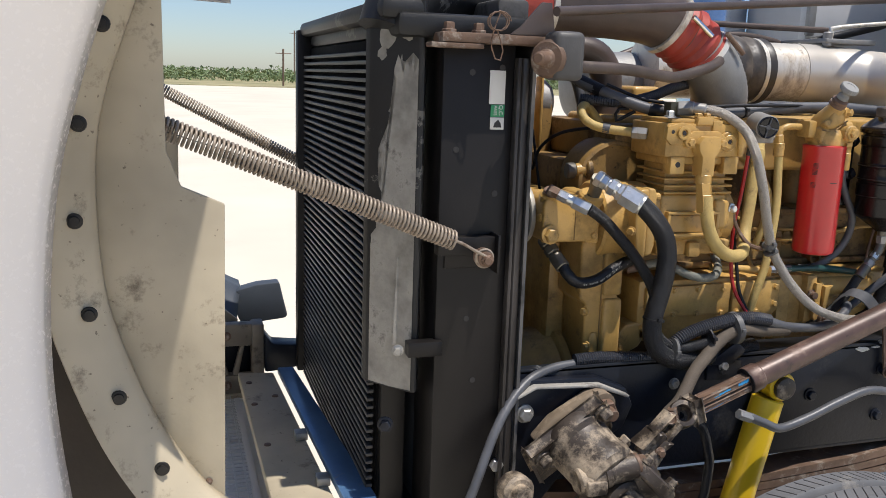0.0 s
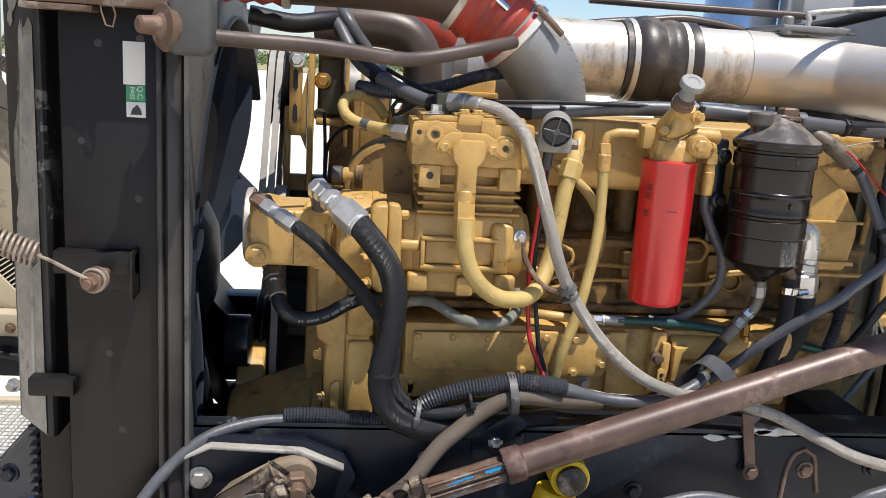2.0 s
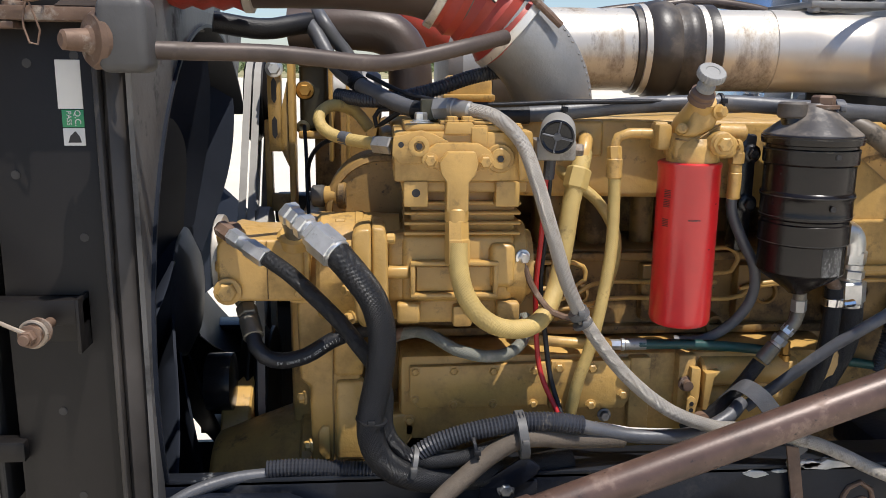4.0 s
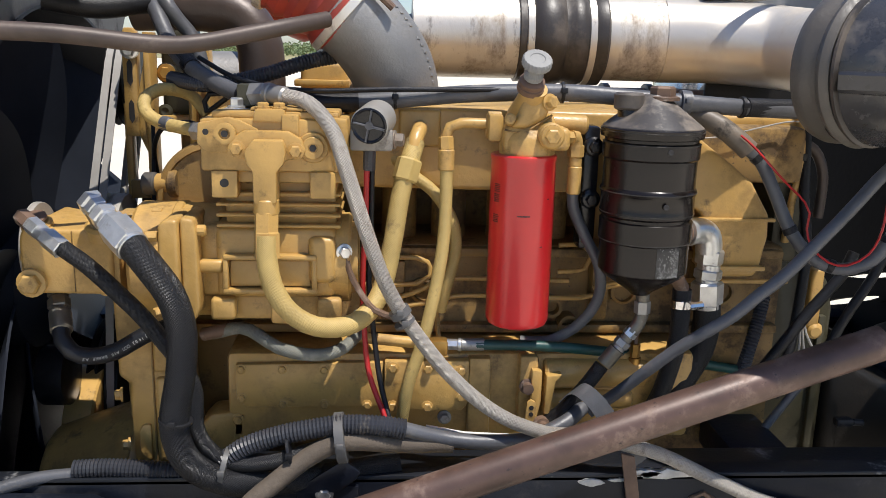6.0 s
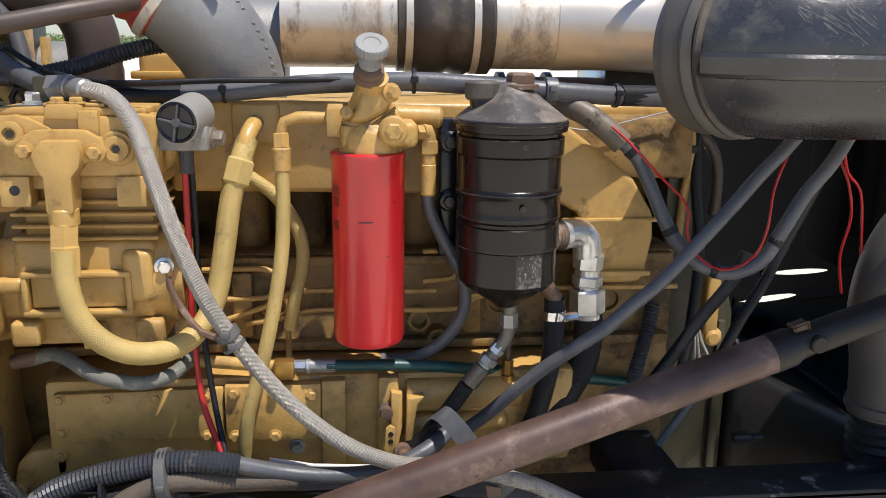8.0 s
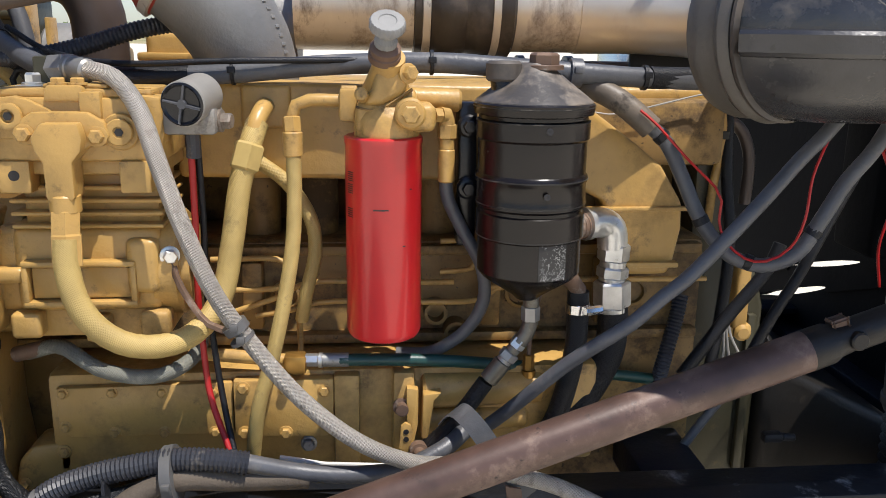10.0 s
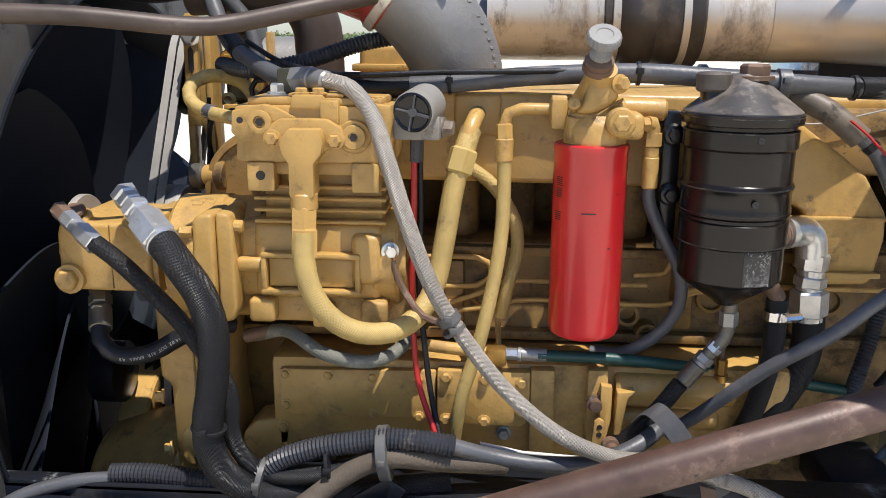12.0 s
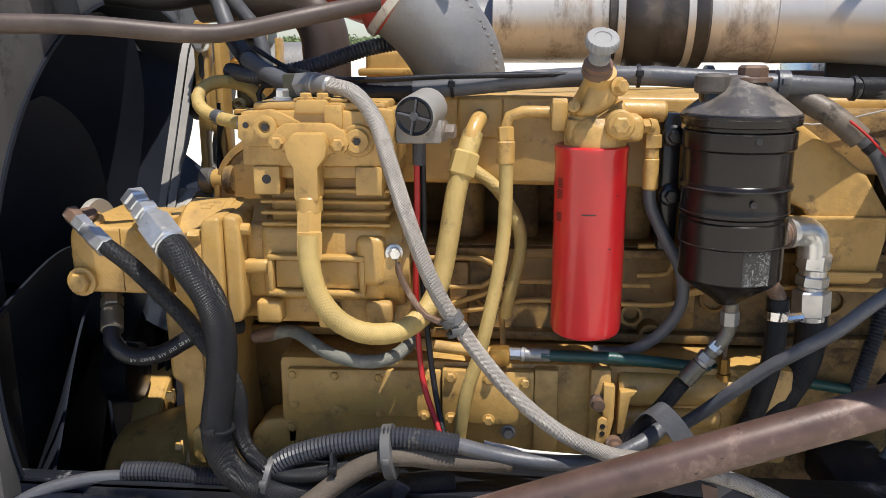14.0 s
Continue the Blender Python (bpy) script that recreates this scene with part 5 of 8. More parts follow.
part("yellow_pipe", rod(NB(), (1.22, 1.70, 1.297), (1.348, 1.688, 1.288), 0.009, 12), YELLOW, f)

el = h_elbow
b = NB()
rod(b, (1.715, 1.69, 1.463), (1.765, 1.723, 1.466), 0.017, 16)
for i in range(4):
    lathe(b, (1.726 + i * 0.006, 1.699 + i * 0.0038, 1.4645), (0.85, 0.5, 0), [(0.0165, 0), (0.019, 0.002), (0.0165, 0.004)], 16)
part("nipple", b, RUST, el, "rust-stained threaded nipple")
part("elbow", tube(NB(), [(1.757, 1.718, 1.466), (1.772, 1.727, 1.4655), (1.786, 1.733, 1.462), (1.794, 1.735, 1.455), (1.797, 1.735, 1.444), (1.798, 1.735, 1.428)], 0.0212, 24, 0.004), ZINC, el)
part("elbow_collar", lathe(NB(), (1.750, 1.714, 1.466), (0.9, 0.42, 0), [(0.018, 0), (0.0225, 0.001), (0.0225, 0.009), (0.0205, 0.011)], 24), ZINC, el)
for z0, z1, r, n in ((1.409, 1.434, 0.0225, 6), (1.400, 1.410, 0.0185, 24), (1.384, 1.401, 0.0225, 6), (1.378, 1.385, 0.0185, 24)):
    part("coupling_nut", rod(NB(), (1.800, 1.735, z0), (1.801, 1.735, z1), r, n, 0.0025 if n == 6 else 0.001), ZINC, el)
part("ferrule", rod(NB(), (1.803, 1.735, 1.341), (1.801, 1.735, 1.380), 0.0262, 6, 0.003), ZINC, el)
part("ferrule_lip", rod(NB(), (1.8035, 1.735, 1.335), (1.803, 1.735, 1.343), 0.0222, 24, 0.001), ZINC, el)

part("nipple", tube(NB(), [(1.705, 1.655, 1.425), (1.722, 1.662, 1.405), (1.735, 1.668, 1.388), (1.736, 1.67, 1.372)], 0.011, 12), RUST, h_clamp, "rust-stained pipe nipple")
hose("drain_tube", [(1.70, 1.70, 1.40), (1.688, 1.70, 1.36), (1.68, 1.70, 1.31), (1.679, 1.70, 1.275)], 0.0032, RUST, "thin brown copper drain tube", "pipe", 8)
hf = NB()
rod(hf, (1.679, 1.70, 1.285), (1.679, 1.70, 1.262), 0.008, 6, 0.001)
rod(hf, (1.679, 1.70, 1.262), (1.68, 1.70, 1.23), 0.010, 12)
solo("tube_nut", hf, BRASS, (1.679, 1.70, 1.25), "brass tube nut on the drain tube", "fitting")
# rubber strap, ties
STRAP = surface("dusty_grey_rubber", (0.085, 0.086, 0.09), 0.6, 0, 0.3, 14, (0.17, 0.16, 0.145), 0.56, 20, 0.3, 200, sharp=0.2)
st = NB()
rows_ = []
for p in smooth_path([(1.560, 1.650, 1.215), (1.572, 1.628, 1.238), (1.590, 1.598, 1.232), (1.612, 1.584, 1.205), (1.640, 1.580, 1.168), (1.662, 1.585, 1.135)], 0.008):
    w_ = Vector((0.78, 0, 0.62)) * 0.0135
    n_ = Vector((0.1, -0.95, 0.1)) * 0.0025
    rows_.append([st.verts.new(p + q) for q in (w_ + n_, -w_ + n_, -w_ - n_, w_ - n_)])
for a_, b_ in zip(rows_, rows_[1:]):
    for k in range(4):
        st.faces.new((a_[k], a_[(k + 1) % 4], b_[(k + 1) % 4], b_[k]))
st.faces.new(rows_[0])
st.faces.new(rows_[-1])
solo("rubber_strap", st, STRAP, (1.60, 1.61, 1.2), "flat grey rubber strap looped over the cables", "strap", angle=50)
TIE = surface("grey_cable_tie", (0.10, 0.098, 0.095), 0.5, 0, 0.15, 20, None, 0.6, 9, 0.05)


def tie(at, axis, r, w=0.006, material=TIE, label="grey nylon cable tie round the hoses"):
    b = lathe(NB(), Vector(at) - Vector(axis).normalized() * w / 2, axis, [(r, 0), (r + 0.0015, 0.0004), (r + 0.0015, w - 0.0004), (r, w)], 24)
    u, v, w2 = frame_of(axis)
    q = Vector(at) - Vector((0, 1, 0)) * (r + 0.002) + Vector((0, 0, 0.004))
    box(b, q.x - 0.005, q.x + 0.005, q.y - 0.004, q.y + 0.003, q.z - 0.004, q.z + 0.004, 0.001)
    solo("cable_tie", b, material, at, label, "cable tie", "cable ties")


tie((1.214, 1.585, 1.180), (0.98, 0, 0.12), 0.036, 0.014)
tie((1.298, 1.598, 1.368), (0.5, 0.05, -0.8), 0.0145, 0.012, TIE)
tie((1.305, 1.6, 1.352), (0.5, 0.05, -0.8), 0.0145, 0.006, TIE)
tie((0.985, 1.556, 1.222), (0.15, 0, 1), 0.0222, 0.004, RUBBER, "black cable tie round the hydraulic hose")
tie((1.047, 1.572, 1.142), (0.95, 0, -0.2), 0.027, 0.008)
tie((1.142, 1.575, 1.165), (0.95, 0, 0.2), 0.024, 0.005, RUBBER, "black cable tie round the hoses")
tie((1.289, 1.73, 1.663), (1, 0, 0.05), 0.0145, 0.005, RUBBER, "black cable tie on the heater hose")
tie((1.541, 1.72, 1.678), (1, 0, 0), 0.0145, 0.005, RUBBER, "black cable tie on the heater hose")
tie((1.724, 1.70, 1.668), (1, 0, -0.05), 0.017, 0.016, GREY_HOSE, "grey rubber sleeve on the heater hose")
tie((1.82, 1.715, 1.662), (1, 0, -0.05), 0.015, 0.006, RUBBER, "black cable tie on the heater hose")
hose("rubber_strap", [(1.217, 1.64, 1.452), (1.223, 1.635, 1.422), (1.238, 1.63, 1.392), (1.262, 1.62, 1.364), (1.294, 1.61, 1.356)], 0.005, RUST, "twisted brown strap from the compressor to the hose", "strap", 6)

# ---- steering shaft, gear, shock, wheel ----
ss = thing("steering_shaft", (1.6, 1.53, 1.2), "rust-brown telescoping steering shaft", "steering shaft")
A, Bq = Vector((1.195, 1.494, 1.088)), Vector((2.22, 1.578, 1.405))
d = (Bq - A).normalized()
SIDE = (Vector((0, -1, 0)) + d * d.y).normalized()
UPW = d.cross(SIDE)
UPW = UPW if UPW.z > 0 else -UPW


def along(p, side, up, w):
    """Local frame: x towards the road side, y up, z along w."""
    m = Matrix.Identity(4)
    for k, v in enumerate((side, up, w)):
        m.col[k] = (*v, 0)
    m.col[3] = (*p, 1)
    return m


part("outer_tube", rod(NB(), A, A + d * 0.845, 0.0262, 32), TUBE, ss)
part("collar", lathe(NB(), A - d * 0.004, d, [(0.024, 0), (0.029, 0.001), (0.0305, 0.004), (0.0305, 0.030), (0.027, 0.034)], 32), TUBE, ss)
part("end_seal", lathe(NB(), A - d * 0.0045, d, [(0.0, 0), (0.0285, 0.0), (0.0285, 0.002), (0, 0.003)], 28), RUBBER, ss)
b = NB()
lathe(b, A + d * 0.845, d, [(0.0262, 0), (0.0268, 0.004), (0.0262, 0.03), (0.022, 0.04), (0.020, 0.06), (0.022, 0.07), (0.022, 0.20)], 24)
rod(b, A + d * 0.905 + SIDE * 0.026, A + d * 0.905 - SIDE * 0.026, 0.012, 16, 0.002)
part("rear_yoke", b, OILY, ss, "greasy dark rear yoke")
# Lighter block put in for the sunlit top corner of the yoke.
part("yoke_ear", box(NB(), -0.006, 0.008, 0.018, 0.027, 0.884, 0.902, 0.003, 2, along(A, SIDE, UPW, d)), RUST, ss, "lighter rusty piece for the sunlit corner of the yoke")
M0 = along(A - d * 0.155, SIDE, UPW, d)
b = NB()
box(b, -0.006, 0.012, -0.015, 0.015, 0.0, 0.155, 0.003, 2, M0)
box(b, -0.010, 0.016, 0.004, 0.016, 0.0, 0.155, 0.002, 2, M0)
box(b, -0.010, 0.016, -0.016, -0.005, 0.0, 0.155, 0.002, 2, M0)
part("inner_shaft", b, RUST, ss)
rq = random.Random(5)
for lo, hi, u0, u1 in ((0.066, 0.098, 0.0065, 0.0135), (0.118, 0.146, 0.0045, 0.0150), (0.052, 0.07, 0.0055, 0.008), (0.02, 0.10, -0.0155, -0.0125)):
    n_ = 9
    up_ = [(lo + (hi - lo) * k / n_, u1 - rq.uniform(0, 0.003)) for k in range(n_ + 1)]
    dn_ = [(lo + (hi - lo) * k / n_, u0 + rq.uniform(0, 0.003)) for k in range(n_, -1, -1)]
    b = NB()
    b.faces.new([b.verts.new(M0 @ Vector((0.0164, u, w))) for w, u in up_ + dn_])
    bmesh.ops.triangulate(b, faces=b.faces)
    part("paint_mark", b, BLUE, ss, "splash of blue paint")
J = A - d * 0.178 - Vector((0, 0, 0.006))
HX = Vector((-0.25, -0.80, 0.55)).normalized()
b = NB()
lathe(b, J - HX * 0.017, HX, [(0.017, 0), (0.028, 0.001), (0.030, 0.005), (0.030, 0.028), (0.028, 0.033), (0.019, 0.034), (0.017, 0.030), (0.017, 0.0)], 28)
prism_m = along(J + d * 0.02, SIDE, UPW, d)
box(b, -0.018, 0.018, -0.022, 0.022, 0.0, 0.02, 0.007, 3, prism_m)
part("shaft_yoke", b, GREASE, ss, "greasy cast yoke")
I_ = Vector((0.70, 0.02, 0.70)).normalized()
S2 = (Vector((0, -1, 0)) + I_ * I_.y).normalized()
U2 = I_.cross(S2)
K0 = Vector((0.928, 1.45, 0.978))
M2 = along(K0, S2, U2, I_)
b = NB()
rod(b, K0 - I_ * 0.02, K0 + I_ * 0.045, 0.019, 20, 0.003)
box(b, -0.022, 0.022, 0.008, 0.024, -0.008, 0.038, 0.005, 2, M2)
box(b, -0.022, 0.022, -0.024, -0.008, -0.008, 0.038, 0.005, 2, M2)
for sg_ in (-1, 1):
    box(b, -0.013, 0.013, sg_ * 0.021 - 0.006, sg_ * 0.021 + 0.006, 0.03, 0.085, 0.005, 2, M2)
part("gear_yoke", b, GREASE, ss, "greasy cast yoke")
part("cross_cap", lathe(NB(), J + Vector((-0.042, -0.022, 0.004)), (-0.2, -0.9, 0.3), [(0.014, -0.012), (0.014, 0.004), (0.011, 0.006), (0.009, 0.004), (0, 0.004)], 20), RUST, ss, "worn bearing cap")
part("cross_pin", rod(NB(), J - UPW * 0.024 - d * 0.02, J + UPW * 0.024 - d * 0.02, 0.010, 14), RUST, ss)
part("pinch_bolt", hexa(NB(), K0 + S2 * 0.02 + U2 * 0.016 + I_ * 0.01, S2, 0.009, 0.012), RUST, ss)

EAR = surface("dust_caked_casting", (0.20, 0.15, 0.10), 0.75, 0, 0.35, 12, (0.34, 0.26, 0.18), 0.52, 10, 0.4, 90)
sg = thing("steering_gear", (0.82, 1.46, 0.8), "grease-caked cast iron steering gear box", "steering gear")
GC = Vector((0.912, 1.44, 0.935))
b = NB()
lathe(b, GC + I_ * 0.012, -I_, [(0.018, -0.035), (0.022, -0.012), (0.036, -0.008), (0.040, 0.0), (0.080, 0.001), (0.084, 0.005), (0.084, 0.024), (0.080, 0.028), (0.062, 0.029), (0.052, 0.05), (0.060, 0.055), (0.060, 0.20), (0.03, 0.22), (0, 0.22)], 36)
part("input_cover", b, GREASE, sg, "round greasy input cover")
gu, gv, gw = frame_of(I_)
for k_ in range(6):
    a_ = k_ * math.tau / 6 + 0.3
    q = GC + (gu * math.cos(a_) + gv * math.sin(a_)) * 0.070
    part("cover_bolt", hexa(NB(), q + I_ * 0.010, I_, 0.011, 0.018), GREASE, sg)
# sector housing towards the road, with its square flange
P_ = Vector((0.778, 1.505, 0.998))
F_ = Vector((0.36, -0.80, -0.46)).normalized()
fu, fv, fw = frame_of(F_)
b = NB()
lathe(b, P_ - F_ * 0.01, F_, [(0.070, 0), (0.076, 0.012), (0.076, 0.03), (0.068, 0.04), (0.066, 0.09), (0.070, 0.10), (0.070, 0.118), (0.060, 0.130), (0.020, 0.134), (0.016, 0.128), (0, 0.128)], 36)
part("sector_housing", b, GREASE, sg, "dusty grease-caked sector housing")
T_ = Vector((0.82, 0.0, 0.57)).normalized()
N_ = F_.cross(T_).normalized()
b = NB()
box(b, -0.012, 0.014, -0.075, 0.062, -0.10, 0.085, 0.008, 2, along(P_, F_, N_, T_))
part("square_flange", b, GREASE, sg)
part("flange_bolt", hexa(NB(), P_ + T_ * 0.075 + N_ * 0.045 + F_ * 0.014, F_, 0.014, 0.026), GREASE, sg)
part("flange_bolt", hexa(NB(), P_ - T_ * 0.08 + N_ * 0.04 + F_ * 0.014, F_, 0.014, 0.022), GREASE, sg)
b = NB()
rod(b, (0.748, 1.405, 0.945), (0.872, 1.395, 0.972), 0.026, 20, 0.005)
lathe(b, (0.80, 1.4008, 0.9563), (0.124, -0.01, 0.027), [(0.026, 0), (0.029, 0.002), (0.029, 0.012), (0.026, 0.014)], 20)
box(b, 0.755, 0.80, 1.37, 1.40, 0.925, 0.955, 0.006)
part("clamp_arm", b, GREASE, sg)
part("clamp_bolt", hexa(NB(), (0.870, 1.395, 0.972), (0.97, -0.1, 0.2), 0.017, 0.024), RUST, sg)
part("sector_nut", lathe(NB(), (0.845, 1.41, 0.893), (0.2, -0.95, -0.1), [(0.05, 0), (0.05, 0.02), (0.040, 0.026), (0.034, 0.026), (0.032, 0.02), (0.024, 0.02), (0.022, 0.034), (0, 0.036)], 28), GREASE, sg)
part("drag_link_end", lathe(NB(), (0.628, 1.45, 0.925), (0.1, -0.95, 0.1), [(0.034, 0), (0.034, 0.03), (0.028, 0.036), (0.020, 0.036), (0.018, 0.055), (0.0, 0.056)], 20), GREASE, sg)
bm1 = NB()
prism(bm1, [(0.60, 0.80), (0.60, 1.03), (0.64, 1.085), (0.70, 1.105), (0.86, 1.10), (0.93, 1.07), (0.95, 1.03), (0.93, 0.98), (0.80, 0.90), (0.72, 0.80)], 1.553, 1.577, "y", 0.005)
part("mounting_bracket", bm1, FRAME, sg, "black mounting bracket with scraped edges")
bm1 = NB()
prism(bm1, [(0.63, 1.035), (0.66, 1.075), (0.71, 1.097), (0.86, 1.09), (0.93, 1.06), (0.928, 1.054), (0.85, 1.084), (0.71, 1.091), (0.665, 1.07), (0.636, 1.03)], 1.535, 1.555, "y", 0.002)
part("bracket_lip", bm1, WORN, sg, "scraped bare bracket edge")
prm = NB()
prism(prm, [(0.700, 0.985), (0.742, 1.030), (0.822, 1.078), (0.846, 1.084), (0.872, 1.078), (0.886, 1.056), (0.880, 1.030), (0.860, 1.018), (0.80, 1.000), (0.75, 0.965)], 1.515, 1.552, "y", 0.010, 3)
part("mounting_ear", prm, EAR, sg, "tan dust-caked mounting ear")
NX = Vector((0.12, -0.97, -0.12)).normalized()
NP = Vector((0.852, 1.518, 1.050))
part("ear_washer", lathe(NB(), NP, NX, [(0.020, 0), (0.032, 0.001), (0.032, 0.006), (0.026, 0.007)], 28), EAR, sg)
part("ear_nut", rod(NB(), NP + NX * 0.006, NP + NX * 0.028, 0.0235, 6, 0.003), RUST, sg)
part("ear_stud", rod(NB(), NP + NX * 0.026, NP + NX * 0.048, 0.0135, 18, 0.002), RUST, sg)
bolt_set(sg, [(0.692, 1.553, 1.034), (0.63, 1.552, 0.93)], (0, -1, 0), 0.015, 0.018, DULL_STEEL)
b = NB()
rod(b, (0.64, 1.46, 0.86), (0.67, 1.40, 0.80), 0.03, 16, 0.006)
part("hose_union", b, GREASE, sg)

sh = thing("shock_absorber", (1.25, 1.545, 0.7), "bright yellow shock absorber bolted to the frame", "shock absorber")
A, Bq = Vector((1.30, 1.548, 1.02)), Vector((1.165, 1.53, 0.50))
part("dust_tube", rod(NB(), A, Bq, 0.036, 28, 0.004), SHOCK, sh)
part("seam", rod(NB(), A.lerp(Bq, 0.55), A.lerp(Bq, 0.57), 0.0372, 28), RUBBER, sh)
b = NB()
lathe(b, (1.315, 1.52, 1.052), (0, 1, 0), [(0.03, 0), (0.034, 0.003), (0.034, 0.055), (0.03, 0.058)], 24)
part("eye_ring", b, SHOCK, sh)
lathe_b = lathe(NB(), (1.315, 1.505, 1.052), (0, 1, 0), [(0.018, 0), (0.026, 0.004), (0.026, 0.05), (0.02, 0.08)], 20)
part("bushing", lathe_b, GREASE, sh, "brown rubber bushing")
hose("steering_pressure_line", [(1.80, 1.50, 0.86), (1.747, 1.49, 0.925), (1.70, 1.49, 0.975), (1.641, 1.49, 1.014), (1.58, 1.49, 1.033), (1.521, 1.49, 1.038), (1.44, 1.485, 1.018), (1.36, 1.48, 0.992), (1.282, 1.475, 0.976), (1.235, 1.47, 0.994), (1.19, 1.47, 1.014)], 0.0100, GREY_HOSE, "thin grey hydraulic line beside the shock absorber")
hose("steering_pressure_line", [(1.70, 1.45, 0.95), (1.749, 1.45, 1.015), (1.79, 1.45, 1.052), (1.829, 1.45, 1.07), (1.92, 1.46, 1.085), (2.05, 1.50, 1.06)], 0.0105, GREY_HOSE, "grey hydraulic line rising behind the wheel")
hose("steering_return_line", [(1.03, 1.50, 1.02), (1.09, 1.5, 0.99), (1.115, 1.5, 0.93), (1.122, 1.5, 0.88), (1.10, 1.5, 0.78), (1.0, 1.5, 0.7)], 0.0105, RUBBER, "dark hydraulic line hanging below the shaft")
f = thing("line_fitting", (1.17, 1.47, 1.015), "steel hydraulic line fitting", "fitting")
part("nut", rod(NB(), (1.195, 1.47, 1.01), (1.16, 1.468, 1.024), 0.012, 6, 0.002), CAST, f)
hg = NB()
prism(hg, [(1.628, 1.16), (1.649, 1.155), (1.668, 1.05), (1.664, 1.036), (1.652, 1.036), (1.648, 1.05)], 1.566, 1.571, "y", 0.001)
hexa(hg, (1.658, 1.567, 1.047), (0, -1, 0), 0.011, 0.010)
solo("hanger_strap", hg, RUST, (1.66, 1.552, 1.03), "rusty steel hanger strap bolted to the frame rail", "bracket")


ax_ = thing("front_axle", (1.22, 1.9, 0.0), "black front axle with a dusty truck wheel and leaf springs", "axle")


def tyre():
    t = ax_
    c = Vector((1.22, 0.985, 0.485))
    prof = [(0.30, 0.0), (0.36, -0.012), (0.43, -0.014), (0.475, 0.006), (0.492, 0.028)]
    for y0, y1 in ((0.028, 0.078), (0.092, 0.14), (0.154, 0.202), (0.216, 0.266)):
        prof += [(0.496, y0 + 0.003), (0.50, y0 + 0.008), (0.50, y1 - 0.004), (0.496, y1)]
        if y1 < 0.26:
            prof += [(0.484, y1 + 0.002), (0.484, y1 + 0.012)]
    prof += [(0.492, 0.268), (0.475, 0.29), (0.43, 0.31), (0.36, 0.308), (0.30, 0.296)]
    b = lathe(NB(), c, (0, 1, 0), prof, 120)
    t = part("tyre", b, TYRE, t, "dusty black truck tyre with worn ribbed tread")
    b = NB()
    rr = random.Random(3)
    for i in range(150):
        a = math.tau * i / 150
        for y in (0.053, 0.116, 0.178, 0.241):
            m = Matrix.Translation(c + Vector((0, y, 0))) @ Matrix.Rotation(a, 4, "Y") @ Matrix.Rotation(0.5 if int(y * 1000) % 2 else -0.5, 4, "Z")
            box(b, -0.001, 0.001, -0.02, 0.02, 0.4985, 0.5004, 0, 2, m)
    tagged(part("tread_sipe", b, INK, t), kind="stuff")
    part("rim", lathe(NB(), c + Vector((0, 0.02, 0)), (0, 1, 0), [(0.30, 0), (0.285, 0.01), (0.27, 0.06), (0.12, 0.10), (0.1, 0.02), (0, 0.0)], 40), WHITE, t, "white steel wheel rim")


tyre()
part("beam", box(NB(), 1.17, 1.27, 1.25, 2.8, 0.42, 0.52, 0.015), FRAME, ax_)
for y in (1.58, 2.38):
    b = NB()
    for i, hl in enumerate((0.66, 0.60, 0.50, 0.40, 0.30)):
        part("spring_leaf", prism(NB(), [(1.22 + hl * q, 0.70 + (4 - i) * 0.022 + 0.05 * (hl * q / 0.66) ** 2) for q in (-1, -0.6, -0.2, 0.2, 0.6, 1)] + [(1.22 + hl * q, 0.719 + (4 - i) * 0.022 + 0.05 * (hl * q / 0.66) ** 2) for q in (1, 0.6, 0.2, -0.2, -0.6, -1)], y, y + 0.08), RUST, ax_, "rusty spring leaf")
    part("spring_seat", box(NB(), 1.15, 1.29, y - 0.005, y + 0.085, 0.515, 0.70, 0.01), FRAME, ax_)
    for x in (0.66, 1.78):
        part("spring_hanger", box(NB(), x - 0.04, x + 0.04, y + 0.01, y + 0.07, 0.80, 0.858, 0.008), FRAME, ax_)

# ---- radiator, fan, shroud ----
FLANGE = surface("dusty_black_flange", (0.050, 0.044, 0.040), 0.42, 0, 0.4, 7, (0.05, 0.047, 0.044), 0.60, 9, 0.2, 90, spec=0.35, sharp=0.2)
ra = thing("radiator", (0.5, 2.05, 0.85), "black truck radiator with a charge air cooler in front", "radiator")
b = NB()
box(b, 0.40, 0.456, 1.67, 2.56, 0.80, 1.79, 0.005)
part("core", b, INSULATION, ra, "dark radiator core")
SLAT = finish(box(NB(), -0.009, 0.006, -0.45, 0.45, -0.004, 0.004, 0.0015, 1), "slat", BAR, (0, 0, 0))
for i in range(55):
    ob = new("slat", SLAT)
    ob.parent = ra
    ob.location = Vector((0.388, 2.11, 0.80 + i * 0.0178)) - BASE[ra.name]
b = NB()
box(b, 0.36, 0.44, 2.56, 2.60, 0.80, 1.84, 0.008)
part("far_tank", b, PANEL, ra)
b = NB()
prism(b, [(0.368, 1.672), (0.372, 1.652), (0.378, 1.645), (0.446, 1.565), (0.455, 1.562), (0.462, 1.57), (0.462, 1.66), (0.44, 1.675)], 1.095, 1.87, "z", 0.002, 1)
fbk = part("front_bracket", b, COLUMN, ra, "black bracket with flaking paint")
rj = random.Random(11)
A0, A1 = Vector((0.378, 1.645, 0)), Vector((0.446, 1.565, 0))
nrm = Vector((-(A1 - A0).y, (A1 - A0).x, 0)).normalized()
nrm = -nrm if nrm.y > 0 else nrm
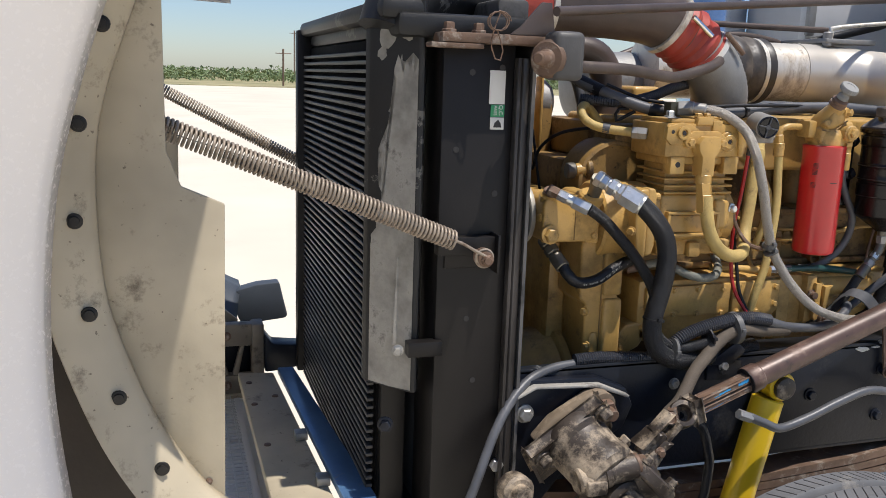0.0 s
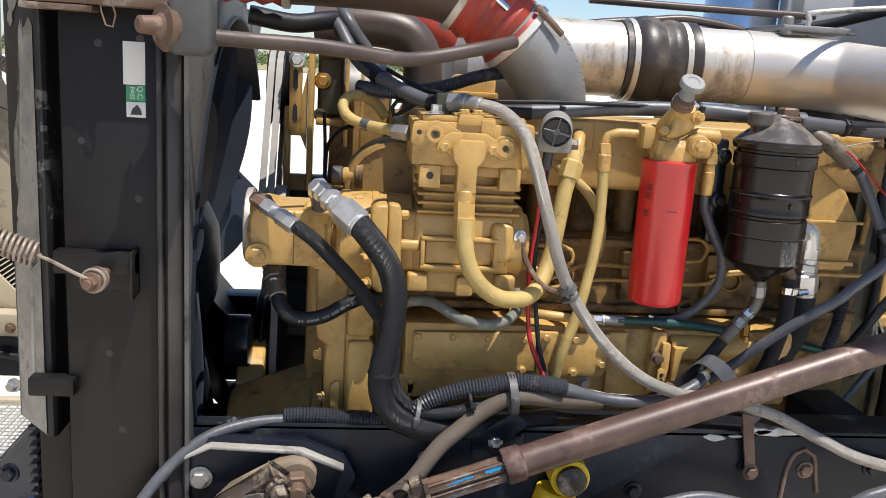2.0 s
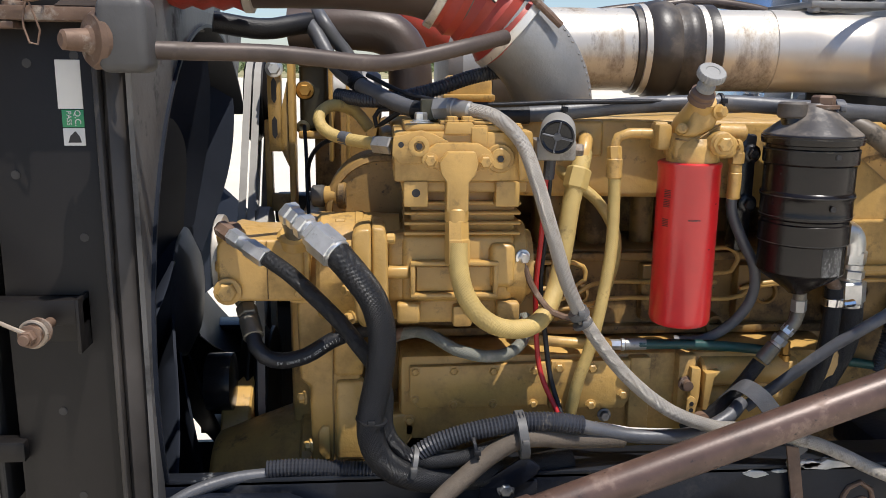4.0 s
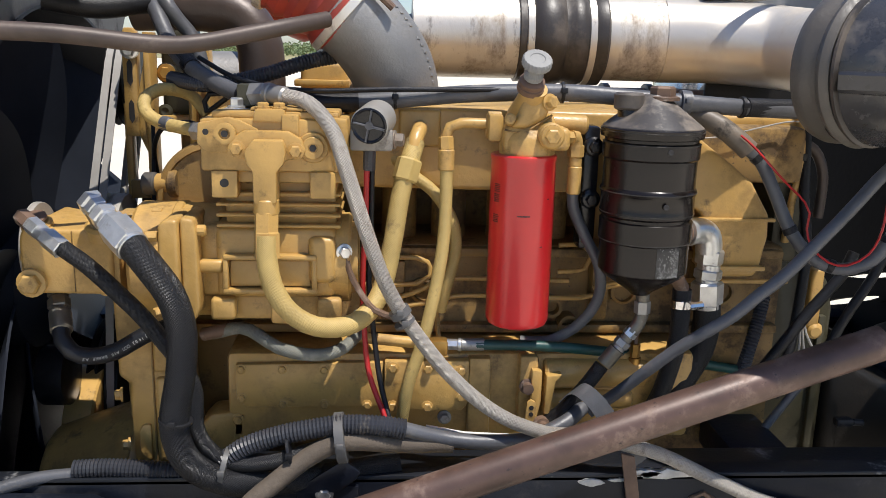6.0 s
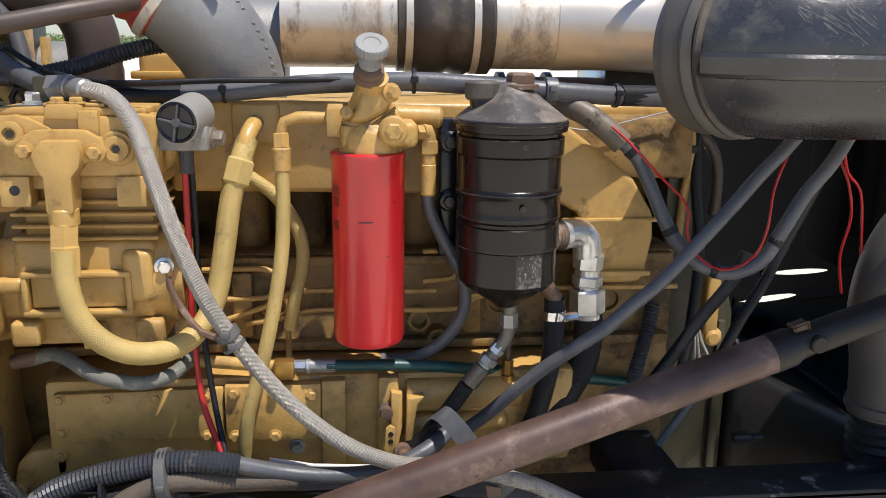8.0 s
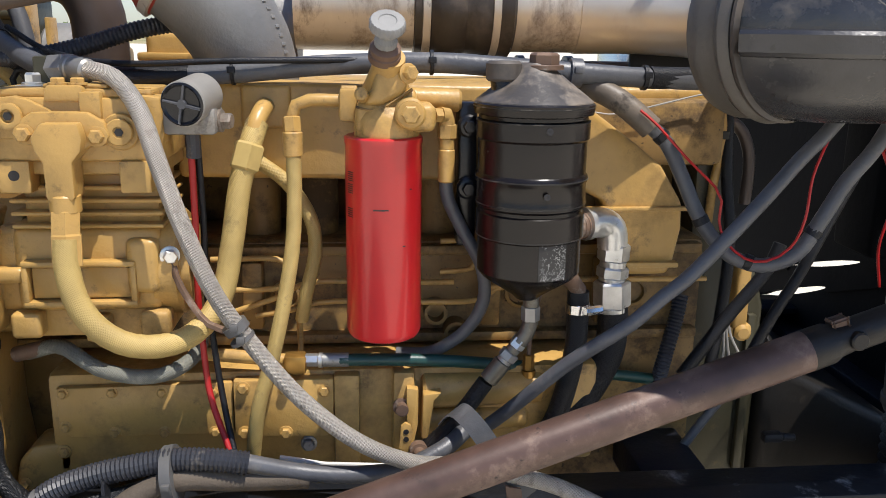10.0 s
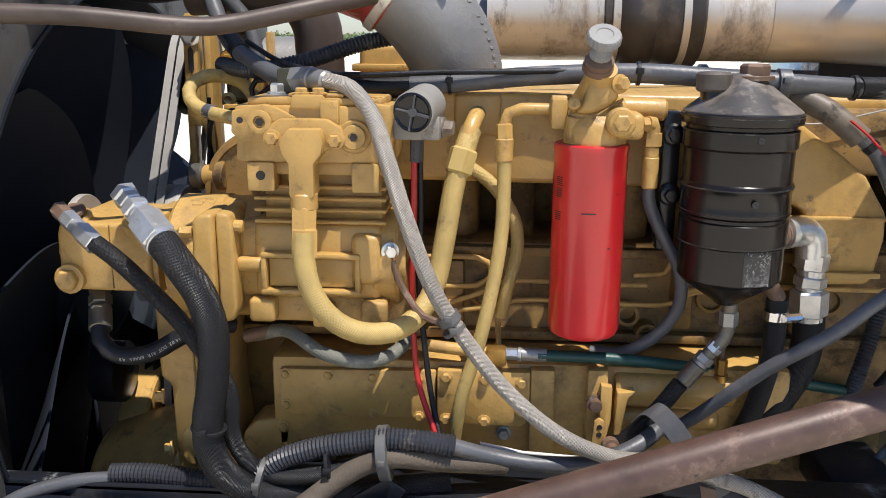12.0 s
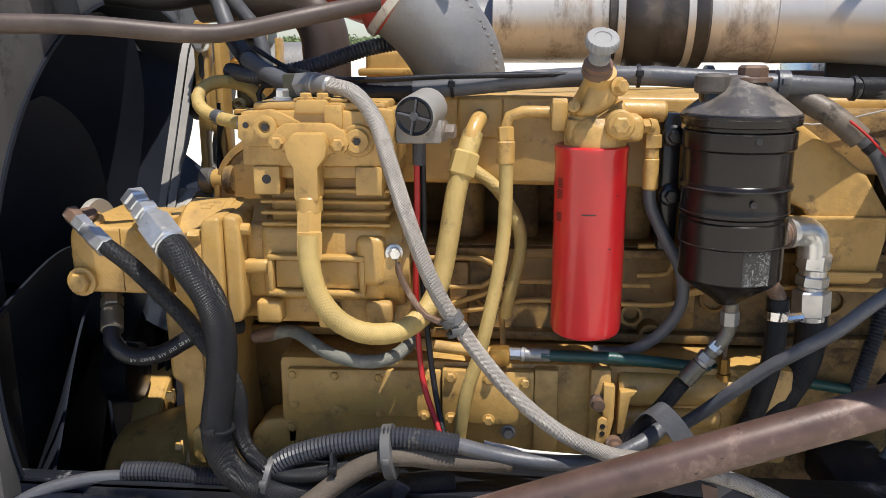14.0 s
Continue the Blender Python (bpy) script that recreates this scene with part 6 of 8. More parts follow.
edge = [(1.0, 1.10), (0.5, 1.098), (0.0, 1.10)]
z = 1.11
while z < 1.735:
    edge.append((max(0.0, (z - 1.37) * 1.35 + rj.gauss(0, 0.035) + 0.05 * math.sin(z * 31)), z))
    z += rj.uniform(0.004, 0.014)
for u in (0.56, 0.6, 0.64, 0.68, 0.72, 0.76, 0.8, 0.84, 0.88, 0.92, 0.96, 1.0):
    edge.append((u, 1.742 + rj.uniform(-0.024, 0.02)))
b = NB()
lo_ = [b.verts.new(A0.lerp(A1, u) + nrm * 0.0012 + Vector((0, 0, zz))) for u, zz in edge]
b.faces.new(lo_)
bmesh.ops.triangulate(b, faces=b.faces)
part("bare_patch", b, WORN, fbk, "bare grey metal where the paint has flaked")
for cu, cz, cr in ((0.3, 1.79, 0.02), (0.75, 1.80, 0.016), (0.2, 1.76, 0.012)):
    b = NB()
    vs = [b.verts.new(A0.lerp(A1, cu + cr * 9 * math.cos(k * math.tau / 14) * rj.uniform(0.7, 1.2)) + nrm * 0.0012 + Vector((0, 0, cz + cr * math.sin(k * math.tau / 14) * rj.uniform(0.8, 1.2)))) for k in range(14)]
    b.faces.new(vs)
    bmesh.ops.triangulate(b, faces=b.faces)
    part("bare_patch", b, WORN, fbk)
b = NB()
box(b, 0.405, 0.458, 1.642, 1.67, 0.80, 1.80, 0.004)
part("cooler_tank", b, PANEL, ra)
b = NB()
box(b, 0.487, 0.632, 1.545, 1.68, 0.80, 1.785, 0.006)
part("side_panel", b, PANEL, ra, "black sheet steel side panel")
b = NB()
box(b, 0.48, 0.60, 1.515, 1.545, 1.385, 1.42, 0.002)
box(b, 0.595, 0.600, 1.50, 1.545, 1.35, 1.425, 0.001)
box(b, 0.50, 0.60, 1.538, 1.5455, 1.355, 1.42, 0.002)
part("spring_bracket", b, PANEL, ra)
b = NB()
prism(b, [(0.632, 1.552), (0.645, 1.535), (0.655, 1.543), (0.667, 1.556), (0.667, 1.575), (0.634, 1.59)], 0.82, 1.76, "z", 0.003)
part("shroud_flange", b, FLANGE, ra, "dusty black shroud flange")
part("seam_strip", box(NB(), 0.630, 0.638, 1.528, 1.55, 0.82, 1.76, 0.003), FLANGE, ra)
# shroud plate with a round opening
CY, CZ, RR = 2.08, 1.28, 0.518
inner, outer = [], []
K = 72
for i in range(K + 1):
    a = radians(50 + 240 * i / K)
    cs, sn = math.cos(a), math.sin(a)
    inner.append((CY + RR * cs, CZ + RR * sn))
    k = min(0.535 / abs(cs) if abs(cs) > 1e-6 else 99, 0.545 / abs(sn) if abs(sn) > 1e-6 else 99)
    outer.append((CY + k * cs, CZ + k * sn))
b = prism(NB(), inner + outer[::-1], 0.668, 0.675, "x")
part("shroud_plate", b, SHROUD, ra, "dusty grey fan shroud plate")
b = NB()
rings_ = []
for i in range(K + 1):
    a = radians(40 + 260 * i / K)
    rings_.append([b.verts.new((x, CY + r * math.cos(a), CZ + r * math.sin(a))) for x, r in ((0.56, 0.522), (0.676, 0.5205), (0.681, 0.5225), (0.681, 0.5165), (0.674, 0.5145), (0.56, 0.516))])
for p_, q_ in zip(rings_, rings_[1:]):
    for k in range(6):
        b.faces.new((p_[k], p_[(k + 1) % 6], q_[(k + 1) % 6], q_[k]))
part("shroud_ring", b, FAN, ra)
part("shroud_top", box(NB(), 0.60, 0.6665, 1.57, 2.30, 1.79, 1.87, 0.01), SHROUD, ra)
part("core_back", box(NB(), 0.490, 0.502, 1.681, 2.56, 0.80, 1.785, 0.002), surface("dusty_radiator_core", (0.035, 0.037, 0.044), 0.8, 0, 0.3, 9, (0.03, 0.03, 0.034), 0.55, 12, 0.3, 200), ra)
b = NB()
box(b, 0.40, 0.66, 1.55, 2.60, 1.79, 1.835, 0.012)
box(b, 0.37, 0.46, 1.56, 2.58, 1.82, 1.86, 0.015)
part("top_tank", b, COLUMN, ra, "black top rail with worn paint")
b = NB()
box(b, 0.47, 0.68, 1.50, 1.56, 1.782, 1.80, 0.003)
box(b, 0.45, 0.55, 1.50, 1.54, 1.772, 1.781, 0.002)
part("top_bracket", b, RUST, ra, "rust-brown top mounting bracket")
bolt_set(ra, [(0.488, 1.52, 1.80), (0.545, 1.52, 1.80)], (0, 0, 1), 0.010, 0.018, RUST)
part("mount_box", box(NB(), 0.665, 0.725, 1.44, 1.50, 1.72, 1.808, 0.012, 3), SHROUD, ra, "grey cast mounting block")
b = NB()
lathe(b, (0.664, 1.465, 1.758), (-0.75, -0.66, 0.0), [(0.034, 0), (0.035, 0.006), (0.030, 0.012), (0.018, 0.014), (0.014, 0.018), (0.012, 0.045), (0.008, 0.048), (0, 0.048)], 28)
part("mount_bushing", b, RUST, ra, "rusty bolt and washer")
part("quality_label", box(NB(), 0.580, 0.612, 1.5435, 1.545, 1.672, 1.735, 0.0005), LABEL, ra, "white paper label")
part("green_label", box(NB(), 0.584, 0.612, 1.5433, 1.545, 1.648, 1.671, 0.0005), GREEN_LABEL, ra, "green inspection label")
text_on(ra, "Q.C.", (0.604, 1.5428, 1.66), 0.011, (90, 90, 0), LABEL)
text_on(ra, "PASS", (0.593, 1.5428, 1.66), 0.009, (90, 90, 0), LABEL)
part("small_label", box(NB(), 0.584, 0.612, 1.5434, 1.545, 1.624, 1.647, 0.0005), LABEL, ra, "small white label with a dark mark")
part("label_mark", prism(NB(), [(0.590, 1.628), (0.607, 1.628), (0.605, 1.636), (0.600, 1.643), (0.593, 1.637)], 1.5426, 1.5432), INK, ra)
for p in ((0.518, 1.5447, 1.585), (0.552, 1.5447, 1.25), (0.545, 1.5447, 1.73), (0.60, 1.5447, 1.50), (0.605, 1.5447, 1.74), (0.57, 1.5447, 1.12)):
    part("hole", lathe(NB(), p, (0, -1, 0), [(0.006, 0), (0.006, 0.0006), (0, 0.0008)], 12), INK, ra)
bolt_set(ra, [(0.41, 1.535, 1.197)], (-0.3, -1, 0), 0.0085, 0.014, DULL_STEEL)
bolt_set(ra, [(0.392, 1.55, 1.04)], (-0.3, -1, 0), 0.012, 0.016, FRAME)
part("pressed_rib", tube(NB(), [A0.lerp(A1, 0.6) + Vector((0, 0, 1.19)), A0.lerp(A1, 0.62) + Vector((0, 0, 1.28)), A0.lerp(A1, 0.64) + Vector((0, 0, 1.37))], lambda q: 0.007 - 0.004 * q, 10), WORN, fbk)
part("lower_bracket", box(NB(), 0.43, 0.50, 1.53, 1.56, 1.18, 1.21, 0.003), PANEL, ra)

fan = thing("engine_fan", (0.585, CY, CZ), "black engine cooling fan behind the radiator", "fan")
part("hub", lathe(NB(), (0.53, CY, CZ), (1, 0, 0), [(0.10, 0), (0.13, 0.02), (0.13, 0.08), (0.09, 0.10), (0, 0.11)], 36), FAN, fan)
blade = NB()
nS = 12
vs = []
for i in range(nS + 1):
    s = i / nS
    r = 0.11 + s * 0.375
    w = 0.10 + 0.075 * math.sin(math.pi * min(1.0, s * 0.72))
    pit = radians(62 - 26 * s)
    vs.append([(math.cos(pit) * 0.62 * c * w - 0.010 * (1 - c * c), math.sin(pit) * c * w * (1.0 if c > -1 else 0.92), r - (0.012 if abs(c) == 1 and i == nS else 0)) for c in (-1, -0.5, 0, 0.5, 1)])
grids = []
for th in (0.0, 0.005):
    grids.append([[blade.verts.new((x + th, y, z)) for x, y, z in row] for row in vs])
for g in grids:
    for i in range(nS):
        for j in range(4):
            blade.faces.new((g[i][j], g[i][j + 1], g[i + 1][j + 1], g[i + 1][j]))
ga, gc = grids
rim_a = ga[0] + [r_[-1] for r_ in ga[1:]] + ga[-1][-2::-1] + [r_[0] for r_ in ga[-2:0:-1]]
rim_c = gc[0] + [r_[-1] for r_ in gc[1:]] + gc[-1][-2::-1] + [r_[0] for r_ in gc[-2:0:-1]]
for i in range(len(rim_a)):
    j = (i + 1) % len(rim_a)
    blade.faces.new((rim_a[i], rim_a[j], rim_c[j], rim_c[i]))
bme = finish(blade, "blade", FAN, (0, 0, 0), 60)
for k in range(9):
    ob = new("blade", bme)
    ob.parent = fan
    ob.matrix_local = Matrix.Rotation(math.tau * k / 9 + 0.2, 4, "X")

# fan drive pulleys and belts
def groove(r):
    p = [(0.02, 0), (r, 0.0)]
    for k in range(3):
        p += [(r + 0.002, 0.003 + k * 0.018), (r - 0.010, 0.010 + k * 0.018), (r + 0.002, 0.017 + k * 0.018)]
    return p + [(r, 0.058), (0.02, 0.058)]


PULLEYS = {"fan_drive_pulley": (2.24, 1.655, 0.085, "grooved black pulley of the fan drive"), "accessory_pulley": (2.07, 1.365, 0.087, "grooved black accessory pulley"), "crank_pulley": (2.06, 1.08, 0.125, "grooved black crankshaft pulley")}
for nm, (py, pz, pr, lab) in PULLEYS.items():
    q = thing(nm, (0.76, py, pz), lab, "pulley")
    part("sheave", lathe(NB(), (0.727, py, pz), (1, 0, 0), groove(pr), 40), PANEL if nm != "accessory_pulley" else WORN, q)
    part("hub_face", lathe(NB(), (0.722, py, pz), (1, 0, 0), [(0.0, 0.0), (pr * 0.45, 0.0), (pr * 0.5, 0.006), (pr * 0.5, 0.012)], 28), PANEL, q)


def belt(x, p, q):
    (y0, z0, r0), (y1, z1, r1) = p, q
    d = Vector((y1 - y0, z1 - z0)).normalized()
    n = Vector((-d.y, d.x))
    pts = []
    a0 = math.atan2(n.y, n.x)
    for k in range(13):
        a = a0 + math.pi * k / 12
        pts.append(Vector((x, y0 + r0 * math.cos(a), z0 + r0 * math.sin(a))))
    for k in range(13):
        a = a0 + math.pi + math.pi * k / 12
        pts.append(Vector((x, y1 + r1 * math.cos(a), z1 + r1 * math.sin(a))))
    pts.append(pts[0].copy())
    b, rings = NB(), []
    for k in range(len(pts) - 1):
        t = (pts[(k + 1) % (len(pts) - 1)] - pts[k - 1 if k else len(pts) - 2]).normalized()
        o = Vector((0, t.z, -t.y))
        rings.append([b.verts.new(pts[k] + o * h + Vector((w, 0, 0))) for w, h in ((-0.0072, 0.004), (0.0072, 0.004), (0.0048, -0.005), (-0.0048, -0.005))])
    for k in range(len(rings)):
        ra, rb = rings[k], rings[(k + 1) % len(rings)]
        for c in range(4):
            b.faces.new((ra[c], ra[(c + 1) % 4], rb[(c + 1) % 4], rb[c]))
    bmesh.ops.recalc_face_normals(b, faces=b.faces)
    solo("fan_belt", b, BELT, (x, y1, z1), "worn grey rubber fan belt", "belt", "fan belts")


PF, PA, PC = (2.24, 1.655, 0.083), (2.07, 1.365, 0.085), (2.06, 1.08, 0.123)
belt(0.737, PF, PA)
belt(0.755, PF, PA)
belt(0.773, PA, PC)
fb = thing("fan_bracket", (0.83, 2.05, 1.4), "yellow slotted adjusting bracket on the engine front", "bracket")
pst = part("slotted_plate", prism(NB(), [(0.782, 1.560), (0.782, 1.752), (0.788, 1.762), (0.802, 1.762), (0.808, 1.752), (0.808, 1.560)], 2.100, 2.130, "y", 0.002), YELLOW, fb)
part("left_leg", box(NB(), 0.770, 0.784, 2.132, 2.16, 1.44, 1.62, 0.002), YELLOW, fb)
part("right_leg", box(NB(), 0.822, 0.834, 2.095, 2.15, 1.44, 1.755, 0.002), YELLOW, fb)
part("gusset", prism(NB(), [(0.808, 1.56), (0.821, 1.53), (0.821, 1.70), (0.808, 1.64)], 2.10, 2.112, "y", 0.001), YELLOW, fb)
part("lower_tie", box(NB(), 0.785, 0.821, 2.10, 2.12, 1.44, 1.475, 0.002), YELLOW_SHADED, fb)
for z0, z1 in ((1.655, 1.705), (1.585, 1.63)):
    part("slot", prism(NB(), [(0.795, z0), (0.790, z0 + 0.008), (0.790, z1 - 0.008), (0.795, z1), (0.800, z1 - 0.008), (0.800, z0 + 0.008)], 2.0988, 2.0998), INK, pst)
part("washer_bolt", hexa(NB(), (0.797, 2.10, 1.722), (0, -1, 0), 0.013, 0.016), ZINC, fb)
part("arm", box(NB(), 0.78, 0.94, 2.18, 2.24, 1.40, 1.46, 0.008), OILY, fb)
b = NB()
box(b, 0.840, 0.898, 2.150, 2.26, 1.60, 1.765, 0.010, 3)
lathe(b, (0.852, 2.152, 1.679), (0, -1, 0), [(0.020, 0), (0.020, 0.004), (0.017, 0.006)], 24)
lathe(b, (0.846, 2.152, 1.605), (0, -1, 0), [(0.014, 0), (0.014, 0.008), (0.008, 0.010), (0, 0.006)], 18)
rod(b, (0.84, 2.146, 1.735), (0.898, 2.146, 1.735), 0.010, 12, 0.003)
part("side_casting", b, OLIVE, fb, "oily olive-grey accessory casting")
part("casting_ledge", box(NB(), 0.838, 0.90, 2.135, 2.24, 1.582, 1.598, 0.004), YELLOW, fb)
for i_ in range(6):
    part("cooling_fin", box(NB(), 0.836, 0.905, 2.150, 2.25, 1.772 + i_ * 0.009, 1.775 + i_ * 0.009, 0.001, 1), CAST, fb, "dusty cast cooling fin")
part("plate_nut", hexa(NB(), (0.852, 2.146, 1.679), (0, -1, 0), 0.013, 0.014), BRASS, fb)
part("edge", box(NB(), 0.901, 0.909, 2.10, 2.152, 1.54, 1.76, 0.002), YELLOW, fb)
part("edge", box(NB(), 0.935, 0.942, 2.10, 2.14, 1.54, 1.73, 0.002), YELLOW, fb)
hose("sensor_wire", [(0.868, 1.98, 1.50), (0.872, 1.95, 1.555), (0.90, 1.90, 1.595), (0.95, 1.84, 1.612), (0.985, 1.80, 1.61)], 0.0042, RUBBER, "black sensor wire on the engine front", "wire", 8)
hose("sensor_wire", [(0.862, 1.99, 1.62), (0.866, 1.97, 1.56), (0.868, 1.95, 1.50), (0.872, 1.93, 1.44)], 0.0035, RUBBER, "thin black wire tied to the bracket", "wire", 8)
part("front_casting", box(NB(), 0.868, 1.0, 2.16, 2.40, 1.30, 1.68, 0.012, 3), YELLOW_SHADED, fb, "oil-stained yellow casting")
al = thing("alternator", (0.88, 2.1, 1.5), "dusty dark alternator behind the fan belts", "alternator")
part("body", lathe(NB(), (0.89, 2.22, 1.66), (1, 0, 0), [(0.03, 0), (0.05, 0.003), (0.062, 0.015), (0.062, 0.10), (0.05, 0.115), (0, 0.12)], 28), CAST, al)
TARNISH_DARK = surface("dusty_dark_steel", (0.12, 0.11, 0.095), 0.55, 0.4, 0.3, 30, (0.22, 0.19, 0.15), 0.56, 30, 0.1)
wp = thing("idler_shaft", (0.93, 1.82, 1.51), "short yellow idler shaft with a dusty grey sleeve", "shaft")
part("sleeve", rod(NB(), (0.886, 1.825, 1.513), (0.908, 1.822, 1.514), 0.0190, 20, 0.003), TARNISH_DARK, wp, "dusty grey sleeve")
part("stub", rod(NB(), (0.907, 1.822, 1.514), (0.940, 1.815, 1.517), 0.0165, 20, 0.003), YELLOW, wp)
part("stub_flange", rod(NB(), (0.930, 1.815, 1.517), (0.945, 1.813, 1.517), 0.024, 20, 0.003), YELLOW_SHADED, wp)
ip = thing("idler_pulley", (0.72, 1.86, 1.15), "black flat idler pulley low on the engine front", "pulley")
part("drum", lathe(NB(), (0.69, 1.86, 1.17), (1, 0, 0), [(0.02, 0), (0.05, 0), (0.052, 0.004), (0.052, 0.045), (0.02, 0.05)], 32), BLACK, ip)

# ---- dark filler added below the belts to block the bright ground ----
fa = thing("far_side_filler", (0.80, 2.38, 0.86), "added dark filler shape low on the far side", "compressor")
part("body", lathe(NB(), (0.74, 2.38, 1.10), (1, 0, 0), [(0.03, 0), (0.10, 0.004), (0.112, 0.016), (0.112, 0.15), (0.10, 0.166), (0.06, 0.18), (0, 0.18)], 36), OILY, fa)
part("mount", prism(NB(), [(2.27, 0.86), (2.49, 0.86), (2.49, 1.02), (2.45, 1.06), (2.31, 1.06), (2.27, 1.02)], 0.75, 0.92, "x", 0.01), OILY, fa)
part("clutch", lathe(NB(), (0.738, 2.38, 1.10), (-1, 0, 0), [(0.088, 0), (0.092, 0.004), (0.092, 0.026), (0.086, 0.030), (0.03, 0.030), (0.028, 0.036), (0, 0.036)], 36), WORN, fa, "worn steel disc on the filler")
part("head", box(NB(), 0.76, 0.90, 2.30, 2.46, 1.18, 1.245, 0.012, 3), OILY, fa)

# ---- charge pipe and intake ----
solo("cooler_outlet_pipe", tube(NB(), [(0.405, 1.63, 1.80), (0.425, 1.64, 1.85), (0.47, 1.67, 1.882), (0.56, 1.74, 1.888), (0.69, 1.80, 1.885)], 0.062, 32), COLUMN, (0.5, 1.7, 1.85), "chipped black outlet pipe of the charge air cooler", "pipe")
cp = thing("charge_air_pipe", (0.95, 1.8, 1.8), "brown-stained charge air pipe with red silicone couplings", "pipe")
part("coupling", tube(NB(), [(0.66, 1.80, 1.885), (0.80, 1.80, 1.883)], 0.071, 36, rib=(0.032, 0.006)), SILICONE, cp, "ribbed red silicone coupling", 50)
part("pipe", tube(NB(), [(0.79, 1.80, 1.883), (0.90, 1.80, 1.884), (0.98, 1.80, 1.882), (1.075, 1.80, 1.871), (1.15, 1.80, 1.838)], 0.066, 36), RUST_PIPE, cp)
part("coupling", tube(NB(), [(1.108, 1.80, 1.858), (1.169, 1.803, 1.825), (1.222, 1.808, 1.779)], 0.0725, 36, rib=(0.03, 0.006)), SILICONE, cp, "ribbed red silicone coupling")
part("elbow", tube(NB(), [(1.198, 1.805, 1.802), (1.247, 1.81, 1.760), (1.283, 1.825, 1.708), (1.295, 1.84, 1.66), (1.297, 1.85, 1.60)], lambda s: 0.0675, 40), CAST, cp, "grey cast aluminium elbow")
for p, ax, r in (((0.797, 1.80, 1.883), (1, 0, 0), 0.0735), ((0.668, 1.80, 1.885), (1, 0, 0), 0.0735), ((1.113, 1.80, 1.856), (0.87, 0, -0.5), 0.0745), ((1.213, 1.807, 1.789), (0.74, 0.05, -0.66), 0.0745)):
    part("band_clamp", lathe(NB(), Vector(p) - Vector(ax) * 0.008, ax, [(r - 0.002, 0), (r, 0.001), (r, 0.013), (r - 0.002, 0.014)], 44), ALU, cp, "stainless band clamp")
part("clamp_bolt", rod(NB(), (1.13, 1.726, 1.87), (1.18, 1.722, 1.83), 0.006, 10), CHROME, cp)
part("clamp_bolt", rod(NB(), (1.235, 1.745, 1.84), (1.285, 1.745, 1.795), 0.006, 10), RUST, cp)
b = NB()
ep = smooth_path([(1.198, 1.805, 1.802), (1.247, 1.81, 1.760), (1.283, 1.825, 1.708), (1.295, 1.84, 1.66), (1.297, 1.85, 1.60)], 0.0085)
for i in range(2, len(ep) - 8):
    if i in (6, 11):
        continue
    t = (ep[i + 1] - ep[i - 1]).normalized()
    o = Vector((-t.z, 0, t.x))
    n = (o * 0.86 - Vector((0, 1, 0)) * 0.51).normalized()
    mm = Matrix.Translation(ep[i] + n * 0.0680) @ n.to_track_quat("Z", "Y").to_matrix().to_4x4()
    box(b, -0.0035, 0.0035, -0.0022, 0.0022, -0.002, 0.0013, 0.0006, 1, mm)
part("cast_marks", b, CAST, cp, "raised unreadable cast marks")
rp = NB()
tube(rp, [(0.84, 2.0, 1.795), (0.95, 1.99, 1.797), (1.02, 1.985, 1.785), (1.052, 1.98, 1.745), (1.058, 1.98, 1.69), (1.058, 1.98, 1.62)], 0.040, 28)
solo("coolant_tube", rp, RUST_PIPE, (1.0, 1.98, 1.62), "brown-stained upper coolant tube", "pipe")
tb = thing("turbocharger", (1.2, 2.35, 1.55), "cast turbocharger housing behind the pipes", "turbocharger")
part("compressor_housing", lathe(NB(), (1.13, 2.35, 1.72), (1, 0, 0), [(0.06, 0), (0.11, 0.02), (0.125, 0.05), (0.115, 0.09), (0.07, 0.11), (0.09, 0.12), (0.09, 0.2)], 36), CAST, tb)
part("coupling", rod(NB(), (1.02, 2.16, 1.83), (1.12, 2.24, 1.79), 0.048, 28), SILICONE, tb, "pink-red silicone coupling")

mf = thing("exhaust_manifold", (1.95, 2.36, 1.58), "rust-brown cast exhaust manifold behind the engine head", "manifold")
part("log", tube(NB(), [(1.70, 2.36, 1.62), (1.95, 2.36, 1.62), (2.16, 2.36, 1.615)], 0.042, 24), RUST, mf)
for x_ in (1.76, 1.86, 2.0, 2.1):
    part("port_ring", lathe(NB(), (x_, 2.36, 1.62), (1, 0, 0), [(0.041, 0), (0.052, 0.002), (0.052, 0.016), (0.041, 0.018)], 28), RUST_PIPE, mf, "brown-stained flange ring")
part("head_boss", box(NB(), 1.86, 1.95, 2.16, 2.30, 1.60, 1.645, 0.008), YELLOW, mf, "yellow boss on the head")
part("heat_plate", box(NB(), 1.98, 2.30, 2.30, 2.31, 1.58, 1.70, 0.003), OILY, mf, "oily dark heat plate")
it = thing("intake_pipe", (1.75, 2.27, 1.67), "weathered aluminised air intake pipe with a black coupling", "pipe")
part("pipe", tube(NB(), [(1.33, 2.27, 1.768), (1.862, 2.27, 1.768)], 0.088, 48), ALU, it)
part("wide_pipe", tube(NB(), [(1.855, 2.27, 1.768), (1.99, 2.26, 1.766), (2.11, 2.19, 1.755), (2.13, 2.0, 1.74), (2.06, 1.78, 1.728), (1.945, 1.585, 1.726)], lambda q: 0.090 - 0.018 * q, 48), ALU_CLEAN, it)
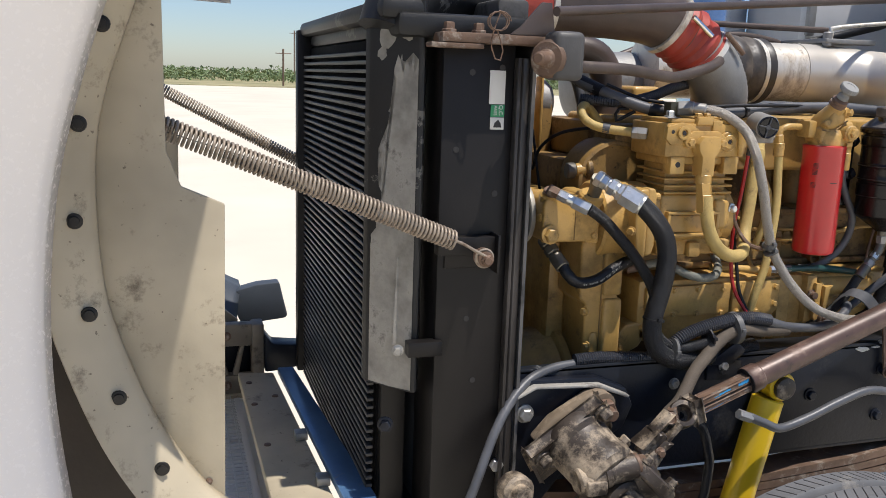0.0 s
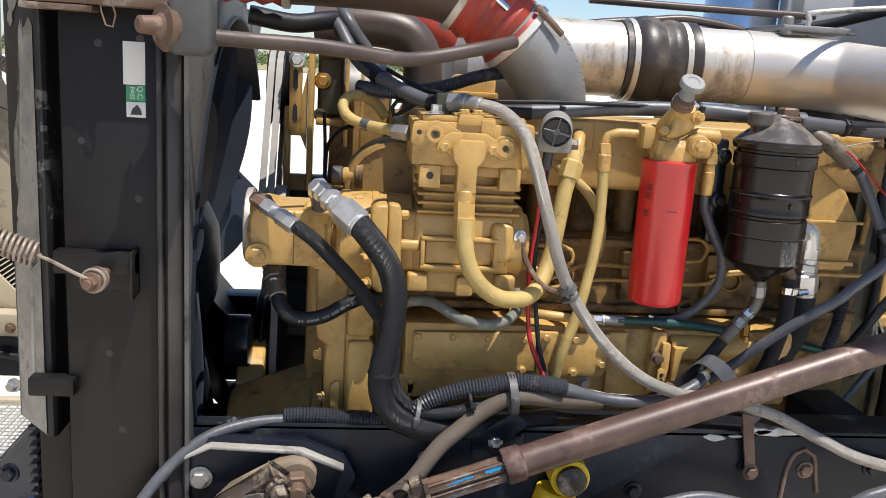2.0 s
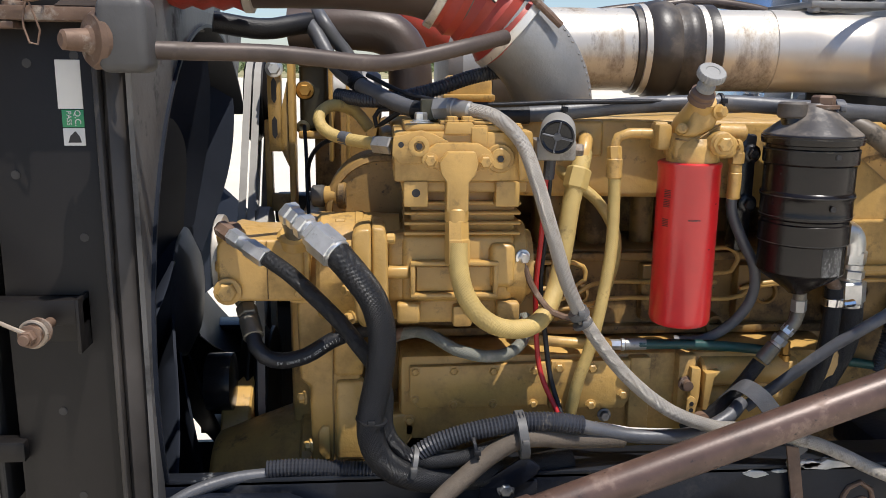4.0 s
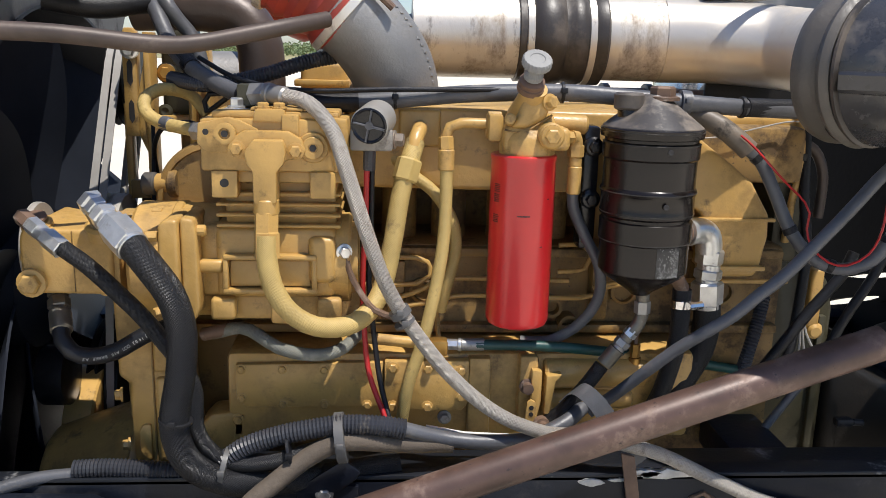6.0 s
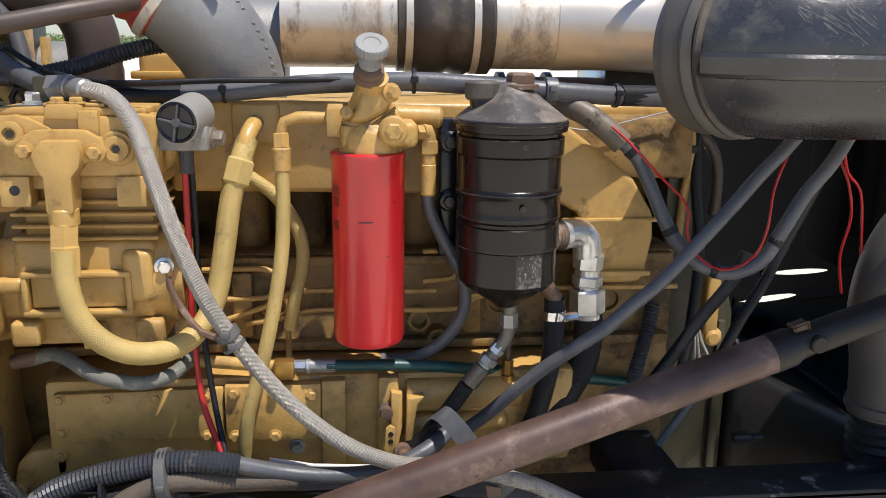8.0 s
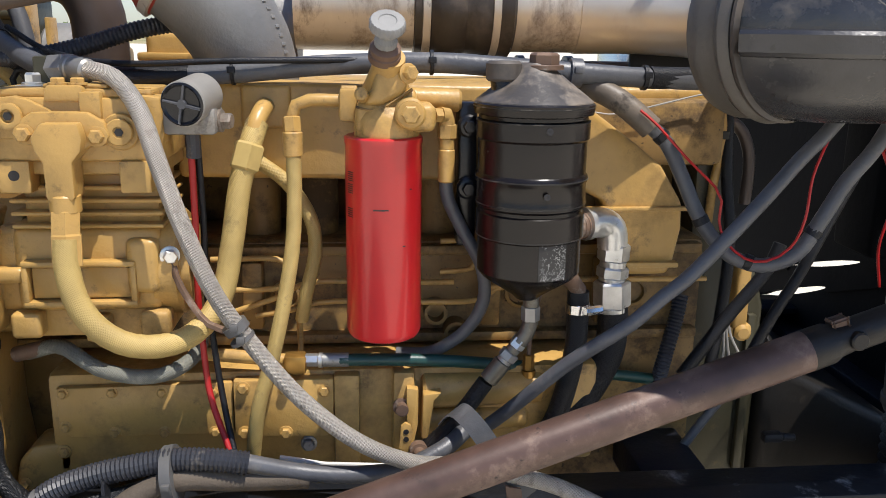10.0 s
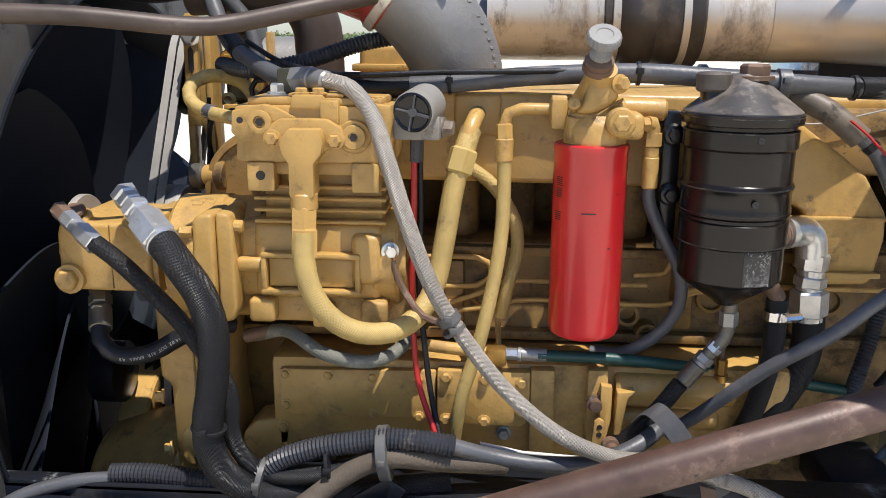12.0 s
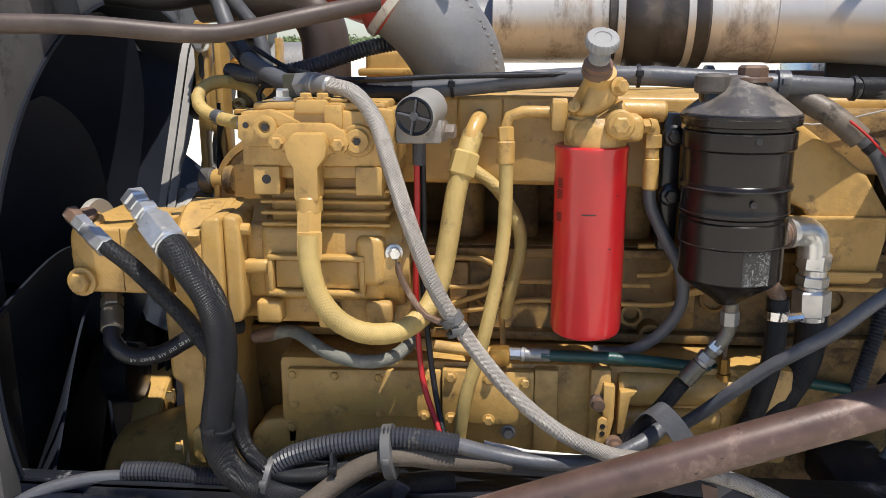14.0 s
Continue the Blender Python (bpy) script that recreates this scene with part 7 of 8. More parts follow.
part("coupling", lathe(NB(), (1.545, 2.27, 1.768), (1, 0, 0), [(0.089, 0), (0.094, 0.002), (0.094, 0.03), (0.103, 0.04), (0.107, 0.06), (0.103, 0.085), (0.096, 0.095), (0.096, 0.104), (0.1005, 0.112), (0.1015, 0.122), (0.0995, 0.134), (0.096, 0.140), (0.096, 0.156), (0.0985, 0.160), (0.0985, 0.180), (0.089, 0.186)], 48), HUMP, it, "dusty black rubber hump coupling")
for x in (1.56, 1.687):
    part("band_clamp", lathe(NB(), (x, 2.27, 1.768), (1, 0, 0), [(0.095, 0), (0.098, 0.001), (0.098, 0.014), (0.095, 0.015)], 48), ALU, it)
bt = thing("intake_elbow_boot", (2.1, 1.75, 1.6), "large scuffed black rubber air intake elbow", "boot")
BOOT = surface("scuffed_black_rubber", (0.034, 0.034, 0.037), 0.27, 0, 0.5, 7, (0.19, 0.165, 0.14), 0.55, 8, 0.22, 190, sharp=0.22, spec=0.7, soot=(0.020, 0.019, 0.019))
BA = Vector((0.45, -0.89, 0)).normalized()
RB = 0.102
CUFF = surface("dust_covered_rubber_cuff", (0.095, 0.085, 0.073), 0.38, 0, 0.4, 7, (0.045, 0.042, 0.042), 0.50, 7, 0.3, 150, sharp=0.25)
bpath = smooth_path([(1.912, 1.562, 1.727), (1.926, 1.540, 1.727), (1.945, 1.521, 1.727), (1.98, 1.511, 1.727), (2.06, 1.508, 1.727), (2.25, 1.508, 1.727), (2.52, 1.51, 1.727)], 0.012)
part("bend", tube(NB(), bpath, RB, 64, smooth=False), BOOT, bt)
part("cuff", lathe(NB(), (1.883, 1.615, 1.727), BA, [(0.083, 0.024), (0.092, 0.025), (0.100, 0.030), (0.1035, 0.040), (0.1035, 0.050), (0.101, 0.056), (0.1005, 0.068), (0.1045, 0.072), (0.107, 0.078), (0.1045, 0.084), (0.101, 0.088)], 64), CUFF, bt, "dust-covered rubber cuff")
part("seam_bead", lathe(NB(), (1.883, 1.615, 1.727), BA, [(0.1005, 0.0915), (0.1045, 0.093), (0.1045, 0.097), (0.1005, 0.0985)], 64), HUMP, bt)


def side_of(i):
    t = (bpath[min(i + 1, len(bpath) - 1)] - bpath[max(i - 1, 0)]).normalized()
    return Vector((t.y, -t.x, 0))


b = NB()
rows_ = []
for i in range(2, len(bpath)):
    n, p = side_of(i), bpath[i]
    rows_.append([b.verts.new(p + n * (RB + o) + Vector((0, 0, z))) for o, z in ((-0.008, 0.000), (0.006, -0.004), (0.0085, -0.008), (0.0075, -0.016), (0.0065, -0.026), (0.003, -0.030), (-0.014, -0.033))])
for a_, b_ in zip(rows_, rows_[1:]):
    for k in range(6):
        b.faces.new((a_[k], a_[k + 1], b_[k + 1], b_[k]))
b.faces.new(rows_[0])
b.faces.new(rows_[-1])
part("mould_ridge", b, BOOT, bt, "raised mould ridge")
SCUFF = surface("pale_rubber_scuff", (0.20, 0.185, 0.165), 0.8, 0, 0.3, 40, None, 0.6, 9, 0.1)
rs_ = random.Random(21)
i0 = min(range(len(bpath)), key=lambda i: (bpath[i] + side_of(i) * RB - Vector((1.93, 1.41, 1.727))).length)
b = NB()
for k in range(34):
    i = min(len(bpath) - 6, max(4, i0 + rs_.choice((-2, -1, 0, 0, 1, 1, 2))))
    a0 = radians(rs_.uniform(16, 32))
    ln, sl = rs_.uniform(0.010, 0.030), rs_.uniform(0.85, 1.05)
    pts = []
    for q in (0.0, 0.5, 1.0):
        a = a0 - ln * q / RB
        fi = min(len(bpath) - 2.0, i + ln * q * sl / 0.012)
        i1 = int(fi)
        p = bpath[i1].lerp(bpath[i1 + 1], fi - i1)
        pts.append(p + side_of(i1) * (RB * math.cos(a) - 0.0003) + Vector((0, 0, RB * math.sin(a) - 0.0001)))
    tube(b, pts, rs_.uniform(0.0003, 0.0007), 5, smooth=False)
tagged(part("scratch", b, SCUFF, bt, "bundle of pale scratches"), "bundle of pale scratches", kind="stuff")
dp = thing("flex_duct", (2.28, 1.7, 0.9), "grey duct elbow with a ribbed black flexible lower end", "duct")
DUCT = surface("dusty_grey_plastic_duct", (0.062, 0.060, 0.058), 0.5, 0, 0.25, 6, (0.065, 0.06, 0.056), 0.55, 8, 0.2, 100)
part("tube", tube(NB(), [(2.288, 1.72, 1.175), (2.282, 1.72, 1.26), (2.268, 1.72, 1.345), (2.285, 1.72, 1.43), (2.345, 1.73, 1.50), (2.43, 1.75, 1.53)], 0.055, 36), DUCT, dp)
part("lip", lathe(NB(), (2.287, 1.72, 1.178), (0, 0, 1), [(0.0555, 0), (0.0585, 0.002), (0.0585, 0.014), (0.0555, 0.016)], 36), DUCT, dp)
part("flex_end", tube(NB(), [(2.287, 1.72, 1.185), (2.290, 1.715, 1.0), (2.295, 1.71, 0.85)], 0.053, 32, rib=(0.016, 0.006)), RUBBER, dp, "", 20)
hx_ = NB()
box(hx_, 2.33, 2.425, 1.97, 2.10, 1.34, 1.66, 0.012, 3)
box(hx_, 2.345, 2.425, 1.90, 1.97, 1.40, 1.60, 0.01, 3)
solo("heater_box", hx_, INSULATION, (2.38, 2.0, 1.34), "dusty heater box on the firewall, near-black with its shade", "box")

# ---- wiring near the firewall ----
hose("wire_harness", [(2.0, 1.86, 1.62), (2.0, 1.84, 1.51), (2.005, 1.82, 1.42), (2.0, 1.81, 1.33), (1.985, 1.80, 1.225), (1.97, 1.80, 1.15)], 0.009, RUBBER, "black wire bundle hanging behind the engine", "wires", 10)
hose("wire_loom", [(1.925, 1.79, 1.34), (1.915, 1.78, 1.30), (1.90, 1.77, 1.25), (1.895, 1.78, 1.2)], 0.012, LOOM, "short ribbed split loom behind the engine", "wire loom", 12, (0.0055, 0.0022))
hose("battery_cable", [(2.045, 1.74, 1.43), (2.029, 1.74, 1.39), (1.981, 1.74, 1.326), (1.949, 1.74, 1.279), (1.916, 1.74, 1.231)], 0.0095, RUBBER, "black cable crossing behind the steering shaft", "cable", 10)
hose("battery_cable", [(2.13, 1.70, 1.56), (2.09, 1.70, 1.471), (2.055, 1.70, 1.392), (2.026, 1.70, 1.338), (1.997, 1.70, 1.274)], 0.008, RUBBER, "thin black cable down the firewall", "cable", 10)
hose("red_cable", [(2.10, 1.62, 1.60), (2.17, 1.73, 1.57), (2.20, 1.75, 1.53), (2.21, 1.75, 1.48), (2.20, 1.75, 1.42), (2.21, 1.75, 1.36)], 0.0022, RED_WIRE, "thin red wire hanging from the rubber elbow", "cable", 6)
hose("red_cable", [(2.16, 1.71, 1.595), (2.19, 1.74, 1.55), (2.22, 1.75, 1.52), (2.23, 1.75, 1.46), (2.235, 1.75, 1.40)], 0.0022, RED_WIRE, "thin red wire hanging from the rubber elbow", "cable", 6)
hose("shift_rod", [(1.86, 1.75, 1.02), (1.897, 1.75, 1.06), (1.966, 1.75, 1.162), (1.99, 1.75, 1.195)], 0.007, GREY_HOSE, "thin grey linkage rod low behind the strut", "rod", 8)
lug = NB()
box(lug, 2.036, 2.060, 1.845, 1.88, 1.262, 1.372, 0.006, 3)
box(lug, 2.030, 2.072, 1.850, 1.88, 1.246, 1.268, 0.007, 3)
lathe(lug, (2.053, 1.852, 1.257), (0, -1, 0), [(0.014, 0), (0.014, 0.008), (0.009, 0.012), (0, 0.012)], 14)
solo("lifting_lug", lug, YELLOW, (2.045, 1.855, 1.225), "yellow bolted lug at the rear of the block", "bracket")
cn = NB()
box(cn, 2.04, 2.07, 1.710, 1.728, 1.131, 1.146, 0.004)
rod(cn, (2.069, 1.718, 1.139), (2.09, 1.718, 1.137), 0.006, 12, 0.002)
solo("cable_connector", cn, RUBBER, (2.06, 1.72, 1.13), "black cable connector above the frame rail", "connector")

hose("white_wire", [(1.765, 1.80, 1.612), (1.80, 1.80, 1.606), (1.835, 1.80, 1.611), (1.88, 1.80, 1.622), (1.93, 1.80, 1.634), (1.955, 1.80, 1.636), (1.985, 1.84, 1.63)], 0.0014, BELT, "thin white wire behind the separator", "wire", 6)
ds = thing("dipstick_tube", (1.99, 1.85, 1.5), "yellow painted tube with a dark clamp behind the engine", "tube")
part("upper_tube", tube(NB(), [(1.985, 1.86, 1.66), (1.988, 1.855, 1.614), (1.992, 1.85, 1.575), (1.990, 1.85, 1.537), (1.984, 1.85, 1.495), (1.982, 1.855, 1.42)], 0.0068, 12), YELLOW, ds)
part("clamp", rod(NB(), (1.992, 1.85, 1.578), (1.992, 1.85, 1.566), 0.0105, 14, 0.001), OILY, ds)
part("loop", tube(NB(), [(2.0, 1.87, 1.588), (2.018, 1.88, 1.588), (2.036, 1.88, 1.572), (2.048, 1.88, 1.545), (2.052, 1.88, 1.513), (2.05, 1.88, 1.46)], 0.0095, 12), RUST_PIPE, ds)
for pts in ([(2.006, 1.80, 1.295), (2.012, 1.798, 1.27), (2.026, 1.795, 1.243)], [(2.004, 1.80, 1.285), (2.008, 1.797, 1.255), (2.012, 1.795, 1.232)], [(2.0, 1.80, 1.285), (2.003, 1.798, 1.25), (2.001, 1.795, 1.226)]):
    hose("frayed_wire", pts, 0.0022, BELT, "short frayed pale wire", "wire", 6, group="frayed wires")
hose("heater_hose", [(0.88, 2.0, 1.84), (0.904, 1.95, 1.803), (0.926, 1.95, 1.771), (0.948, 1.95, 1.743), (0.962, 1.94, 1.70), (0.97, 1.93, 1.66)], 0.0125, GREY_HOSE, "dusty grey hose behind the coolant tube")
hose("sensor_wire", [(1.032, 1.78, 1.657), (1.015, 1.79, 1.645), (0.995, 1.80, 1.633), (0.992, 1.80, 1.648), (1.0, 1.80, 1.66), (1.02, 1.79, 1.662)], 0.0042, RUBBER, "black wire curled beside the compressor", "wire", 8)

# ---- support rods ----
hose("support_rod", [(0.70, 1.475, 1.748), (0.755, 1.5, 1.747), (0.869, 1.53, 1.745), (0.977, 1.57, 1.735), (1.03, 1.6, 1.738), (1.124, 1.64, 1.759), (1.19, 1.70, 1.775)], 0.0115, surface("dusty_brown_tube", (0.085, 0.062, 0.050), 0.5, 0.2, 0.35, 12, (0.20, 0.165, 0.13), 0.55, 9, 0.15, sharp=0.2), "bent brown metal coolant tube", "pipe")
hose("radiator_stay_rod", [(0.671, 1.46, 1.842), (1.0, 1.622, 1.877), (1.506, 1.872, 1.93), (2.46, 2.34, 2.03)], 0.009, RUST_PIPE, "long brown radiator stay rod running to the cab", "rod")
hose("radiator_stay_rod", [(1.51, 2.44, 1.917), (1.816, 2.44, 1.915), (2.12, 2.44, 1.915)], 0.010, RUST_PIPE, "short brown stay rod above the intake pipe", "rod")
hose("breather_tube", [(1.33, 2.42, 1.80), (1.44, 2.44, 1.838), (1.54, 2.44, 1.859), (1.679, 2.44, 1.875), (1.775, 2.44, 1.884), (1.888, 2.44, 1.872), (1.949, 2.44, 1.855), (2.05, 2.45, 1.80)], 0.012, RUST_PIPE, "brown bent breather tube above the intake pipe", "pipe")
hose("heater_hose", [(0.72, 1.9, 1.80), (0.80, 1.92, 1.79), (0.86, 1.95, 1.80), (0.95, 2.05, 1.82)], 0.018, RUBBER, "black hose behind the charge pipe")
hose("wire_harness", [(0.93, 1.86, 1.68), (1.0, 1.80, 1.675), (1.08, 1.80, 1.69), (1.16, 1.82, 1.715), (1.25, 1.85, 1.73)], 0.0125, LOOM, "dusty ribbed black harness behind the compressor", "harness", 14, (0.0055, 0.0018))
hose("wire_harness", [(0.98, 1.83, 1.715), (1.05, 1.78, 1.685), (1.15, 1.72, 1.673), (1.29, 1.71, 1.678), (1.45, 1.72, 1.68)], 0.004, RUBBER, "thin black wire along the heater hose", "harness", 8)

# ---- exhaust muffler at the cab corner ----
mu = thing("exhaust_muffler", (2.37, 3.4, 1.5), "chrome muffler with a perforated heat shield", "muffler")
part("shell", lathe(NB(), (2.37, 3.45, 1.4), (0, 0, 1), [(0.14, 0), (0.14, 0.66), (0.12, 0.70), (0.06, 0.715), (0, 0.715)], 36), CHROME, mu)
b = NB()
for i in range(9):
    for k in range(44):
        a = math.tau * (k + 0.5 * (i % 2)) / 44
        lathe(b, (2.37 + 0.1415 * math.cos(a), 3.45 + 0.1415 * math.sin(a), 1.72 + i * 0.016), (math.cos(a), math.sin(a), 0), [(0.005, 0), (0.005, 0.001)], 6)
part("perforation", b, INK, mu)
cabfit = thing("cab_mount_bracket", (2.1, 2.4, 1.9), "grey bracket with wiring on the cab wall", "bracket")
part("plate", box(NB(), 2.10, 2.46, 2.52, 2.56, 1.80, 2.10, 0.006), CAB, cabfit)
part("post", box(NB(), 1.93, 2.12, 2.22, 2.53, 1.86, 1.875, 0.004), CAST, cabfit)
part("clip", box(NB(), 2.09, 2.12, 2.50, 2.52, 1.90, 2.05, 0.004), CAST, cabfit)
part("isolator", rod(NB(), (1.945, 2.235, 1.85), (1.945, 2.235, 1.895), 0.014, 20, 0.004), CAST, cabfit)
hose("cab_wiring", [(2.44, 2.3, 2.08), (2.36, 2.25, 2.02), (2.30, 2.32, 1.955), (2.20, 2.42, 1.91), (2.05, 2.48, 1.87), (1.96, 2.45, 1.86)], 0.014, RUBBER, "black wiring looped along the cab wall", "wiring")
hose("cab_pipe", [(2.06, 2.35, 1.84), (2.06, 2.35, 1.90), (2.09, 2.35, 1.92), (2.45, 2.30, 1.96)], 0.007, ALU, "thin bare metal pipe along the cab wall", "pipe")

# ---- hood ----
hd = thing("tilted_hood", (-0.1, 1.7, 0.7), "white fibreglass truck hood tilted forward, bare inside", "hood")
b = NB()
prism(b, [(-0.006, 1.95), (-0.006, 1.60), (0.014, 1.548), (0.076, 1.521), (0.068, 0.98), (0.02, 0.98), (-0.08, 1.17), (-0.14, 1.31), (-0.17, 1.47), (-0.165, 1.60), (-0.11, 1.85), (-0.09, 1.95)], 1.31, 1.322, "y", 0.002)
part("inner_panel", b, HOOD_IN, hd, "bare tan fibreglass inner panel")
# flange ring round the wheel opening, then the outer skin
ring = [(-0.005, 1.95), (-0.048, 1.82), (-0.098, 1.675), (-0.1135, 1.555), (-0.1075, 1.405), (-0.085, 1.31), (-0.045, 1.20), (0.003, 1.112), (0.046, 1.054), (0.11, 1.0)]
rpts = [Vector((x, 0, z)) for x, z in ring]
rp2 = smooth_path(rpts, 0.02)
b = NB()
rows_ = []
for i, p in enumerate(rp2):
    t = (rp2[min(i + 1, len(rp2) - 1)] - rp2[max(i - 1, 0)]).normalized()
    n = Vector((t.z, 0, -t.x))
    if n.x > 0:
        n = -n
    rows_.append([b.verts.new(p + n * s + Vector((0, y, 0))) for s, y in ((-0.006, 1.31), (-0.006, 1.285), (0.0, 1.275), (0.052, 1.235), (0.058, 1.232), (0.060, 1.245))])
for a_, b_ in zip(rows_, rows_[1:]):
    for j in range(5):
        b.faces.new((a_[j], a_[j + 1], b_[j + 1], b_[j]))
skin = part("wheel_arch_flange", b, HOOD_IN, hd, "", 60)
sol = skin.modifiers.new("thickness", "SOLIDIFY")
sol.thickness = 0.005
b = NB()
rows_ = []
for p in smooth_path([(-0.02, 0, 1.95), (-0.085, 0, 1.80), (-0.130, 0, 1.66), (-0.153, 0, 1.56), (-0.166, 0, 1.45), (-0.170, 0, 1.34), (-0.166, 0, 1.25), (-0.156, 0, 1.15), (-0.14, 0, 1.02)], 0.007):
    rows_.append([b.verts.new(p + Vector((dx, y, 0))) for dx, y in ((0.012, 1.16), (0.004, 1.13), (-0.006, 1.115), (-0.05, 1.08), (-0.12, 1.05), (-0.25, 1.02), (-0.45, 1.03))])
for a_, b_ in zip(rows_, rows_[1:]):
    for j in range(6):
        b.faces.new((a_[j], a_[j + 1], b_[j + 1], b_[j]))
osk = part("outer_skin", b, HOOD_OUT, hd, "glossy white outer fender skin", 60)
osk.modifiers.new("thickness", "SOLIDIFY").thickness = 0.005
# Dark brown sheet painted as the shade inside the fender.
ARCH_SHADE = surface("arch_shade", (0.045, 0.036, 0.028), 0.8, 0, 0.3, 8, (0.09, 0.075, 0.06), 0.6, 12, 0.3, 80)
part("fender_liner", prism(NB(), [(-0.34, 1.45), (-0.18, 1.45), (-0.15, 1.30), (-0.10, 1.18), (-0.03, 1.08), (0.05, 1.02), (0.05, 0.92), (-0.34, 0.92)], 1.335, 1.345, "y"), ARCH_SHADE, hd, "dark sheet standing in for the shaded fender interior")
RIV_SMALL = finish(lathe(NB(), (0, 0, 0), (0, -1, 0.0), [(0.006, 0), (0.0055, 0.002), (0.003, 0.0035), (0, 0.004)], 12), "small_rivet", RUST, (0, 0, 0))
RIV = finish(lathe(NB(), (0, 0, 0), (0, -1, 0.0), [(0.0115, 0), (0.0105, 0.002), (0.0075, 0.0025), (0.007, 0.006), (0, 0.0065)], 14), "rivet", OILY, (0, 0, 0))
BOLT_SEATS = [(-0.082, 1.774), (-0.117, 1.642), (-0.128, 1.509), (-0.115, 1.376), (-0.081, 1.249), (-0.025, 1.132)]
for x, z in BOLT_SEATS:
    ob = new("rivet", RIV)
    ob.parent = hd
    ob.location = Vector((x, 1.2525, z)) - BASE[hd.name]
for x, z in ((-0.087, 1.751), (-0.078, 1.276), (-0.026, 1.171), (0.044, 1.076)):
    ob = new("small_rivet", RIV_SMALL)
    ob.parent = hd
    ob.location = Vector((x, 1.309, z)) - BASE[hd.name]
part("far_inner_panel", prism(NB(), [(-0.40, 1.90), (-0.04, 1.90), (-0.046, 1.62), (-0.026, 1.578), (0.024, 1.545), (0.018, 1.05), (-0.06, 1.13), (-0.13, 1.25), (-0.17, 1.38), (-0.19, 1.5), (-0.40, 1.5)], 2.71, 2.722, "y", 0.002), HOOD_IN, hd)
part("far_web", prism(NB(), [(-0.30, 1.36), (-0.178, 1.306), (-0.128, 1.216), (-0.056, 1.08), (0.028, 0.986), (0.028, 0.976), (-0.30, 0.976)], 2.655, 2.665, "y", 0.003), HOOD_IN, hd)
part("far_arch_flange", prism(NB(), [(0.013, 1.083), (0.06, 1.04), (0.11, 1.0), (0.155, 0.962), (0.197, 0.924), (0.150, 0.922), (0.10, 0.958), (0.05, 1.008), (0.0, 1.06)], 2.735, 2.75, "y", 0.003), HOOD_IN, hd)
fan_ = [(-0.20, 1.50), (-0.17, 1.38), (-0.13, 1.26), (-0.06, 1.14), (0.02, 1.035), (0.10, 0.962), (0.165, 0.925)]
b = NB()
rows_ = []
for p in smooth_path([(x, 0, z) for x, z in [(-0.20, 1.46), (-0.15, 1.34), (-0.081, 1.24), (0.0, 1.145), (0.085, 1.07), (0.172, 1.014), (0.216, 0.992)]], 0.02):
    rows_.append([b.verts.new(p + Vector((dx, y, dz))) for dx, y, dz in ((0.0, 3.0, 0.004), (0.0, 2.90, 0.0), (-0.012, 2.84, -0.03), (-0.02, 2.80, -0.07), (-0.022, 2.76, -0.10))])
for a_, b_ in zip(rows_, rows_[1:]):
    for k in range(4):
        b.faces.new((a_[k], a_[k + 1], b_[k + 1], b_[k]))
ff_ = part("far_fender_skin", b, FENDER, hd, "inside of the far fender, coloured blue-grey for its shade", 60)
ff_.modifiers.new("thickness", "SOLIDIFY").thickness = 0.005
b = NB()
strip = smooth_path([(x, 0, z) for x, z in fan_], 0.012)
back, fore = [], []
for i, p in enumerate(strip):
    t = (strip[min(i + 1, len(strip) - 1)] - strip[max(i - 1, 0)]).normalized()
    n = Vector((t.z, 0, -t.x))
    n = n if n.x < 0 else -n
    w_ = 0.022 + 0.04 * i / len(strip)
    back.append((p, n, w_))
lo_ = [b.verts.new(p + Vector((0, 2.70, 0))) for p, n, w_ in back]
hi_ = [b.verts.new(p + n * w_ + Vector((0, 2.67, 0))) for p, n, w_ in back]
for i in range(len(back) - 1):
    b.faces.new((lo_[i], lo_[i + 1], hi_[i + 1], hi_[i]))
scr = part("vent_screen", b, INSULATION, hd, "dark vent screen along the far arch")
scr.modifiers.new("thickness", "SOLIDIFY").thickness = 0.003
for i, (p, n, w_) in enumerate(back):
    part("screen_bar", rod(NB(), p + Vector((0, 2.695, 0)), p + n * w_ + Vector((0, 2.664, 0)), 0.0022, 6), HOOD_IN, hd)
b = NB()
box(b, -0.75, -0.70, 1.30, 2.9, 0.9, 1.95, 0.02)
part("crown", b, HOOD_IN, hd)
# Unseen skin pieces added overhead to shade the inner panels.
prof = [(1.07, 1.93), (1.08, 2.15), (1.12, 2.30), (1.2, 2.40), (1.45, 2.45), (2.0, 2.48), (2.32, 2.47), (2.6, 2.45), (2.9, 2.3), (2.95, 1.95)]
for side in ([p for p in prof if p[0] < 1.5], [p for p in prof if p[0] > 2.3]):
    b = NB()
    lo_ = [b.verts.new((-0.45, y, z)) for y, z in side]
    hi_ = [b.verts.new((0.20, y, z - 0.02)) for y, z in side]
    for i in range(len(side) - 1):
        b.faces.new((lo_[i], lo_[i + 1], hi_[i + 1], hi_[i]))
    part("upper_skin", b, HOOD_OUT, hd, "", 50).modifiers.new("thickness", "SOLIDIFY").thickness = 0.006
# Unseen eave added to keep the sun off the near panel.
b = NB()
prism(b, [(0.78, 2.13), (0.80, 2.19), (0.95, 2.33), (1.12, 2.385), (1.12, 2.375), (0.955, 2.32), (0.81, 2.185), (0.79, 2.13)], -0.07, 0.26, "x")
part("side_eave", b, HOOD_OUT, hd)
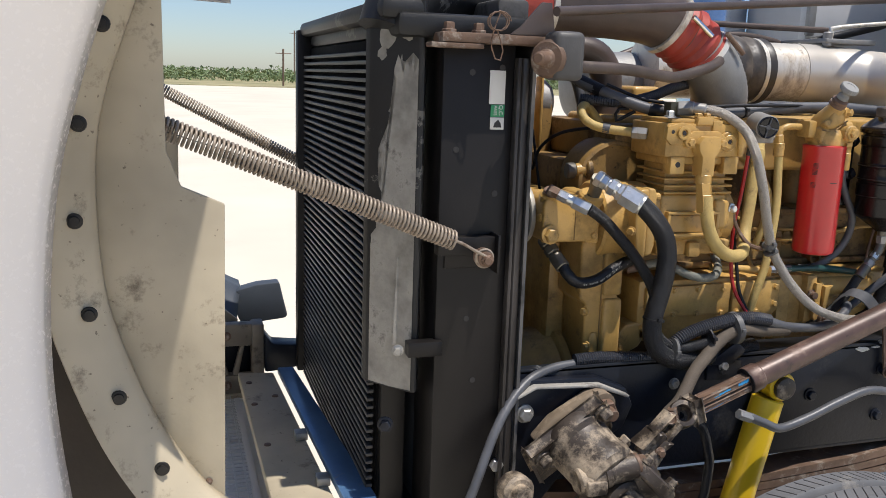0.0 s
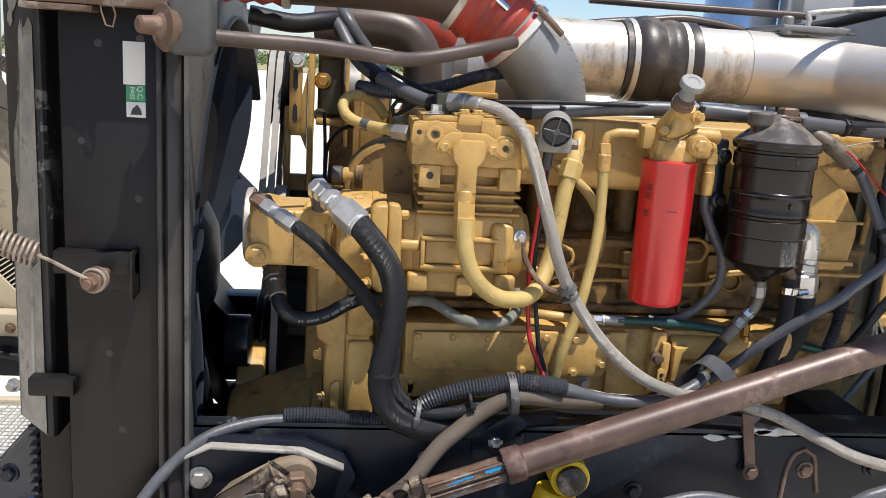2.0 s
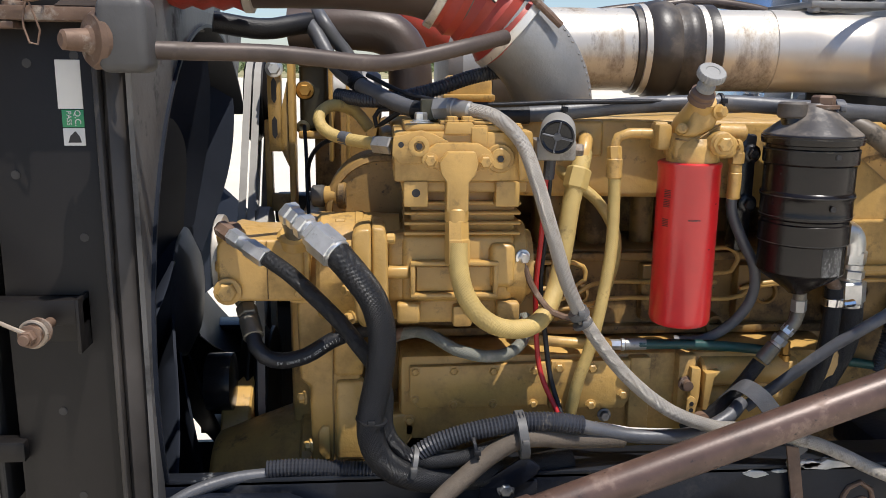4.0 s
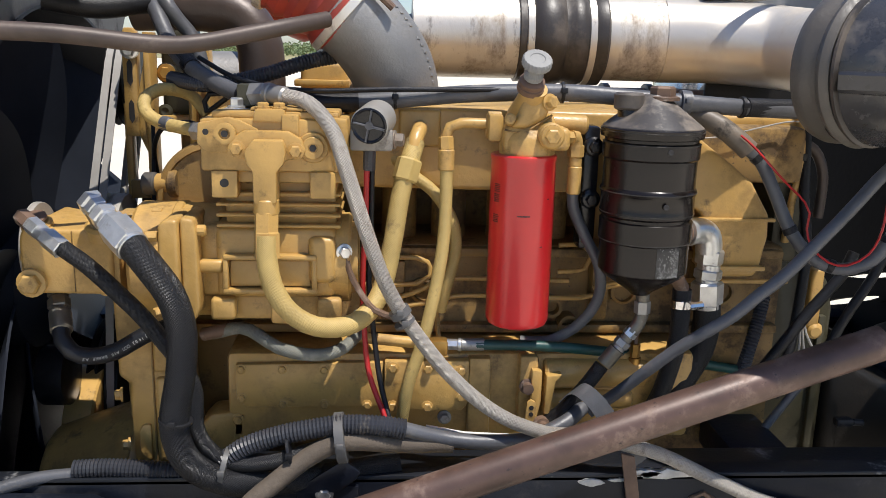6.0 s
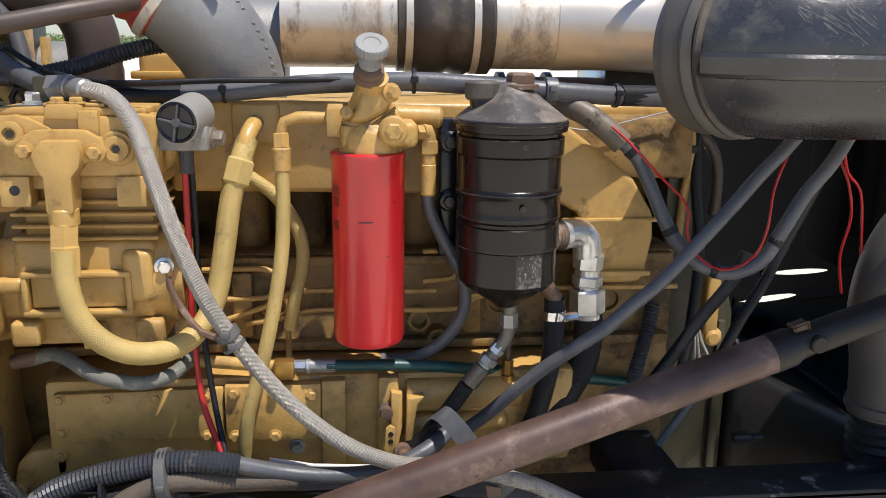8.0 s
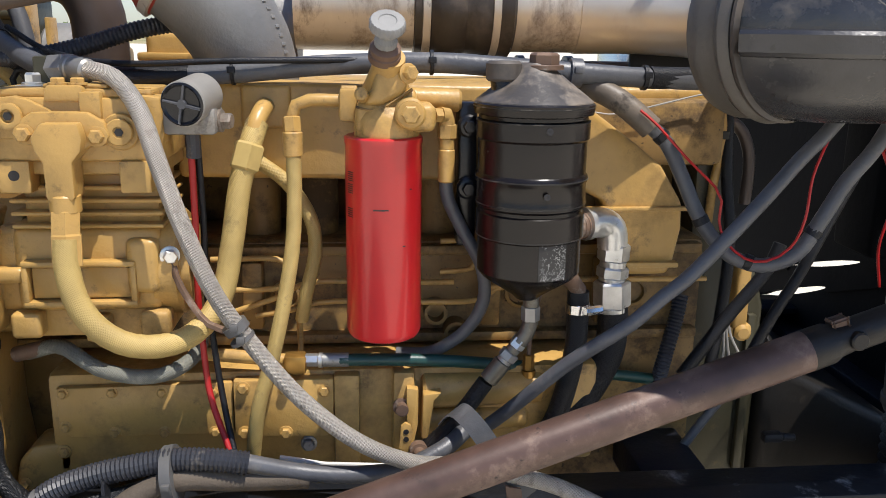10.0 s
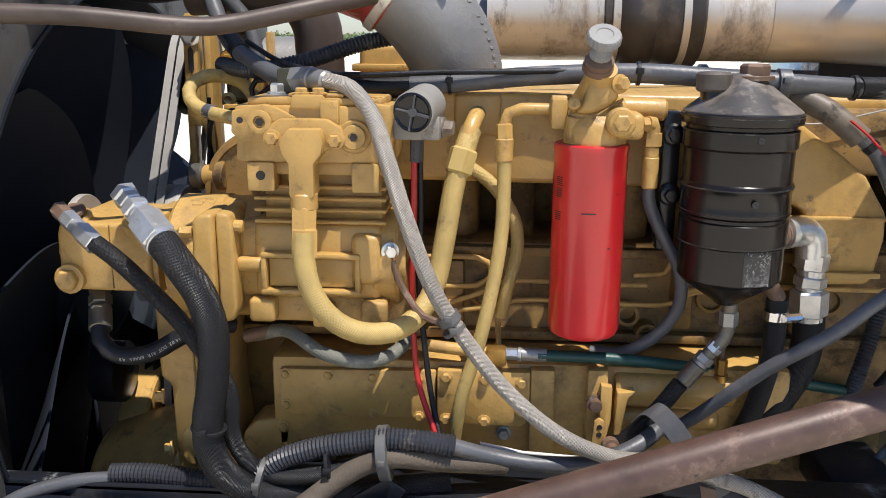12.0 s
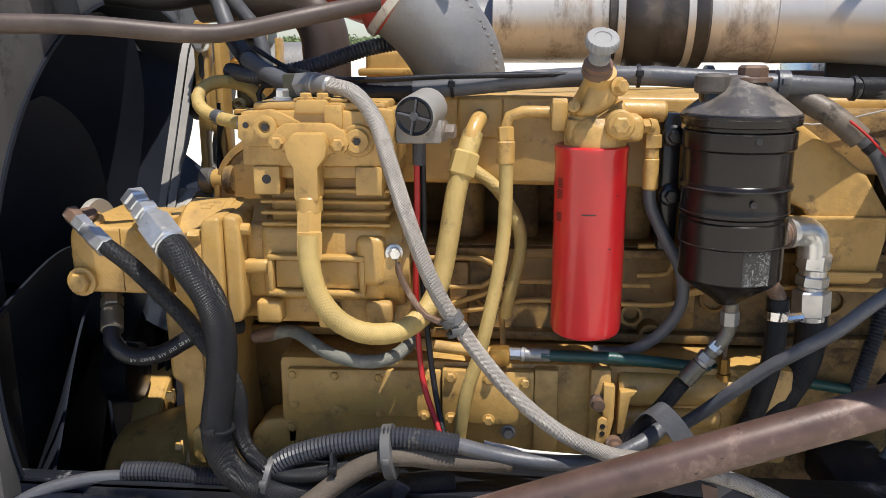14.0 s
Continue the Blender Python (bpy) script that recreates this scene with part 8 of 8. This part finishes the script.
# grille opening of the hood, lying low in front
b = NB()
box(b, -0.5, 0.28, 1.60, 2.6, 0.70, 0.71, 0.003)
part("grille_panel", b, WHITE, hd, "white grille surround lying face down")
part("grille_divider", box(NB(), -0.5, 0.17, 2.27, 2.30, 0.711, 0.722, 0.003), WHITE, hd)
part("grille_rim", box(NB(), 0.166, 0.186, 1.62, 2.58, 0.711, 0.722, 0.003), WHITE, hd)
MESH = finish(box(NB(), -0.0015, 0.0015, -0.46, 0.46, -0.0015, 0.0015), "mesh_wire", GALV, (0, 0, 0))
MESH2 = finish(box(NB(), -0.3, 0.3, -0.0012, 0.0012, -0.0012, 0.0012), "mesh_wire", GALV, (0, 0, 0))
for i in range(24):
    ob = new("mesh_wire", MESH)
    ob.parent = hd
    ob.location = Vector((-0.42 + i * 0.025, 2.1, 0.735)) - BASE[hd.name]
for i in range(42):
    ob = new("mesh_wire", MESH2)
    ob.parent = hd
    ob.location = Vector((-0.135, 1.66 + i * 0.0215, 0.732)) - BASE[hd.name]
HINGE = surface("dusty_cast_hinge", (0.20, 0.17, 0.13), 0.55, 0.2, 0.3, 10, (0.08, 0.066, 0.05), 0.56, 14, 0.3, 120)
hb = part("hinge_casting", prism(NB(), [(0.04, 0.952), (0.255, 0.950), (0.258, 0.905), (0.245, 0.880), (0.04, 0.882)], 2.60, 2.64, "y", 0.004), HINGE, hd, "dusty cast hinge bracket with triangular cut-outs")
part("lower_bar", prism(NB(), [(0.030, 0.788), (0.258, 0.784), (0.258, 0.735), (0.21, 0.718), (0.03, 0.742)], 2.60, 2.64, "y", 0.004), HINGE, hb)
for x0, x1, w0, w1 in ((0.034, 0.052, 0.02, 0.022), (0.133, 0.114, 0.022, 0.014), (0.166, 0.192, 0.018, 0.012)):
    part("strut", prism(NB(), [(x0, 0.786), (x0 + w0, 0.786), (x1 + w1, 0.884), (x1, 0.884)], 2.605, 2.635, "y", 0.003), HINGE, hb)
part("end_plate", box(NB(), 0.225, 0.262, 2.59, 2.66, 0.715, 0.951, 0.006), HINGE, hb)
part("back_plate", box(NB(), 0.03, 0.24, 2.66, 2.67, 0.73, 0.94, 0.003), FRAME, hb, "dark plate behind the casting")
bolt_set(hb, [(0.06, 2.60, 0.915), (0.148, 2.60, 0.915), (0.06, 2.60, 0.765), (0.148, 2.60, 0.755), (0.205, 2.60, 0.748)], (0, -1, 0), 0.011, 0.014, RUST)
part("pivot_arm", prism(NB(), [(0.263, 0.922), (0.288, 0.889), (0.40, 0.876), (0.40, 0.812), (0.296, 0.798), (0.263, 0.796)], 2.58, 2.66, "y", 0.008), FRAME, hb, "black pivot arm")
part("cross_rail", box(NB(), -0.36, 0.036, 2.58, 2.64, 0.918, 0.984, 0.006), HOOD_IN, hd, "dusty tan cross rail")
for x in (-0.13, -0.05, 0.0):
    part("rail_bolt", hexa(NB(), (x, 2.58, 0.945), (0, -1, 0), 0.011, 0.012), RUST, hd)
part("lamp_housing", box(NB(), -0.147, 0.028, 2.63, 2.66, 0.782, 0.914, 0.006), FRAME, hd, "dark housing under the cross rail")
part("front_lip", box(NB(), -0.36, 0.20, 2.59, 2.62, 0.712, 0.728, 0.003), HOOD_IN, hd)
hose("hood_wire", [(-0.10, 2.61, 0.83), (-0.06, 2.60, 0.862), (0.0, 2.60, 0.855), (0.045, 2.59, 0.848)], 0.011, RUBBER, "black cable under the hinge rail", "cable", 10)
bp_ = NB()
prism(bp_, [(0.288, 2.47), (0.335, 2.47), (0.395, 1.62), (0.325, 1.62)], 0.83, 0.85, "z", 0.004)
solo("bumper_edge", bp_, surface("shaded_blue_metal", (0.10, 0.20, 0.36), 0.35, 0.5, 0.2, 8, (0.3, 0.25, 0.2), 0.62, 9, 0.1), (0.34, 2.1, 0.83), "dusty blue metal edge of the front bumper", "bumper")
bp_ = NB()
prism(bp_, [(0.175, 2.52), (0.28, 2.50), (0.318, 1.65), (0.185, 1.60)], 0.80, 0.825, "z", 0.006)
gd = thing("radiator_guard", (0.28, 2.1, 0.8), "dusty tan lower guard below the radiator", "guard")
part("plate", bp_, HOOD_IN, gd)
for x_, y_ in ((0.20, 2.42), (0.20, 2.25), (0.206, 1.98), (0.262, 2.30)):
    part("rivet", lathe(NB(), (x_, y_, 0.825), (0, 0, 1), [(0.009, 0), (0.008, 0.003), (0, 0.004)], 12), RUST, gd)
for x_, y_ in ((0.293, 2.0), (0.305, 1.75)):
    part("clip", box(NB(), x_ - 0.018, x_ + 0.012, y_ - 0.018, y_ + 0.018, 0.825, 0.845, 0.003), DULL_STEEL, gd, "small steel clip")
fl = NB()
prism(fl, [(0.20, 0.99), (0.27, 1.008), (0.343, 1.013), (0.371, 0.894), (0.36, 0.885), (0.215, 0.87), (0.19, 0.93)], 2.87, 2.93, "y", 0.006)
solo("far_splash_guard", fl, FENDER, (0.2, 2.9, 0.93), "dark blue-grey plastic splash guard on the far side", "splash guard")


def coil(a, c, r, wire, turns, name, label):
    a, c = Vector(a), Vector(c)
    d = (c - a)
    u, v, w = frame_of(d)
    n = turns * 12
    pts = [a + d * (i / n) + (u * math.cos(math.tau * i / 12) + v * math.sin(math.tau * i / 12)) * r for i in range(n + 1)]
    return tube(NB(), pts, wire, 6, smooth=False)


sp1 = thing("hood_spring", (0.2, 1.5, 1.5), "dusty steel hood counterbalance coil spring", "spring", "hood springs")
part("coil", coil((-0.10, 1.40, 1.665), (0.485, 1.44, 1.43), 0.0165, 0.0028, 84, "coil", ""), SPRING, sp1, "", 80)
part("hook", tube(NB(), [(0.48, 1.44, 1.432), (0.50, 1.44, 1.425), (0.53, 1.443, 1.408), (0.555, 1.446, 1.395)], 0.0028, 8), SPRING, sp1)
part("end_hook", tube(NB(), [(-0.10, 1.40, 1.665), (-0.13, 1.38, 1.68), (-0.15, 1.36, 1.69)], 0.0028, 8), SPRING, sp1)
an = thing("spring_anchor_bolt", (0.559, 1.50, 1.39), "rusty anchor bolt with stacked washers", "bolt")
part("stud", rod(NB(), (0.559, 1.545, 1.39), (0.552, 1.435, 1.39), 0.0075, 14, 0.001), RUST, an)
part("washer", lathe(NB(), (0.5555, 1.480, 1.39), (-0.06, -1, 0), [(0.012, 0), (0.018, 0.001), (0.018, 0.005), (0.012, 0.006)], 24), RUST, an)
part("nut", hexa(NB(), (0.5535, 1.455, 1.39), (-0.06, -1, 0), 0.011, 0.014), RUST, an)
part("spring_eye", tube(NB(), [(0.554 + 0.0165 * math.cos(k * math.tau / 20), 1.463, 1.39 + 0.0165 * math.sin(k * math.tau / 20)) for k in range(21)], 0.003, 8, smooth=False, cap=False), SPRING, an, "pale steel spring eye")
sp2 = thing("hood_spring", (0.15, 2.65, 1.56), "dusty steel hood counterbalance coil spring", "spring", "hood springs")
part("coil", coil((-0.16, 2.70, 1.729), (0.47, 2.586, 1.404), 0.0165, 0.0028, 90, "coil", ""), SPRING, sp2, "", 80)
hose("hood_cable", [(-0.16, 2.70, 1.58), (0.13, 2.65, 1.49), (0.44, 2.60, 1.395)], 0.0018, RUBBER, "thin black hood stop cable", "cable", 6)
# latch clutter on top of the radiator
lt = thing("hood_latch", (0.6, 1.52, 1.80), "rust-brown hood latch plate with a looped wire", "latch")
part("plate", prism(NB(), [(0.60, 1.80), (0.62, 1.815), (0.66, 1.86), (0.68, 1.86), (0.69, 1.80)], 1.50, 1.506, "y", 0.001), RUST_PIPE, lt)
part("wire_loop", tube(NB(), [(0.574 + 0.02 * math.cos(k * 0.55), 1.484 + 0.0009 * k, 1.822 + 0.017 * math.sin(k * 0.55)) for k in range(26)] + [(0.566, 1.50, 1.80), (0.563, 1.498, 1.775), (0.57, 1.495, 1.755), (0.58, 1.494, 1.753), (0.584, 1.494, 1.77), (0.578, 1.494, 1.79), (0.572, 1.495, 1.805)], 0.0014, 8), RUST, lt)
